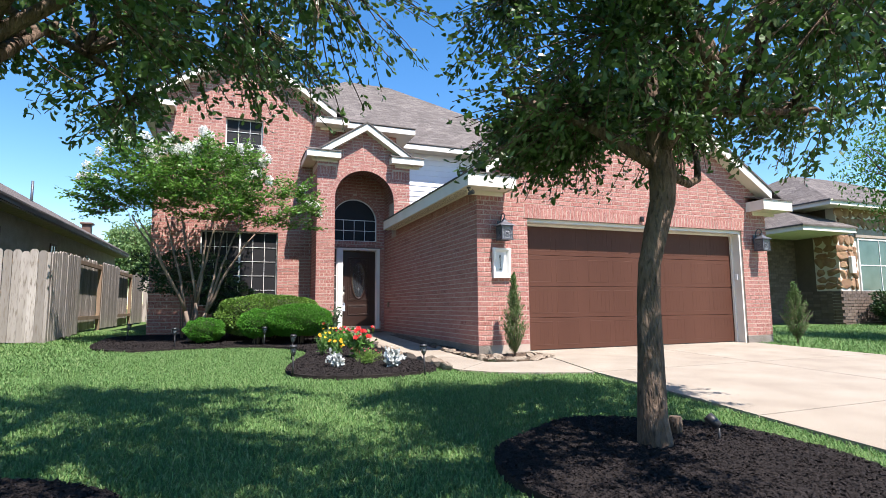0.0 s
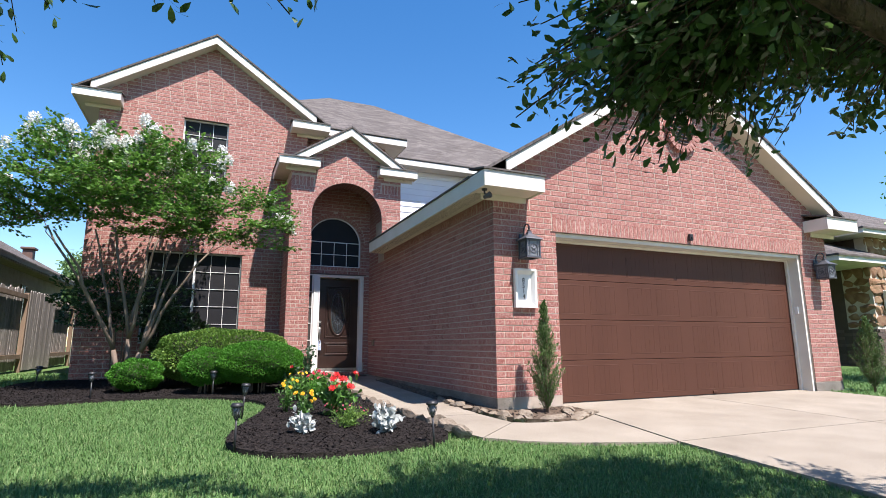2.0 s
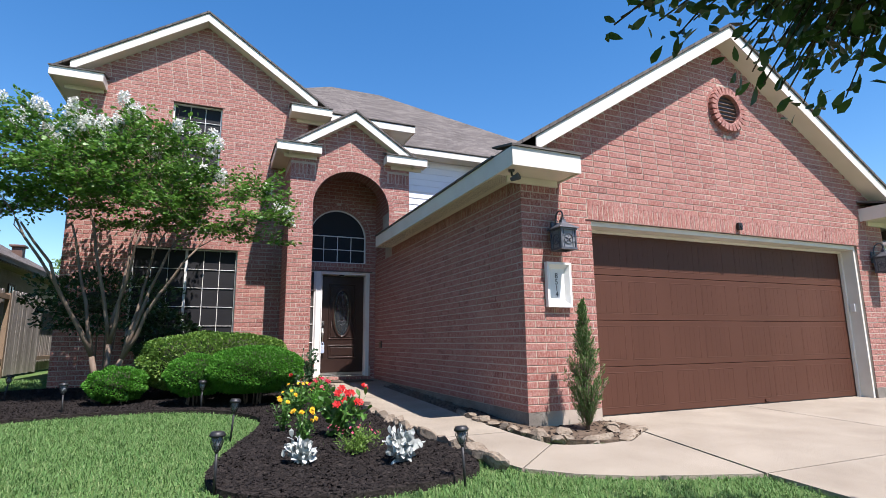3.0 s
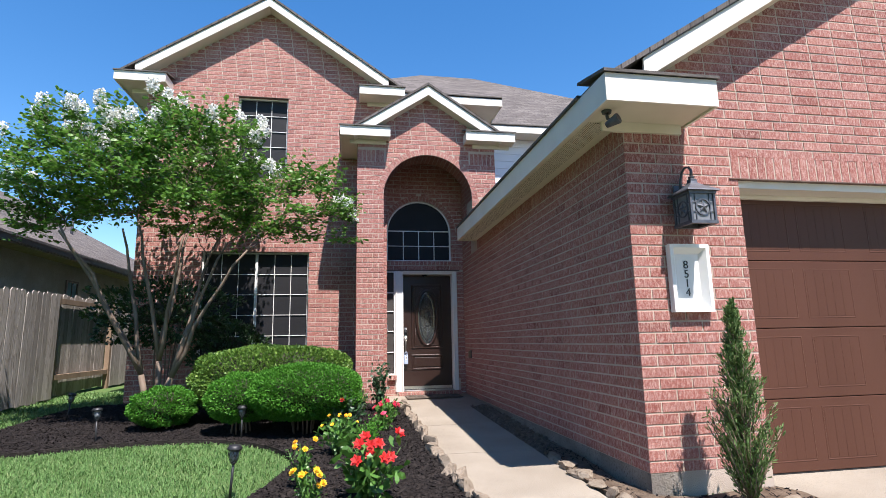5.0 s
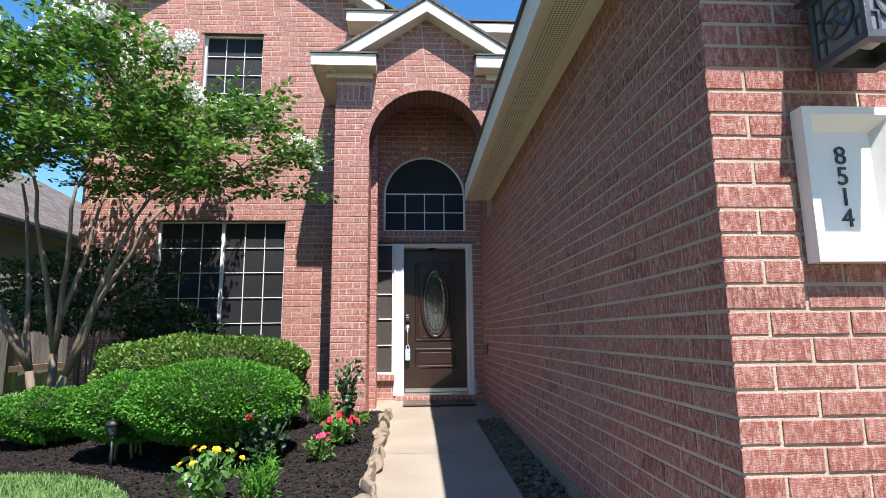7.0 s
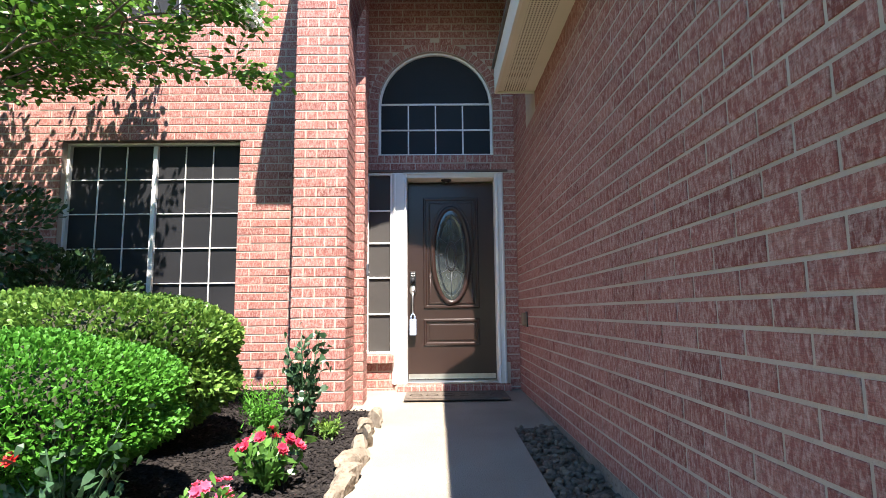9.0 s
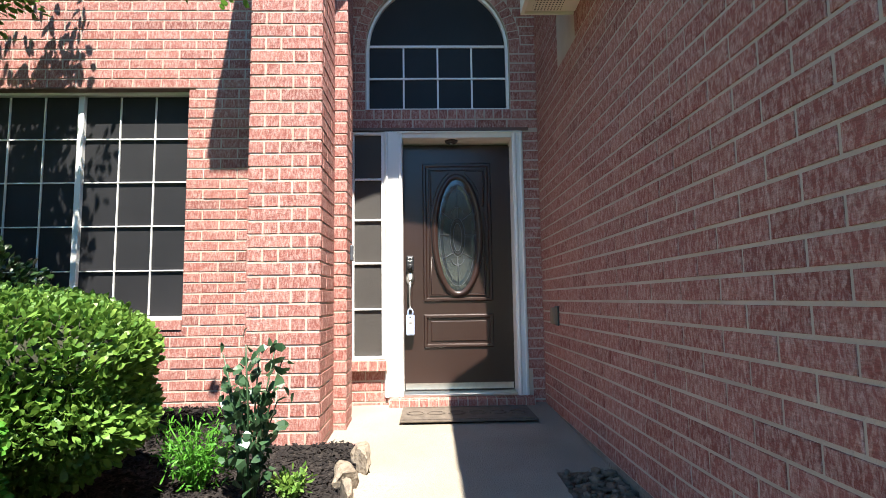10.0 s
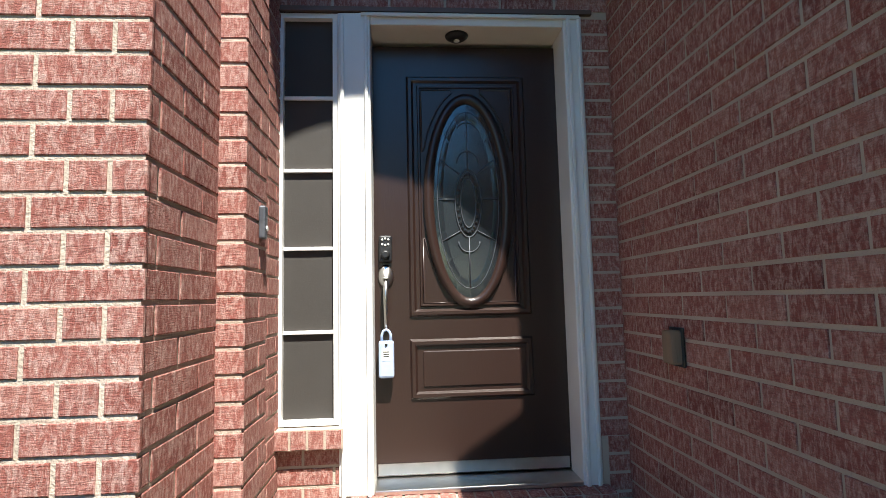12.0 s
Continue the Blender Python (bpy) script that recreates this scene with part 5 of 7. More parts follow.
def wall_lantern():
    o = thing("wall_lantern", (3.915, GY, 1.88), 0, "pewter wall lantern with star panels on the brick", "lantern", "lanterns beside the garage door")
    part("back_plate", box(-0.055, 0.055, -0.03, -0.008, 0.16, 0.34, 0.008), LANTERN, o)
    cy, hw = -0.165, 0.092
    for sx in (-1, 1):
        for sy in (-1, 1):
            part("corner_post", box(sx * hw - 0.009, sx * hw + 0.009, cy + sy * hw - 0.009, cy + sy * hw + 0.009, 0.012, 0.225, 0.003), LANTERN, o)
    part("bottom_rim", frame_flat(hw + 0.012, hw - 0.02, cy, 0.0, 0.022), LANTERN, o)
    part("top_rim", frame_flat(hw + 0.014, hw - 0.02, cy, 0.215, 0.235), LANTERN, o)
    b = bmesh.new()
    prof = [(hw + 0.035, 0.235), (hw + 0.03, 0.246), (hw - 0.03, 0.285), (0.028, 0.315), (0.024, 0.33), (0.024, 0.345), (0.012, 0.352), (0.018, 0.365), (0.0, 0.378)]
    rings = [[b.verts.new((sx * r, cy + sy * r, z)) for sx, sy in ((-1, -1), (1, -1), (1, 1), (-1, 1))] for r, z in prof]
    for r0, r1 in zip(rings, rings[1:]):
        for k in range(4):
            b.faces.new((r0[k], r0[(k + 1) % 4], r1[(k + 1) % 4], r1[k]))
    b.faces.new(rings[0])
    bmesh.ops.remove_doubles(b, verts=b.verts, dist=0.0005)
    part("roof", b, LANTERN, o)
    part("hook", tube([(0, -0.03, 0.30), (0, -0.035, 0.37), (0, -0.06, 0.43), (0, -0.10, 0.455), (0, -0.145, 0.445), (0, -0.17, 0.41), (0, -0.165, 0.375)], [0.010, 0.010, 0.0095, 0.009, 0.009, 0.010, 0.012], 10), LANTERN, o)
    for k in range(4):
        m = Matrix.Translation((0, cy, 0.118)) @ Matrix.Rotation(k * math.pi / 2, 4, "Z") @ Matrix.Translation((0, -hw, 0))
        b = box(-hw + 0.01, hw - 0.01, 0.002, 0.005, -0.098, 0.098)
        bmesh.ops.transform(b, matrix=m, verts=b.verts)
        pane = part("pane", b, FROST, o, "cloudy seeded pane")
        b = ring_mesh(0.052, 0.060, -0.006, 0.002, 28)
        bmesh.ops.transform(b, matrix=m, verts=b.verts)
        part("fretwork_ring", b, LANTERN, o)
        for x0, x1, z0, z1 in ((-0.06, -0.052, 0.03, 0.10), (0.052, 0.06, 0.03, 0.10), (-0.06, -0.052, -0.10, -0.03), (0.052, 0.06, -0.10, -0.03), (-0.09, -0.05, 0.03, 0.037), (0.05, 0.09, 0.03, 0.037), (-0.09, -0.05, -0.037, -0.03), (0.05, 0.09, -0.037, -0.03)):
            b = box(x0, x1, -0.004, 0.002, z0, z1)
            bmesh.ops.transform(b, matrix=m, verts=b.verts)
            part("fretwork_bar", b, LANTERN, o)
        b = star(0.052, 0.012, -0.002)
        bmesh.ops.transform(b, matrix=m, verts=b.verts)
        part("star", b, LANTERN, o)
    part("bulb", lathe([(0.0, 0.02), (0.025, 0.035), (0.03, 0.07), (0.015, 0.12), (0.012, 0.2)], 12, None, (0, cy, 0)), WHITE, o)
    return o


def frame_flat(r1, r0, cy, z0, z1):
    bm = bmesh.new()
    for a, b, c, d in ((-r1, r1, -r1, -r0), (-r1, r1, r0, r1), (-r1, -r0, -r0, r0), (r0, r1, -r0, r0)):
        box(a, b, cy + c, cy + d, z0, z1, 0.0, bm)
    return bm


lamp = wall_lantern()
copy_thing(lamp, pose(9.79, GY, 1.88))

pl = thing("number_plate", (3.918, GY - 0.006, 1.521), 0, "white recessed house number plate reading 8514", "house number")
bm = bmesh.new()
rings = [[bm.verts.new((sx * a, y, sz * b)) for sx, sz in ((-1, -1), (1, -1), (1, 1), (-1, 1))] for a, b, y in ((0.158, 0.247, 0.0), (0.158, 0.247, -0.052), (0.132, 0.221, -0.052), (0.095, 0.178, -0.004))]
for r0, r1 in zip(rings, rings[1:]):
    for k in range(4):
        bm.faces.new((r0[k], r0[(k + 1) % 4], r1[(k + 1) % 4], r1[k]))
bm.faces.new(rings[-1])
part("frame", bm, WHITE, pl)
for i, ch in enumerate("8514"):
    cu = bpy.data.curves.new("numeral", "FONT")
    cu.body = ch
    cu.size = 0.084
    cu.align_x, cu.align_y = "CENTER", "CENTER"
    cu.extrude = 0.0015
    tmp = bpy.data.objects.new("numeral_tmp", cu)
    scene.collection.objects.link(tmp)
    bpy.context.view_layer.update()
    me = bpy.data.meshes.new_from_object(tmp.evaluated_get(bpy.context.evaluated_depsgraph_get()))
    bpy.data.objects.remove(tmp)
    me.materials.clear()
    me.materials.append(INK)
    nb = new("numeral", me)
    nb.parent = pl
    nb.matrix_basis = pose(-0.012, -0.0065, 0.098 - i * 0.068, 90, 0, 0)

fl = thing("floodlight", (3.27, 7.50, 2.704), 0, "small dark floodlight under the garage eave", "floodlight")
part("base", lathe([(0.032, -0.02), (0.036, 0.0)], 16), LANTERN, fl)
part("arm", tube([(0, 0, -0.015), (0.0, -0.005, -0.06), (0.02, -0.02, -0.075)], [0.012, 0.012, 0.012], 8), LANTERN, fl)
b = lathe([(0.0, -0.05), (0.022, -0.045), (0.03, 0.0), (0.04, 0.05), (0.036, 0.055), (0.0, 0.045)], 16)
bmesh.ops.transform(b, matrix=pose(0.02, -0.03, -0.095, 75, 0, 35), verts=b.verts)
part("head", b, LANTERN, fl)
sn = thing("motion_camera", (6.87, GY - 0.008, 2.40), 0, "small dark camera above the garage door", "camera")
part("body", box(-0.035, 0.035, -0.05, 0.0, -0.05, 0.05, 0.010), BLACK, sn)
part("lens", lathe([(0.02, 0), (0.018, 0.012)], 14), BLACK, sn).matrix_basis = pose(0, -0.05, -0.005, 90)
ot = thing("outdoor_outlet", (GX - 0.005, 13.07, 0.87), -90, "brown weatherproof outlet box on the brick", "outlet")
part("cover", box(-0.036, 0.036, -0.045, 0.0, -0.058, 0.058, 0.008), POST, ot)
part("back_plate", box(-0.045, 0.045, -0.010, 0.0, -0.068, 0.068, 0.003), BLACK, ot)
db = thing("doorbell", (2.066, 13.02, 1.32), 90, "slim grey doorbell on the pilaster", "doorbell")
part("body", box(-0.018, 0.018, -0.022, 0.0, -0.055, 0.055, 0.006), LANTERN, db)
part("button", lathe([(0.009, 0), (0.009, 0.004)], 14), WHITE, db).matrix_basis = pose(0, -0.022, -0.02, 90)
dm = thing("doormat", (2.86, 13.26, 0.191), 0, "brown patterned rubber doormat on the porch", "doormat")
part("mat", box(-0.46, 0.46, -0.31, 0.15, 0.0, 0.012, 0.005), RUBBER, dm)
part("border", box(-0.44, 0.44, -0.285, -0.265, 0.0125, 0.017), RUBBER, dm)
part("border", box(-0.44, 0.44, 0.105, 0.125, 0.0125, 0.017), RUBBER, dm)
for k in range(6):
    b = ring_mesh(0.05, 0.062, 0.0125, 0.017, 20)
    bmesh.ops.transform(b, matrix=Matrix.Translation((-0.36 + 0.144 * k, -0.08, 0.0)) @ Matrix(((1, 0, 0, 0), (0, 0, 1, 0), (0, 1, 0, 0), (0, 0, 0, 1))), verts=b.verts)
    part("scroll", b, RUBBER, dm)


# ---------- plants ----------
def blob_points(rng, n, rx, ry, rz, power=2.5, lump=0.12, jitter=0.05):
    """Points over a lumpy rounded-box shape, with their outward directions."""
    d = rng.normal(0, 1, (n, 3))
    d /= np.linalg.norm(d, axis=1)[:, None]
    k = (np.abs(d) ** power).sum(1) ** (-1 / power)
    l = 1 + lump * (np.sin(d[:, 0] * 7 + rx * 9) * np.sin(d[:, 1] * 6 + 2) + 0.6 * np.sin(d[:, 2] * 9 + d[:, 0] * 5))
    p = d * k[:, None] * l[:, None] * (1 - np.abs(rng.normal(0, jitter, n)))[:, None]
    return p * np.array([rx, ry, rz]), d


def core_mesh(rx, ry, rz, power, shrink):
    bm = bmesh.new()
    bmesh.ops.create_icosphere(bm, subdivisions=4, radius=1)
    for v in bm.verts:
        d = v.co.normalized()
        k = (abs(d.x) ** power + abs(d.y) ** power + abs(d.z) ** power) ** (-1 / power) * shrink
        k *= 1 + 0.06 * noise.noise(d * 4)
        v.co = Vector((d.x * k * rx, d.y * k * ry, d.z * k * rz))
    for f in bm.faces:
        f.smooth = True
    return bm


def shrub(loc, rx, ry, rz, material, leaf, count, seed, label, power=2.6, lump=0.08, lift=0.1, width=0.5, category="shrub", core=0.86):
    rng = np.random.default_rng(seed)
    x, y = loc
    z = gz(x, y)
    o = thing("shrub", (x, y, z), 0, label, category)
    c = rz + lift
    # solid dark core stands for the twiggy, shaded inside of the shrub
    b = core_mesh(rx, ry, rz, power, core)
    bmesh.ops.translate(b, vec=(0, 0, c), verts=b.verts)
    part("twig_shade_core", b, TWIG_SHADE, o)
    p, d = blob_points(rng, count, rx, ry, rz, power, lump)
    v, f = leaf_cloud(p + np.array([0, 0, c]), d, leaf, rng, width, 0.2, 0.55, 0.35)
    raw("leaves", v, f, material, o, kind="stuff")
    rr = random.Random(seed)
    for k in range(7):
        a = rr.uniform(0, 6.28)
        r = rr.uniform(0.1, 0.5)
        stem = bmesh.new()
        tube([(0.12 * math.cos(a), 0.12 * math.sin(a), -0.02), (r * rx * math.cos(a), r * ry * math.sin(a), c)], [0.012, 0.008], 6, stem)
        part("stem", stem, MYRTLEBARK, o)
    return o


shrub((1.0, 10.45), 0.61, 0.52, 0.29, BOXLEAF, 0.029, 33000, 41, "bright green clipped mounded shrub with small leaves", 2.3, 0.05, 0.17)
shrub((0.28, 10.6), 0.35, 0.36, 0.25, BOXLEAF, 0.029, 15000, 42, "green clipped mounded shrub with small leaves", 2.3, 0.06, 0.15)
shrub((0.50, 11.55), 0.95, 0.50, 0.39, HEDGELEAF, 0.044, 30000, 43, "yellow-green clipped hedge before the window", 3.2, 0.05, 0.12)
shrub((-0.67, 11.1), 0.34, 0.34, 0.20, BOXLEAF, 0.030, 11000, 44, "low dark green rounded shrub in the bed", 2.3, 0.10, 0.07)
shrub((-1.14, 12.2), 0.80, 0.42, 0.40, DARKLEAF, 0.062, 4200, 45, "tall dark green shrub below the window", 2.2, 0.30, 0.98, core=0.4)
shrub((-0.27, 12.55), 0.46, 0.40, 0.40, DARKLEAF, 0.058, 3600, 47, "dark green shrub before the window", 2.2, 0.25, 0.40, core=0.6)


def in_crown(rng, n, c, r, flat=0.68, hollow=0.35):
    """Scattered places in a crown that is flattened below and thinner inside."""
    out = []
    while len(out) < n:
        d = rng.normal(0, 1, 3)
        d /= np.linalg.norm(d)
        s = hollow + (1 - hollow) * rng.uniform() ** 0.6
        p = d * s
        if p[2] < -flat:
            continue
        lob = 0.82 + 0.25 * math.sin(3 * math.atan2(d[1], d[0]) + 1.3) * math.cos(2.2 * d[2]) + 0.12 * math.sin(7 * d[0] + 4 * d[1])
        out.append(np.array(c) + p * np.array(r) * lob)
    return np.array(out)


def bough(rr, a, b, sag=0.12, k=6):
    """A gently crooked line from a to b."""
    a, b = Vector(a), Vector(b)
    L = (b - a).length
    pts = []
    for i in range(k + 1):
        t = i / k
        p = a.lerp(b, t) + Vector((0, 0, sag * L * math.sin(math.pi * t)))
        if 0 < i < k:
            p += Vector((rr.uniform(-1, 1), rr.uniform(-1, 1), rr.uniform(-1, 1))) * L * 0.05
        pts.append(p)
    return pts


def oak(loc, trunk, limbs, crown_c, crown_r, clusters, seed, label, extra_tips=(), flat=0.68):
    """An oak: bark trunk and limbs, many boughs and twigs, whorls of leathery leaves at the tips."""
    rng, rr = np.random.default_rng(seed), random.Random(seed)
    o = thing("oak_tree", loc, 0, label, "tree")
    pts = [Vector(p) for p, r in trunk]
    part("trunk", tube(pts, [r for p, r in trunk], 20, None, 0.14), BARK, o)
    ends = []
    for line in limbs:
        part("limb", tube([p for p, r in line], [r for p, r in line], 12, None, 0.12), BARK, o)
        ends += [(Vector(p), r) for p, r in line[1:]]
    ends.append((pts[-1], trunk[-1][1]))
    tips = in_crown(rng, clusters, crown_c, crown_r, flat)
    if len(extra_tips):
        tips = np.concatenate([tips, np.array(extra_tips)])
    hubs = in_crown(rng, 46, crown_c, np.array(crown_r) * 0.8)
    hub_pts = []
    for h in hubs:
        h = Vector(h)
        e, r = min(ends, key=lambda q: (q[0] - h).length + (0.6 if q[0].z > h.z + 0.3 else 0))
        line = bough(rr, e, h)
        part("bough", tube(line, [min(r, 0.035) * (1 - 0.75 * i / 6) + 0.004 for i in range(7)], 7), BARK, o)
        hub_pts += line[2:]
    H = np.array([tuple(h) for h in hub_pts])
    bm = bmesh.new()
    pos, way = [], []
    for tip in tips:
        j = np.argmin(((H - tip) ** 2).sum(1))
        base = H[j]
        v = tip - base
        L = np.linalg.norm(v)
        if L > 0.9:
            base = tip - v / L * 0.9
        line = bough(rr, base, tip, 0.06, 3)
        tube(line, [0.006, 0.005, 0.004, 0.003], 4, bm)
        dirn = (tip - base) / (np.linalg.norm(tip - base) + 1e-6)
        m = rr.randint(17, 27)
        s = rng.uniform(0.35, 1.05, m)
        for q in s:
            p = base + (tip - base) * q + rng.normal(0, 0.028, 3)
            pos.append(p)
            way.append(dirn * 0.7 + rng.normal(0, 0.6, 3))
    tagged(part("twig_mass", bm, BARK, o), kind="stuff")
    v, f = leaf_cloud(np.array(pos), np.array(way), 0.064, rng, 0.44, 0.22, 0.35, 0.05)
    raw("crown", v, f, OAKLEAF, o, kind="stuff")
    return o


rz0 = gz(*RIGHT_TREE)
# sprays of foliage that hang low beside the trunk
_rg = np.random.default_rng(57)
LOW_AND_SHADE_SPRAY = np.array([(-0.22, 0.9, 2.24)]) + _rg.normal(0, 1, (300, 3)) * np.array([0.32, 0.20, 0.20])
LOW_AND_SHADE_SPRAY = LOW_AND_SHADE_SPRAY[LOW_AND_SHADE_SPRAY[:, 2] > 1.88]
# unseen spray high towards the street, added to cast shade on the lawn
LOW_AND_SHADE_SPRAY = np.concatenate([LOW_AND_SHADE_SPRAY, np.array([(-1.4, -1.7, 3.3)]) + _rg.normal(0, 1, (300, 3)) * np.array([0.65, 0.5, 0.3])])
LOW_AND_SHADE_SPRAY = np.concatenate([LOW_AND_SHADE_SPRAY, np.array([(0.9, 0.72, 2.68)]) + _rg.normal(0, 1, (420, 3)) * np.array([0.42, 0.32, 0.26])])
oak((*RIGHT_TREE, rz0), [((0, 0, -0.08), 0.135), ((0, 0, 0.02), 0.112), ((-0.01, 0.0, 0.2), 0.094), ((0.0, 0, 0.6), 0.083), ((0.005, 0.0, 0.95), 0.076), ((0.03, 0.0, 1.2), 0.074), ((0.10, 0.0, 1.42), 0.078), ((0.18, 0.01, 1.64), 0.088), ((0.21, 0.02, 1.85), 0.088), ((0.2, 0.05, 2.2), 0.072), ((0.17, 0.1, 2.8), 0.055), ((0.2, 0.1, 3.6), 0.03)],
    [[((0.20, 0.02, 2.18), 0.055), ((0.42, -0.03, 2.30), 0.046), ((0.85, -0.08, 2.36), 0.036), ((1.4, -0.15, 2.40), 0.02)],
     [((0.2, 0.01, 1.87), 0.04), ((0.33, 0.02, 1.83), 0.032), ((0.46, 0.03, 1.80), 0.030), ((0.57, 0.05, 1.85), 0.028), ((0.63, 0.1, 1.98), 0.022), ((0.8, 0.3, 2.3), 0.012)],
     [((0.19, 0.03, 1.9), 0.05), ((-0.2, 0.22, 2.2), 0.04), ((-0.8, 0.5, 2.5), 0.025)],
     [((0.2, 0.03, 2.0), 0.05), ((0.2, -0.5, 2.4), 0.035), ((0.1, -1.1, 2.7), 0.02)],
     [((0.19, 0.07, 2.4), 0.05), ((0.6, 0.5, 2.9), 0.035), ((1.0, 0.9, 3.2), 0.02)]],
    (0.33, -0.25, 2.95), (1.95, 1.95, 2.1), 1500, 51, "oak with rough grey-brown bark and dense dark leaves", LOW_AND_SHADE_SPRAY, flat=0.56)
lz0 = gz(*LEFT_TREE)
# unseen overhead spray, added so that the near lawn lies in shade
SHADE_AND_HOUSE_SPRAY = np.array([(1.75, -1.5, 3.6)]) + _rg.normal(0, 1, (380, 3)) * np.array([0.5, 0.45, 0.25])
# sprays that reach out from the crown towards the house
for _c, _n, _w in (((1.70, 1.4, 2.84), 16, (0.2, 0.2, 0.10)), ((0.9, 1.65, 3.0), 26, (0.3, 0.26, 0.12)), ((0.2, 1.85, 2.64), 40, (0.36, 0.26, 0.15))):
    SHADE_AND_HOUSE_SPRAY = np.concatenate([SHADE_AND_HOUSE_SPRAY, np.array([_c]) + _rg.normal(0, 1, (_n, 3)) * np.array(_w)])
oak((*LEFT_TREE, lz0), [((0, 0, -0.08), 0.14), ((0, 0, 0.1), 0.115), ((-0.02, 0.0, 0.7), 0.095), ((-0.05, 0.02, 1.3), 0.09), ((-0.02, 0.02, 1.8), 0.085), ((0.02, 0.05, 2.3), 0.07), ((0.1, 0.1, 3.2), 0.04)],
    [[((0.0, 0.02, 2.2), 0.04), ((0.5, 0.15, 2.75), 0.032), ((1.1, 0.3, 3.1), 0.018)],
     [((0.0, 0.04, 2.1), 0.045), ((0.1, 0.6, 2.6), 0.03), ((0.2, 1.1, 2.7), 0.02)],
     # limb added to carry the unseen spray that shades the lawn
     [((0.02, 0.04, 2.3), 0.04), ((0.7, -0.6, 3.0), 0.03), ((1.3, -1.2, 3.4), 0.022), ((1.8, -1.7, 3.6), 0.012)],
     [((0.02, 0.04, 2.25), 0.045), ((-0.4, -0.3, 2.6), 0.03), ((-1.0, -0.5, 2.9), 0.02)]],
    (0.5, 0.45, 3.25), (2.05, 1.9, 1.85), 1150, 52, "oak with a leaning trunk and dense dark leaves", SHADE_AND_HOUSE_SPRAY)


def crape_myrtle():
    """Several stems from a low fork, boughs that spread to flat sprays of leaves, white flower heads on the top."""
    rng, rr = np.random.default_rng(61), random.Random(61)
    x, y = -0.88, 11.35
    o = thing("crape_myrtle", (x, y, gz(x, y)), 0, "multi-stemmed crape myrtle with white blossom", "tree")
    forks = [((-0.07, 0.0), (-0.16, 0.02, 0.62)), ((0.04, 0.05), (0.02, 0.06, 0.78)), ((0.10, -0.03), (0.20, -0.04, 0.58))]
    for (bx, by), f in forks:
        part("stem", tube([(bx, by, -0.03), (bx * 1.05, by, 0.2), ((bx + f[0]) / 2, f[1], 0.42), f], [0.048, 0.042, 0.038, 0.034], 10, None, 0.14), MYRTLEBARK, o)
    heads = []
    for k, tx, ty, tz in ((0, -1.15, -0.2, 2.42), (0, -0.62, 0.3, 2.5), (0, -0.95, -0.5, 2.3), (1, -0.35, 0.0, 2.6), (1, 0.15, 0.4, 2.5), (1, 0.35, -0.35, 2.3), (2, 0.75, 0.1, 2.3), (2, 1.05, -0.2, 2.15), (2, 0.5, 0.55, 2.4)):
        f = Vector(forks[k][1])
        e = Vector((tx, ty, tz))
        line = [f.lerp(e, i / 6) + Vector((rr.uniform(-0.035, 0.035), rr.uniform(-0.035, 0.035), 0.10 * math.sin(math.pi * i / 6) * (1 if i < 6 else 0))) * (1 if i else 0) for i in range(7)]
        part("stem", tube(line, [0.029 - 0.0028 * i for i in range(7)], 9, None, 0.12), MYRTLEBARK, o)
        heads += line[3:]

    def top_of(u):
        return 3.80 - 0.9 * max(u, 0) ** 1.6 - 0.55 * u ** 4 * (u < 0) + 0.13 * math.sin(9 * u) + 0.07 * math.sin(23 * u + 1)

    hubs = []
    while len(hubs) < 205:
        p = rng.uniform((-2.1, -0.9, 2.1), (2.2, 1.4, 4.1))
        u = (p[0] - 0.1) / 2.2
        lowz = 2.66 - 0.36 * max(0.0, u) + 0.24 * math.sin(7 * u + 1) * math.cos(4 * p[1])
        if (u < 0.45 or rng.uniform() < 0.8 and p[1] < 0.55) and lowz < p[2] < top_of(u) and u * u + ((p[1] - 0.35) / 1.25) ** 2 < 1 + 0.2 * math.sin(p[2] * 5):
            if all((p - q) @ ((p - q) * np.array([1, 1, 3.0])) > 0.042 for q in hubs):
                hubs.append(p)
    bm = bmesh.new()
    pos, way, crest = [], [], []
    H = np.array([tuple(h) for h in heads])
    for hub in hubs:
        base = H[np.argsort(((H - hub) ** 2).sum(1))[rr.randint(0, 3)]]
        line = bough(rr, base, hub, 0.06, 5)
        tube(line, [0.008, 0.007, 0.006, 0.005, 0.004, 0.003], 5, bm)
        if len(H) < 150:
            H = np.concatenate([H, [tuple(line[2]), tuple(line[3])]])
        away = hub - np.array([0.0, 0.3, 2.2])
        away[2] *= 0.35
        away /= np.linalg.norm(away) + 1e-6
        for j in range(7):
            d = away * rng.uniform(0.2, 1.0) + rng.normal(0, 0.55, 3) * np.array([1, 1, 0.4])
            d /= np.linalg.norm(d)
            L = rng.uniform(0.22, 0.46)
            tip = hub + d * L + np.array([0, 0, rng.uniform(-0.05, 0.09)])
            tube([hub, (hub + tip) / 2 + np.array([0, 0, 0.02]), tip], [0.003, 0.0025, 0.0015], 3, bm)
            side = np.cross(d, (0, 0, 1.0))
            side /= np.linalg.norm(side) + 1e-6
            for q in np.linspace(0.12, 1.0, 21):
                w = (1 if rng.uniform() < 0.5 else -1) * side
                pos.append(hub + (tip - hub) * q + w * rng.uniform(0.0, 0.07) + rng.normal(0, 0.016, 3))
                way.append(w * 0.8 + d * 0.6 + rng.normal(0, 0.18, 3))
            u = (tip[0] - 0.1) / 2.4
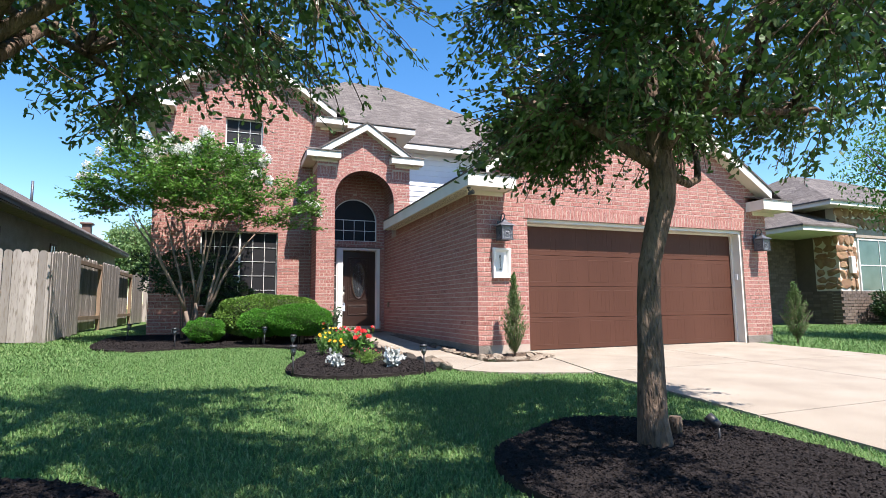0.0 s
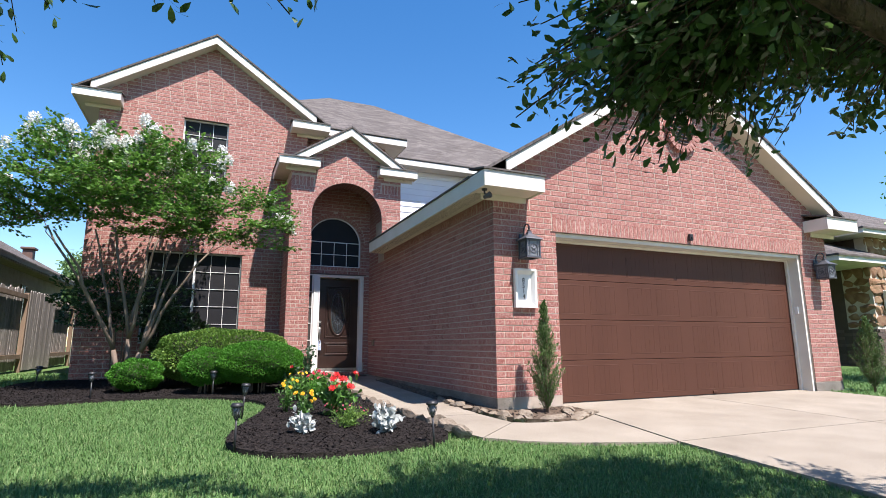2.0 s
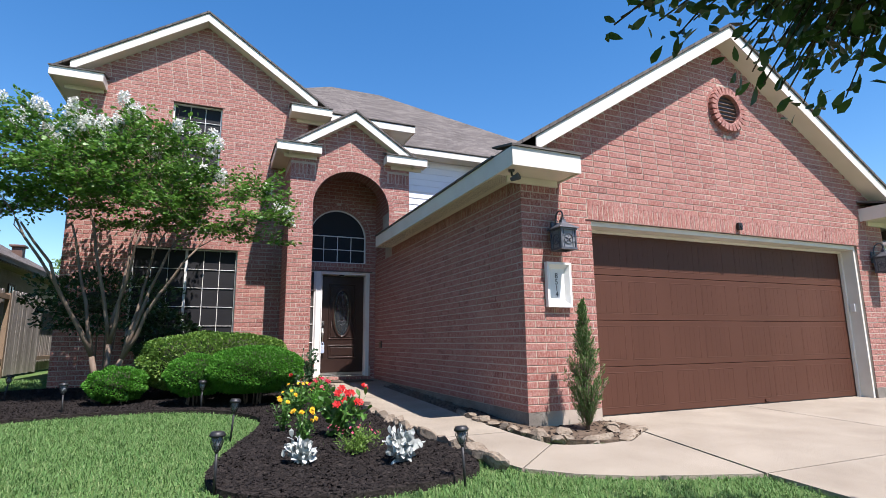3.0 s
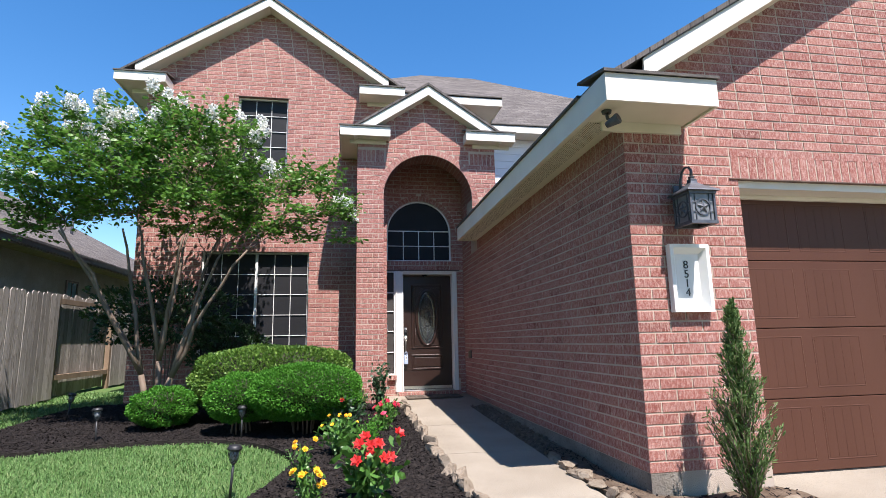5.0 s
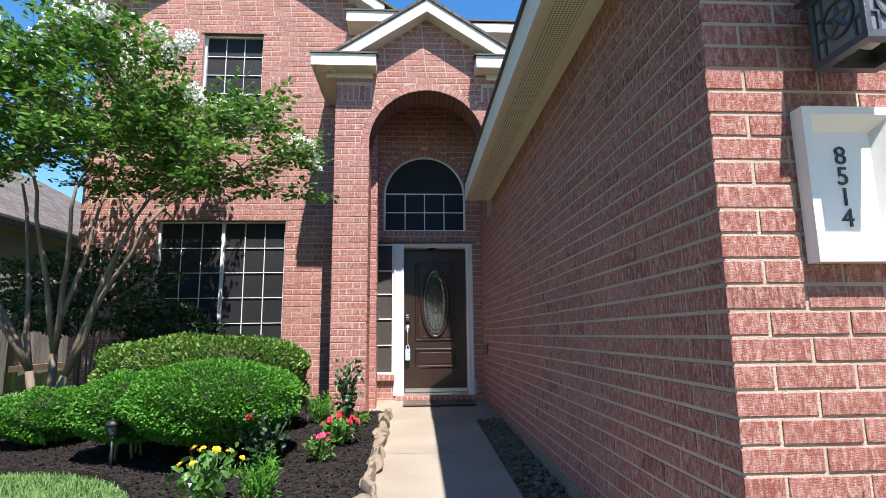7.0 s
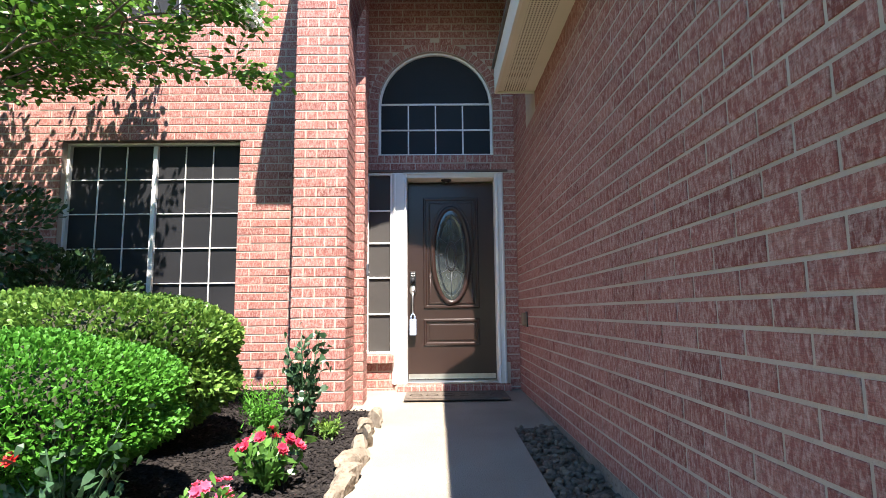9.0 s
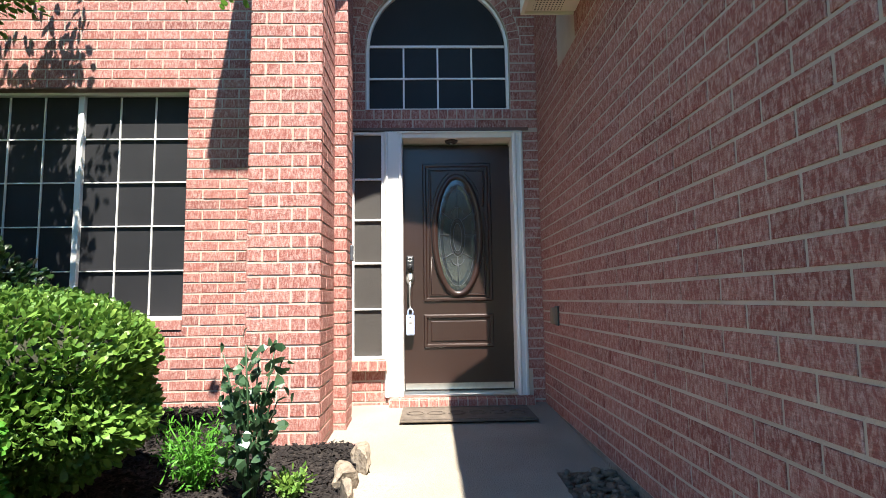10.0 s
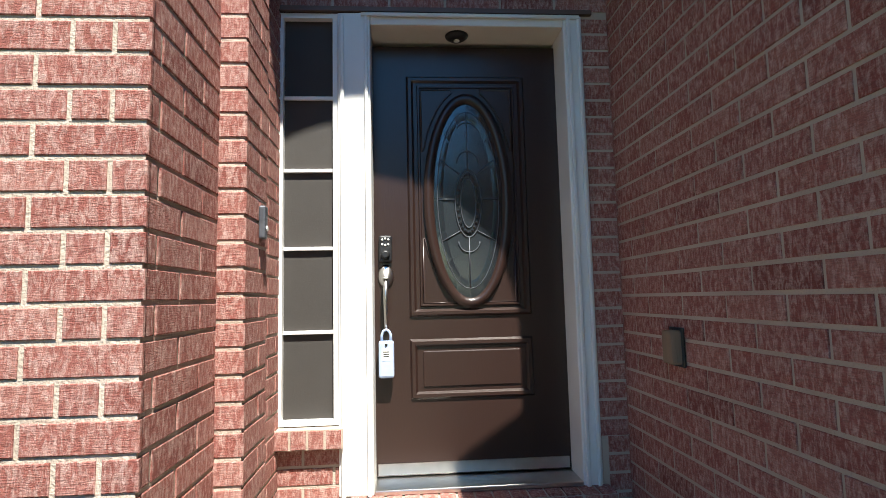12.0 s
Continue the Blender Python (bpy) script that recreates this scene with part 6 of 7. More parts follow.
            if tip[2] > top_of(u) - 0.28 and tip[1] < 0.6 and d[2] > -0.1 or (u > 0.75 and tip[1] < 0.3):
                crest.append((tip, d))
    tagged(part("twig_mass", bm, MYRTLEBARK, o), kind="stuff")
    v, f = leaf_cloud(np.array(pos), np.array(way), 0.066, rng, 0.56, 0.2, 0.2, 0.0, 1.3)
    raw("crown", v, f, MYRTLE, o, kind="stuff")
    # some long bare-topped shoots over the crown
    sh, sw = [], []
    for sx, sy, sz, h in ((0.55, -0.1, 3.35, 0.75), (0.68, 0.1, 3.35, 0.45), (-0.2, 0.2, 3.7, 0.3), (1.9, 0.0, 2.85, 0.3)):
        a, b = Vector((sx, sy, sz)), Vector((sx + 0.08, sy, sz + h))
        part("shoot", tube([a, a.lerp(b, 0.5) + Vector((0.02, 0, 0)), b], [0.005, 0.004, 0.002], 5), MYRTLEBARK, o)
        for q in np.linspace(0.15, 1.0, 26):
            sh.append(np.array(a.lerp(b, q)) + rng.normal(0, 0.012, 3))
            sw.append(rng.normal(0, 0.6, 3) + np.array([0, 0, 0.35]))
    v, f = leaf_cloud(np.array(sh), np.array(sw), 0.075, rng, 0.5, 0.2, 0.2, 0.1, 0.6)
    raw("shoot_leaves", v, f, MYRTLE, o, kind="stuff")
    fl = []
    for tip, d in rr.sample(crest, min(75, len(crest))):
        if tip[0] > 0.2 and rr.random() < 0.45:
            continue
        n = rr.randint(130, 230)
        h = rng.uniform(-0.07, 0.10, n)
        r = rr.uniform(0.065, 0.10) * np.sqrt(np.maximum(0.05, 1 - (h / 0.12) ** 2))
        a = rng.uniform(0, 6.28, n)
        fl.append(tip + np.array([0, 0, 0.03]) + np.stack([r * np.cos(a) * rng.uniform(0.4, 1, n), r * np.sin(a) * rng.uniform(0.4, 1, n), h], 1))
    fl = np.concatenate(fl)
    v, f = leaf_cloud(fl, rng.normal(0, 1, (len(fl), 3)), 0.028, rng, 0.9, 0.3, 0.5, 0.2)
    raw("blossom", v, f, BLOSSOM, o, "crinkled white flower heads", "stuff")


crape_myrtle()


def cypress(x, y, h, r, seed, label):
    rng = np.random.default_rng(seed)
    o = thing("cypress", (x, y, gz(x, y)), 0, label, "cypress")
    part("trunk", tube([(0, 0, -0.03), (0, 0, h * 0.95)], [0.02, 0.004], 6), MYRTLEBARK, o)
    n = 250
    t = rng.uniform(0.03, 1, n) ** 1.1
    a = rng.uniform(0, 6.28, n)
    rad = r * (1.06 - t) ** 1.05 * rng.uniform(0.5, 1.3, n) * np.minimum(1, 0.6 + 2.5 * t) * 1.1
    base = np.stack([0 * t, 0 * t, t * h * 0.93], 1)
    tip = np.stack([rad * np.cos(a), rad * np.sin(a), t * h * 0.93 + rad * 1.25 + 0.06], 1)
    pos, way = [], []
    bm = bmesh.new()
    for b, e in zip(base, tip):
        tube([b, (b + e) / 2 + np.array([0, 0, -0.02]), e], [0.004, 0.003, 0.002], 4, bm)
        for q in rng.uniform(0.15, 1.0, 34):
            pos.append(b + (e - b) * q + rng.normal(0, 0.009, 3))
            way.append((e - b) / np.linalg.norm(e - b))
    tagged(part("twig_mass", bm, MYRTLEBARK, o), kind="stuff")
    v, f = leaf_cloud(np.array(pos), np.array(way), 0.042, rng, 0.2, 0.3, 0.45, 0.2)
    raw("foliage", v, f, CYPRESS, o, kind="stuff")


cypress(3.925, 7.3, 1.30, 0.185, 71, "slender young green cypress at the garage corner")
cypress(10.35, 7.35, 1.22, 0.24, 72, "slender young green cypress beside the driveway")


def petals(bm, c, way, r, n, cup=0.5, rr=random):
    """A ring of petals about a centre."""
    w = Vector(way).normalized()
    a = w.orthogonal().normalized()
    b = w.cross(a)
    for k in range(n):
        t = 2 * math.pi * k / n + rr.uniform(-0.2, 0.2)
        d = math.cos(t) * a + math.sin(t) * b
        s = w.cross(d)
        p0 = Vector(c)
        p1 = p0 + d * r * 0.6 + w * r * cup * 0.6 + s * r * 0.32
        p2 = p0 + d * r + w * r * cup * rr.uniform(0.5, 1.1)
        p3 = p0 + d * r * 0.6 + w * r * cup * 0.6 - s * r * 0.32
        bm.faces.new([bm.verts.new(p) for p in (p0, p1, p2, p3)])


def flower_plant(name, x, y, h, r, leafmat, leaf, nleaf, flowers, petalmat, fr, seed, label, category="flowers", npet=7, layers=2, width=0.4):
    rng, rr = np.random.default_rng(seed), random.Random(seed)
    o = thing(name, (x, y, gz(x, y) + 0.02), 0, label, category)
    tips = []
    for k in range(14):
        a, q = rr.uniform(0, 6.28), rr.uniform(0.2, 1) * r
        e = Vector((q * math.cos(a), q * math.sin(a), h * rr.uniform(0.55, 1.0)))
        bm = bmesh.new()
        tube([(0.01 * math.cos(a), 0.01 * math.sin(a), -0.03), (e.x * 0.5, e.y * 0.5, e.z * 0.6), e], [0.005, 0.004, 0.0025], 5, bm)
        part("stem", bm, leafmat, o)
        tips.append(e)
    pos, way = [], []
    for e in tips:
        for q in rng.uniform(0.25, 1.0, nleaf // 14):
            p = np.array([e.x * q, e.y * q, e.z * q]) + rng.normal(0, r * 0.16, 3)
            p[2] = max(p[2], 0.02)
            pos.append(p)
            way.append(np.array([e.x, e.y, 0.08]) + rng.normal(0, 0.12, 3))
    v, f = leaf_cloud(np.array(pos), np.array(way), leaf, rng, width, 0.2, 0.25, 0.1)
    raw("leaves", v, f, leafmat, o)
    for k in range(flowers):
        a, q = rr.uniform(0, 6.28), math.sqrt(rr.uniform(0.0, 1.0)) * r * 1.05
        c = Vector((q * math.cos(a), q * math.sin(a), h * rr.uniform(0.72, 1.12)))
        w = Vector((math.cos(a) * 0.6, math.sin(a) * 0.6 - 0.5, 0.8))
        bm = bmesh.new()
        for l in range(layers):
            petals(bm, c + w * 0.004 * l, w, fr * (1 - 0.3 * l), npet, 0.35 + 0.45 * l, rr)
        part("flower", bm, petalmat, o)
    return o


flower_plant("red_lily", 1.62, 7.88, 0.40, 0.20, FLOWERLEAF, 0.10, 300, 10, RED, 0.044, 81, "leafy plant with large red flowers in the mulch", npet=6, layers=2)
flower_plant("marigold", 1.24, 7.70, 0.27, 0.10, FLOWERLEAF, 0.042, 240, 9, YELLOW, 0.024, 82, "green plant with yellow and orange marigold heads", npet=11, layers=3)
flower_plant("marigold", 1.14, 8.35, 0.32, 0.11, FLOWERLEAF, 0.042, 200, 5, YELLOW, 0.024, 83, "green plant with orange marigold heads", npet=11, layers=3)
flower_plant("heather", 1.58, 7.25, 0.19, 0.21, HEDGELEAF, 0.035, 700, 16, PINK, 0.012, 84, "low feathery green plant with tiny pink flowers", npet=5, layers=1, width=0.25)
for (x, y, s), sd in zip(((1.14, 7.06, 0.85), (1.84, 6.83, 1.1)), (85, 86)):
    flower_plant("dusty_miller", x, y, 0.17 * s, 0.15 * s, SILVERLEAF, 0.074 * s, 182, 0, SILVERLEAF, 0.02, sd, "silver-white leafy plant in black mulch", "plant", width=0.55)
flower_plant("pink_flowers", 1.92, 10.80, 0.24, 0.15, FLOWERLEAF, 0.075, 220, 18, CRIMSON, 0.027, 87, "small leafy plant with crimson flowers", npet=8, layers=2)
flower_plant("pink_flowers", 1.84, 10.32, 0.18, 0.12, FLOWERLEAF, 0.05, 220, 9, PINK, 0.026, 88, "small leafy plant with pink flowers", npet=8, layers=2)
flower_plant("rose_bush", 1.88, 11.60, 0.66, 0.14, ROSELEAF, 0.060, 230, 0, RED, 0.02, 89, "leggy dark-leaved rose bush by the pillar", "shrub", width=0.65)
flower_plant("rose_bush", 1.47, 10.15, 0.46, 0.20, ROSELEAF, 0.05, 300, 2, RED, 0.03, 90, "leafy young rose bush in the bed", "shrub", width=0.5)
flower_plant("rose_bush", 1.38, 9.30, 0.32, 0.19, FLOWERLEAF, 0.06, 300, 8, YELLOW, 0.022, 91, "broad-leaved green plant with yellow blooms", "shrub", width=0.5)
flower_plant("fern", 1.58, 11.82, 0.30, 0.19, BOXLEAF, 0.04, 900, 0, RED, 0.02, 92, "feathery bright green fern by the wall", "fern", width=0.22)
flower_plant("fern", 1.64, 9.42, 0.26, 0.18, BOXLEAF, 0.04, 700, 0, RED, 0.02, 93, "feathery bright green fern in the bed", "fern", width=0.22)
flower_plant("ground_cover", 2.02, 11.70, 0.10, 0.10, HEDGELEAF, 0.035, 260, 0, RED, 0.02, 94, "low pale green ground cover at the pillar", "plant")


# ---------- path lights and stones ----------
def path_light():
    o = thing("path_light", (0, 0, 0), 0, "black solar path light with a wire cage", "path light", "solar path lights")
    part("stake", tube([(0, 0, -0.05), (0, 0, 0.235)], [0.009, 0.009], 10), BLACK, o)
    part("cup", lathe([(0.009, 0.22), (0.014, 0.228), (0.018, 0.24), (0.0, 0.242)], 14), BLACK, o)
    part("lens", lathe([(0.014, 0.242), (0.026, 0.27), (0.032, 0.318), (0.0, 0.32)], 14), FROST, o, "cloudy plastic lens")
    for k in range(8):
        for s in (1, -1):
            pts = []
            for i in range(7):
                t = i / 6
                a = 2 * math.pi * k / 8 + s * t * 0.9
                r = 0.016 + 0.024 * math.sin(t * math.pi * 0.5) + 0.004
                pts.append((r * math.cos(a), r * math.sin(a), 0.236 + 0.088 * t))
            part("cage_wire", tube(pts, [0.0018] * 7, 4), BLACK, o)
    part("cap", lathe([(0.0, 0.322), (0.046, 0.322), (0.050, 0.328), (0.050, 0.336), (0.043, 0.345), (0.040, 0.352), (0.0, 0.356)], 20), BLACK, o)
    return o


pl0 = path_light()
spots = [(0.54, 6.66), (0.67, 8.28), (2.07, 6.22), (0.37, 10.24), (-1.11, 10.46), (-2.13, 12.05)]
pl0.matrix_world = pose(*spots[0], gz(*spots[0]) + 0.01)
for i, (x, y) in enumerate(spots[1:]):
    copy_thing(pl0, pose(x, y, gz(x, y) + 0.01, (3, -4, 2, -3, 5)[i], (4, 0, -3, 5, -5)[i], 31 * i))


def rock_mesh(rr, sx, sy, sz):
    """A broken stone: a lumpy ball cut flat on several sides."""
    bm = bmesh.new()
    bmesh.ops.create_icosphere(bm, subdivisions=3, radius=1)
    off = Vector((rr.uniform(0, 50), rr.uniform(0, 50), rr.uniform(0, 50)))
    cuts = []
    for k in range(9):
        n = Vector((rr.uniform(-1, 1), rr.uniform(-1, 1), rr.uniform(-1, 1))).normalized()
        cuts.append((n, rr.uniform(0.5, 0.78)))
    cuts += [(Vector((0, 0, 1)), 0.7), (Vector((0, 0, -1)), 0.8)]
    for v in bm.verts:
        d = v.co.normalized()
        p = d * (1 + 0.35 * noise.noise(d * 1.5 + off))
        for n, h in cuts:
            e = p.dot(n) - h
            if e > 0:
                p = p - n * e
        p += d * 0.05 * noise.noise(d * 6 + off)
        v.co = Vector((p.x * sx * 1.25, p.y * sy * 1.25, p.z * sz * 1.25))
    return bm


def rock(x, y, rz, sx, sy, sz, rr, lift=0.02):
    b = rock_mesh(rr, sx, sy, sz)
    o = obj("edging_rock", b, ROCK, None, "rough tan edging rock beside the walkway", "", "rock", "edging rocks")
    o.matrix_world = pose(x, y, gz(x, y) + lift, rr.uniform(-12, 12), rr.uniform(-12, 12), rz)


rr = random.Random(17)
edge = [(2.235, 12.25), (2.24, 10.5), (2.27, 8.4), (2.36, 7.45), (2.47, 6.85), (2.50, 6.52)]
for (x0, y0), (x1, y1) in zip(edge, edge[1:]):
    L = math.hypot(x1 - x0, y1 - y0)
    t = 0.0
    while t < L:
        s = rr.uniform(0.07, 0.14)
        f = (t + s) / L
        a = math.degrees(math.atan2(y1 - y0, x1 - x0))
        rock(x0 + (x1 - x0) * f + rr.uniform(-0.02, 0.02), y0 + (y1 - y0) * f, a + rr.uniform(-15, 15), s * 1.1, rr.uniform(0.035, 0.055), rr.uniform(0.06, 0.10), rr)
        t += s * 1.9
edge = [(3.22, 8.9), (3.25, 7.7), (3.40, 7.12), (3.72, 6.90), (4.08, 6.92), (4.36, 7.12)]
for (x0, y0), (x1, y1) in zip(edge, edge[1:]):
    L = math.hypot(x1 - x0, y1 - y0)
    t = 0.0
    while t < L:
        s = rr.uniform(0.07, 0.14)
        f = (t + s) / L
        a = math.degrees(math.atan2(y1 - y0, x1 - x0))
        rock(x0 + (x1 - x0) * f, y0 + (y1 - y0) * f + rr.uniform(-0.02, 0.02), a + rr.uniform(-25, 25), s * 1.0, rr.uniform(0.035, 0.07), rr.uniform(0.03, 0.06), rr, 0.012)
        t += s * 2.3
for x, y in ((4.22, 7.32), (4.12, 7.15), (3.58, 7.22)):
    rock(x, y, rr.uniform(0, 180), 0.09, 0.06, 0.05, rr, 0.03)

sheet("pebble_strip", [(3.205, 8.6), (3.498, 8.6), (3.498, 12.04), (3.205, 12.04)], -0.022, DIRT, 0.06, "dark gravel strip between walkway and garage wall")
rng = np.random.default_rng(5)
n = 1300
px, py = rng.uniform(3.21, 3.49, n), rng.uniform(8.55, 12.0, n)
ico = bmesh.new()
bmesh.ops.create_icosphere(ico, subdivisions=1, radius=1)
ico.verts.ensure_lookup_table()
iv = np.array([v.co for v in ico.verts])
iff = np.array([[v.index for v in f.verts] for f in ico.faces])
ico.free()
sc = rng.uniform(0.010, 0.030, (n, 1, 1)) * rng.uniform(0.6, 1.2, (n, 1, 3)) * np.array([1, 1, 0.7])
vv = iv[None] * sc * rng.uniform(0.85, 1.1, (n, len(iv), 1)) + np.stack([px, py, 0.03 * (py - 6.4) - 0.022 + rng.uniform(0, 0.02, n)], 1)[:, None]
raw("pebbles", vv.reshape(-1, 3), (iff[None] + (np.arange(n) * len(iv))[:, None, None]).reshape(-1, 3), PEBBLE, bpy.data.objects["pebble_strip"], kind="stuff")

# small things by the oak
sp = thing("spotlight", (2.95, 2.72, gz(2.95, 2.72) + 0.02), 20, "black ground spotlight in the mulch", "spotlight")
part("stake", tube([(0, 0, -0.05), (0, 0, 0.08)], [0.008, 0.008], 8), BLACK, sp)
b = lathe([(0.0, 0.0), (0.03, 0.0), (0.036, 0.09), (0.030, 0.092), (0.0, 0.08)], 16)
bmesh.ops.transform(b, matrix=pose(0, 0, 0.09, -50, 0, 0), verts=b.verts)
part("head", b, BLACK, sp)
vb = thing("stump_post", (2.80, 2.95, gz(2.8, 2.95) + 0.02), 0, "short dark wooden post stub in the mulch", "post")
part("post", lathe([(0.045, -0.03), (0.045, 0.11), (0.038, 0.12), (0.0, 0.122)], 14), BARK, vb)


# ---------- fence ----------
fence = thing("fence", (0, 0, 0), 0, "weathered grey cedar fence of alternating panels", "fence")
pk = bmesh.new()
prism([(-0.068, 0.0), (0.068, 0.0), (0.068, 1.76), (0.035, 1.80), (-0.035, 1.80), (-0.068, 1.76)], (0, 0.008, 0), (1, 0, 0), (0, 0, 1), (0, 1, 0), 0.016, pk)
first = part("picket", pk, FENCE, fence)
PICK = first.data


def picket(x, y, rz, rr):
    o = new("picket", PICK)
    o.parent = fence
    o.matrix_basis = pose(x, y, gz(x, y) + rr.uniform(0.0, 0.03), 0, rr.uniform(-0.7, 0.7), rz + rr.uniform(-2, 2)) @ Matrix.Diagonal((1, 1, rr.uniform(0.985, 1.01), 1))


rr = random.Random(9)
FX = -3.62
first.matrix_basis = pose(-3.70, 12.45, gz(-3.7, 12.45))
x = -3.84
while x > -9:
    picket(x, 12.45, 0, rr)
    x -= 0.14
for z in (0.35, 1.0, 1.6):
    part("rail", box(-9, -3.62, 12.47, 12.51, gz(0, 12.4) + z - 0.04, gz(0, 12.4) + z + 0.04), POST, fence)
bounds = [12.5, 14.55, 16.75, 18.95, 21.15, 23.4]
for i, (y0, y1) in enumerate(zip(bounds, bounds[1:])):
    g = gz(FX, (y0 + y1) / 2)
    part("post", box(FX - 0.045, FX + 0.045, y0 - 0.045, y0 + 0.045, g - 0.1, g + 1.74), FENCE if i == 0 else POST, fence, "cedar fence post")
    back = i % 2 == 1
    xs = FX - 0.075 if back else FX + 0.06
    yy = y0 + 0.1
    while yy < y1 - 0.03:
        picket(xs, yy, 90, rr)
        yy += 0.143
    for z in (0.33, 1.66):
        part("rail", box(FX - 0.045, FX + 0.04, y0 + 0.05, y1 - 0.05, g + z - 0.045, g + z + 0.045), POST, fence)
y = 23.4
xx = FX
while xx < -2.0:
    picket(xx, y, 0, rr)
    xx += 0.143


# ---------- neighbours ----------
def small_window(parent, m, w, h, WHITE=WHITE):
    win = part("window", transformed(frame_box(-w / 2, w / 2, 0, h, 0.05, -0.03, 0.02), m), WHITE, parent)
    part("pane", transformed(box(-w / 2 + 0.05, w / 2 - 0.05, -0.01, 0.0, 0.05, h - 0.05), m), GREENGLASS, win)
    part("muntin", transformed(box(-0.012, 0.012, -0.025, -0.011, 0.05, h - 0.05), m), WHITE, win)
    part("muntin", transformed(box(-w / 2 + 0.05, w / 2 - 0.05, -0.025, -0.012, h / 2 - 0.015, h / 2 + 0.015), m), WHITE, win)


def transformed(bm, m):
    bmesh.ops.transform(bm, matrix=m, verts=bm.verts)
    return bm


def uv_slopes(faces):
    bm = bmesh.new()
    uvl = bm.loops.layers.uv.new("UVMap")
    for pts, along in faces:
        if (Vector(pts[1]) - Vector(pts[0])).cross(Vector(pts[2]) - Vector(pts[0])).z < 0:
            pts = pts[::-1]
        roof_face(bm, uvl, pts, along)
    ex = bmesh.ops.extrude_face_region(bm, geom=bm.faces[:])
    bmesh.ops.translate(bm, vec=(0, 0, -0.05), verts=[v for v in ex["geom"] if isinstance(v, bmesh.types.BMVert)])
    return bm


nl = thing("neighbour_house", (0, 0, 0), 0, "low tan brick neighbouring house behind the fence", "house")
part("wall", box(-13, -5.15, 8, 26.5, 0.0, 3.1), TANBRICK, nl)
part("soffit", box(-13.4, -4.72, 7.6, 26.9, 3.06, 3.09), POST, nl)
part("fascia", box(-4.74, -4.70, 7.6, 26.9, 3.10, 3.24), VENT, nl)
part("roof", uv_slopes([
    ([(-4.68, 7.56, 3.25), (-4.68, 26.94, 3.25), (-9.0, 22.6, 5.85), (-9.0, 11.9, 5.85)], (0, 1, 0)),
    ([(-13.4, 7.56, 3.25), (-13.4, 26.94, 3.25), (-9.0, 22.6, 5.85), (-9.0, 11.9, 5.85)], (0, 1, 0)),
    ([(-4.68, 7.56, 3.25), (-13.4, 7.56, 3.25), (-9.0, 11.9, 5.85)], (1, 0, 0)),
    ([(-4.68, 26.94, 3.25), (-13.4, 26.94, 3.25), (-9.0, 22.6, 5.85)], (1, 0, 0))]), SHINGLE, nl)
for y in (14.2, 18.2, 22.0):
    small_window(nl, pose(-5.14, y, 1.5, 0, 0, 90), 0.55, 1.2, VENT)
part("chimney", box(-5.86, -5.56, 24.0, 24.3, 3.6, 4.12, 0.02), VENT, nl, "small brown flue with a cap")
part("chimney_cap", box(-5.92, -5.50, 23.94, 24.36, 4.12, 4.2, 0.02), VENT, nl)
part("vent_pipe", tube([(-6.6, 21, 4.0), (-6.6, 21, 5.1)], [0.04, 0.04], 8), LANTERN, nl)

nr = thing("neighbour_house", (0, 0, 0), 0, "stone-fronted neighbouring house with low hip roofs", "house")
NX, NY = 17.72, 11.0
part("wall", box(NX, 27.0, NY, NY + 0.3, 0, 4.0), STONEJOINT, nr, "fieldstone front wall")
part("wall", box(NX, NX + 0.3, NY + 0.3, 12.4, 0, 4.0), DARKBRICK, nr, "brown brick return wall")
part("wall", box(NX - 0.012, NX - 0.001, NY, NY + 0.76, 1.2, 3.3), STONEJOINT, nr, "pale stone mortar")
part("wall", box(13.0, 27.0, 12.4, 22.0, 0, 4.2), DARKBRICK, nr, "brown brick wall")


def field_stones(u0, u1, z0, z1, m, rr):
    """Irregular stones laid over a wall, with the joints between them left open."""
    z = z0
    while z < z1 - 0.05:
        hh = min(rr.uniform(0.2, 0.36), z1 - z)
        u = u0
        while u < u1 - 0.05:
            ww = min(rr.uniform(0.22, 0.42), u1 - u)
            b = rock_mesh(rr, ww * 0.56, 0.06, hh * 0.56)
            bmesh.ops.transform(b, matrix=m @ Matrix.Translation((u + ww / 2, 0, z + hh / 2 + rr.uniform(-0.03, 0.03))), verts=b.verts)
            part("stone", b, STONE, nr)
            u += ww
        z += hh


rr = random.Random(23)
field_stones(0.02, 0.82, 1.25, 3.95, Matrix.Translation((NX, NY, 0)), rr)
field_stones(0.82, 3.2, 2.95, 3.95, Matrix.Translation((NX, NY, 0)), rr)
field_stones(0.02, 0.76, 1.25, 3.3, pose(NX, NY + 0.76, 0, 0, 0, -90), rr)
bm = bmesh.new()
for i in range(11):
    z = 0.1 + i * 0.1
    x = NX - 0.02 - (0.11 if i % 2 else 0)
    while x < 21:
        box(x, x + 0.21, NY - 0.05, NY - 0.001, z, z + 0.086, 0, bm)
        x += 0.222
    y = NY + 0.0
    while y < 12.2:
        box(NX - 0.05, NX - 0.001, y, y + 0.21, z, z + 0.086, 0, bm)
        y += 0.222
part("base_bricks", bm, DARKBRICK, nr)
bm = bmesh.new()
for i in range(34):
    z = 0.1 + i * 0.09
    x = 13.0 + (0.11 if i % 2 else 0)
    while x < NX - 0.2:
        box(x, x + 0.212, 12.36, 12.399, z, z + 0.078, 0, bm)
        x += 0.222
part("recess_bricks", bm, DARKBRICK, nr)
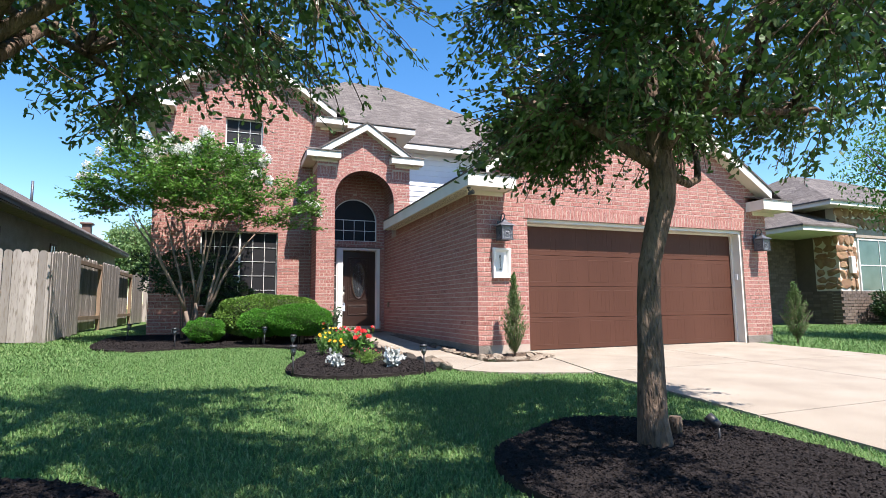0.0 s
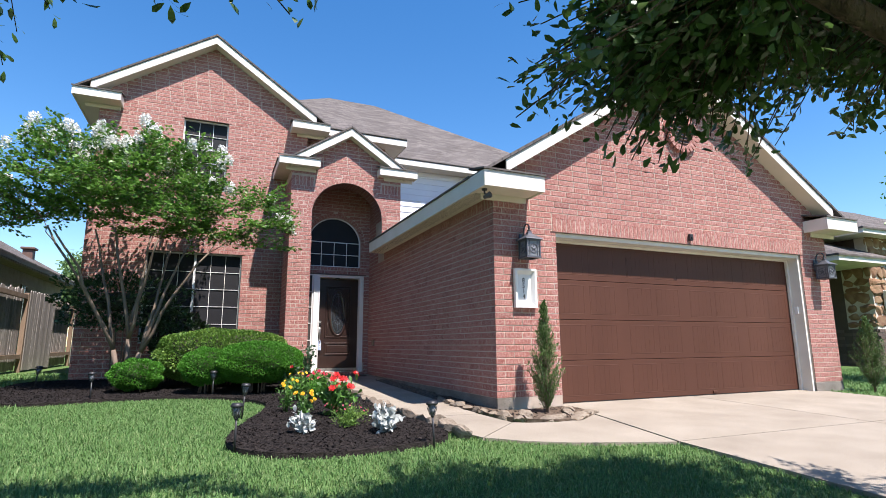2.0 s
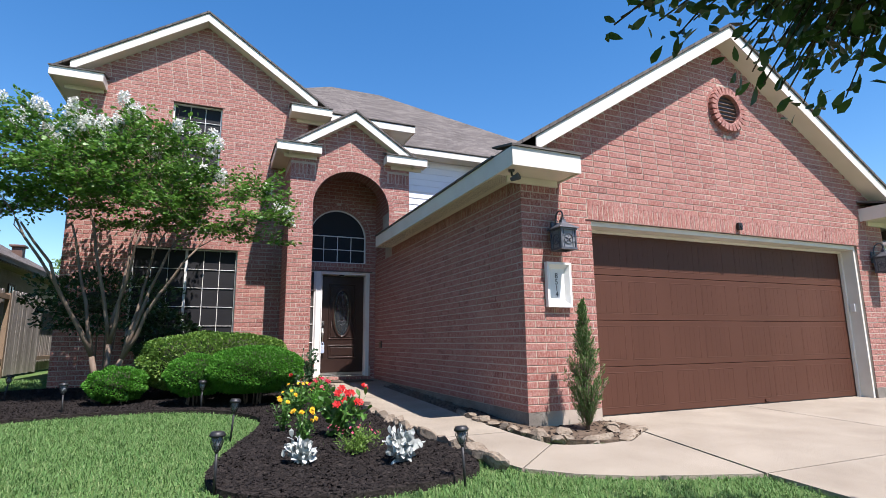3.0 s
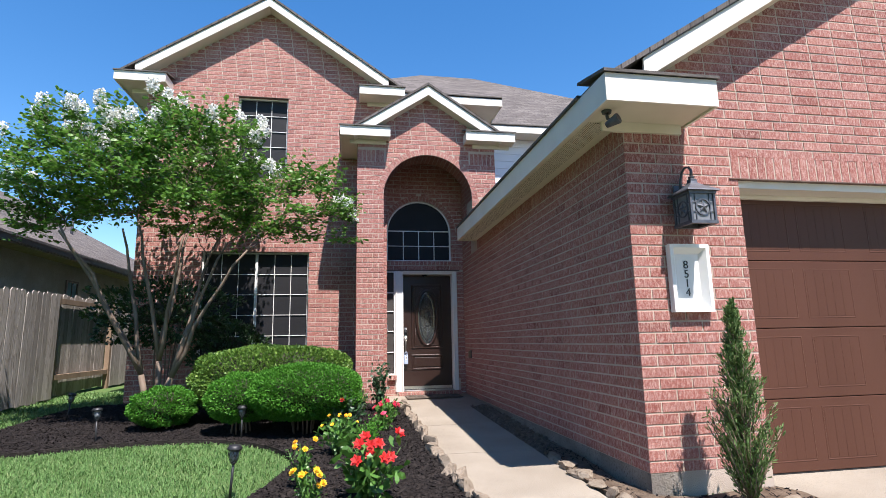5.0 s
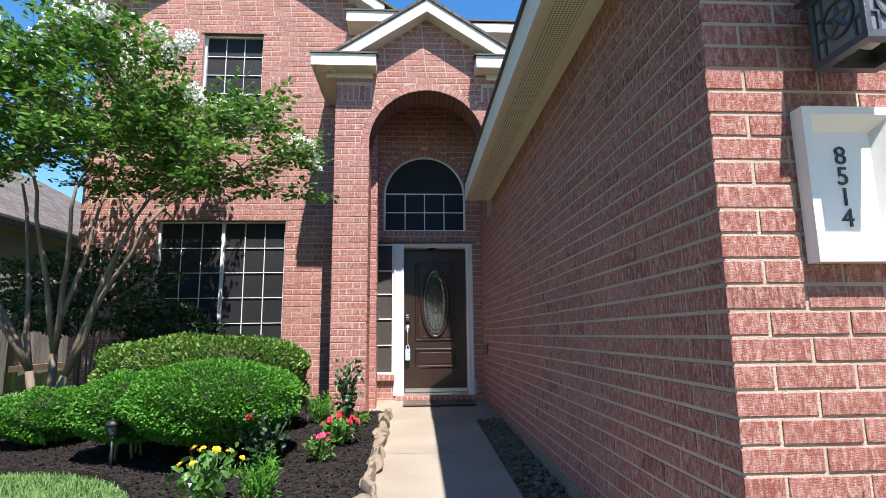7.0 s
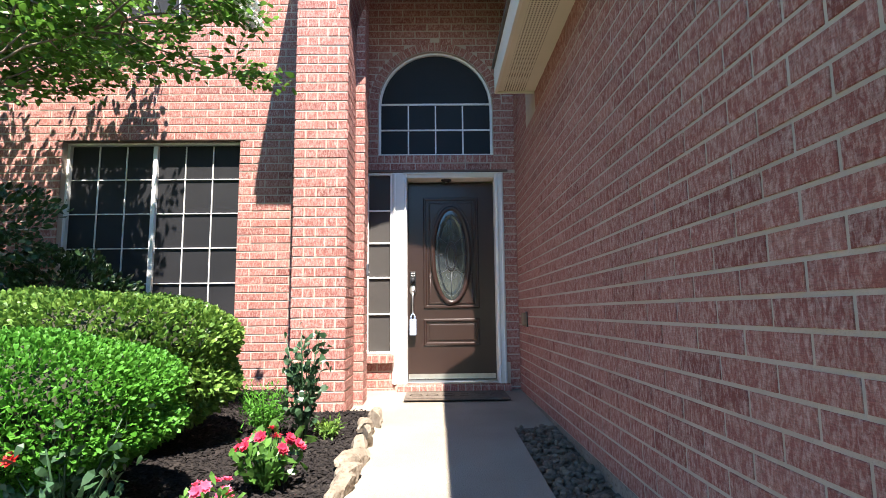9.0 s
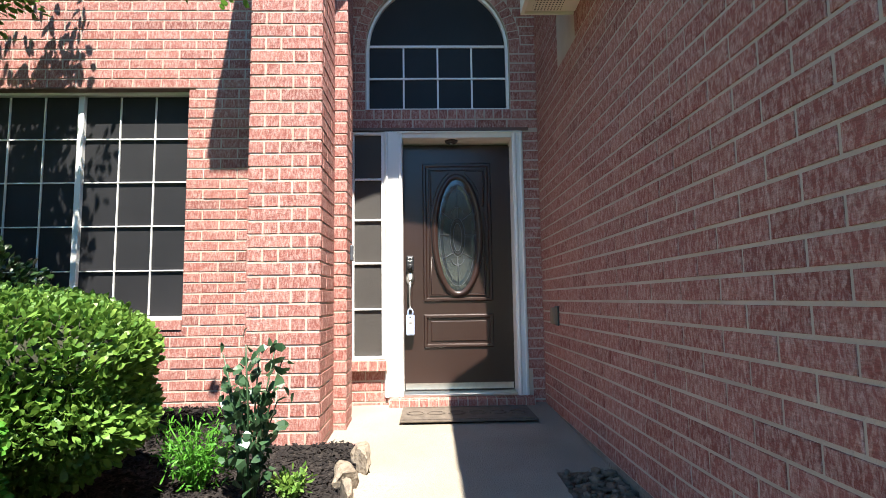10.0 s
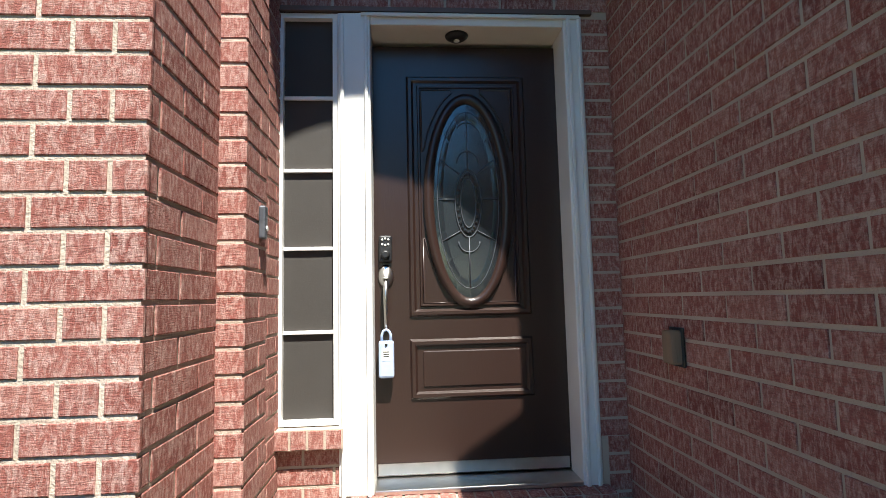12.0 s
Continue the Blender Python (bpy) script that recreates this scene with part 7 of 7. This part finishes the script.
small_window(nr, pose(19.75, NY - 0.01, 1.15, 0, 0, 0), 2.2, 1.75)
part("lintel", box(18.55, 20.95, NY - 0.06, NY - 0.002, 2.92, 3.2, 0.01), TANBRICK, nr)
part("sconce", box(NX + 0.36, NX + 0.56, NY - 0.16, NY - 0.05, 1.75, 2.3, 0.02), WHITE, nr, "pale lantern on the stone pier")
part("fascia", box(15.26, 17.6, 10.36, 10.4, 2.95, 3.12), TRIM, nr)
part("fascia", box(15.22, 15.26, 10.36, 12.6, 2.95, 3.12), TRIM, nr)
part("soffit", box(15.26, NX, 10.4, 12.4, 2.97, 3.0), SOFFIT, nr)
part("porch_roof", uv_slopes([
    ([(15.18, 10.32, 3.13), (17.64, 10.32, 3.13), (17.64, 12.4, 4.05), (17.26, 12.4, 4.05)], (1, 0, 0)),
    ([(15.18, 10.32, 3.13), (15.18, 14.4, 3.13), (17.26, 14.4, 4.05), (17.26, 12.4, 4.05)], (0, 1, 0))]), SHINGLE, nr)
part("fascia", box(16.80, 27.4, 10.52, 10.56, 3.84, 4.0), TRIM, nr)
part("fascia", box(16.76, 16.80, 10.52, 18.0, 3.84, 4.0), TRIM, nr)
part("soffit", box(16.80, 27.4, 10.56, 18.0, 3.86, 3.89), SOFFIT, nr)
part("roof", uv_slopes([
    ([(16.72, 10.48, 4.01), (27.4, 10.48, 4.01), (23.6, 14.3, 5.92), (20.54, 14.3, 5.92)], (1, 0, 0)),
    ([(16.72, 10.48, 4.01), (16.72, 18.1, 4.01), (20.54, 14.3, 5.92)], (0, 1, 0)),
    ([(16.72, 18.1, 4.01), (27.4, 18.1, 4.01), (23.6, 14.3, 5.92), (20.54, 14.3, 5.92)], (1, 0, 0)),
    ([(27.4, 10.48, 4.01), (27.4, 18.1, 4.01), (23.6, 14.3, 5.92)], (0, 1, 0))]), SHINGLE, nr)
part("rear_roof", uv_slopes([
    ([(13.0, 14.4, 3.9), (27.0, 14.4, 3.9), (24.0, 18.4, 6.5), (16.0, 18.4, 6.5)], (1, 0, 0)),
    ([(13.0, 14.4, 3.9), (13.0, 22.4, 3.9), (16.0, 18.4, 6.5)], (0, 1, 0))]), SHINGLE, nr)
shrub((19.3, 10.2), 1.0, 0.55, 0.5, DARKLEAF, 0.09, 3000, 46, "dark rounded shrub before the neighbouring window", 2.4, 0.15, 0.1)


def far_tree(name, x, y, trunk_h, c, r, n, leaf, material, seed, label):
    rng, rr = np.random.default_rng(seed), random.Random(seed)
    o = thing(name, (x, y, gz(x, y)), 0, label, "tree")
    part("trunk", tube([(0, 0, -0.1), (0.05, 0, trunk_h * 0.5), (0, 0.05, trunk_h)], [0.16, 0.13, 0.09], 10, None, 0.1), BARK, o)
    bm = bmesh.new()
    tips = in_crown(rng, n, c, r, 0.7, 0.3)
    for t in tips[:60]:
        tube(bough(rr, (0, 0, trunk_h * 0.9), t, 0.1, 4), [0.05, 0.04, 0.03, 0.02, 0.008], 5, bm)
    part("boughs", bm, BARK, o)
    pos = np.repeat(tips, 22, 0) + rng.normal(0, 0.2, (n * 22, 3))
    v, f = leaf_cloud(pos, rng.normal(0, 1, pos.shape) + np.array([0, 0, -0.8]), leaf, rng, 0.4, 0.2, 0.3, -0.1)
    raw("crown", v, f, material, o, kind="stuff")


far_tree("willow_tree", -5.3, 36, 2.5, (0, 0, 3.6), (3.0, 2.5, 2.6), 900, 0.22, PALELEAF, 101, "pale green willow tree beyond the fence")
far_tree("shade_tree", 13.6, 6.2, 2.2, (0.3, 0, 3.9), (1.9, 1.9, 1.9), 700, 0.09, MYRTLE, 102, "leafy green tree before the neighbouring house")


# ---------- grass ----------
def blades(lo, hi, count, seed, height, wid, name, label):
    rng = np.random.default_rng(seed)
    p = rng.uniform(lo, hi, (count, 2))
    keep = np.ones(len(p), bool)
    for poly in (BED, RING_R, RING_L, CORNER_BED, bend + [(4.44, 7.12), (4.1, 6.86), (3.72, 6.83), (3.42, 7.03), (3.24, 7.5), (3.2, 7.6), (2.31, 7.6)], drive_left + [(10.6, -7.5), (9.75, 3.2), (9.6, 7.9), (4.45, 7.9), (4.45, 7.1)]):
        keep &= ~inside(p, poly)
    keep &= ~((p[:, 0] > 2.2) & (p[:, 0] < 3.5) & (p[:, 1] > 7) & (p[:, 1] < 14))
    keep &= ~((p[:, 0] > -2.0) & (p[:, 0] < 10.13) & (p[:, 1] > 13.3))
    keep &= ~((p[:, 0] > 3.5) & (p[:, 0] < 10.13) & (p[:, 1] > 7.7))
    p = p[keep]
    n = len(p)
    a, L = rng.uniform(0, 2 * np.pi, n), rng.uniform(0.6, 1.3, n) * height
    lean = rng.uniform(0.35, 1.3, n)
    z = 0.03 * (np.clip(p[:, 1], -9, 16) - 6.4) - 0.03
    b = np.stack([p[:, 0], p[:, 1], z], 1)
    d = np.stack([np.cos(a) * np.sin(lean), np.sin(a) * np.sin(lean), np.cos(lean)], 1)
    s = np.stack([-np.sin(a), np.cos(a), 0 * a], 1) * (wid * rng.uniform(0.7, 1.3, n))[:, None]
    m = b + d * (L * 0.55)[:, None] + np.array([0, 0, 0.008])
    t = b + d * L[:, None] - np.array([0, 0, 1]) * (L * 0.16)[:, None]
    v = np.stack([b - s, b + s, m + s * 0.8, m - s * 0.8, t], 1).reshape(-1, 3)
    k = np.arange(n)[:, None] * 5
    f = np.concatenate([k + np.array([[0, 1, 2]]), k + np.array([[0, 2, 3]]), k + np.array([[3, 2, 4]])], 1).reshape(-1, 3)
    return raw(name, v, f, GRASS, None, label, "stuff", "grass")


blades((-4.2, 2.0), (4.5, 10.6), 300000, 111, 0.043, 0.0031, "grass", "short green lawn with paler dry tips")
blades((-8.0, 8.0), (-1.8, 15.5), 60000, 112, 0.075, 0.0055, "grass", "short green lawn beside the fence")
blades((9.6, 3.0), (20.0, 11.0), 70000, 113, 0.08, 0.008, "grass", "short green lawn of the neighbouring yard")
blades((-4.5, -3.0), (4.0, 2.0), 35000, 114, 0.075, 0.006, "grass", "short green lawn near the street")
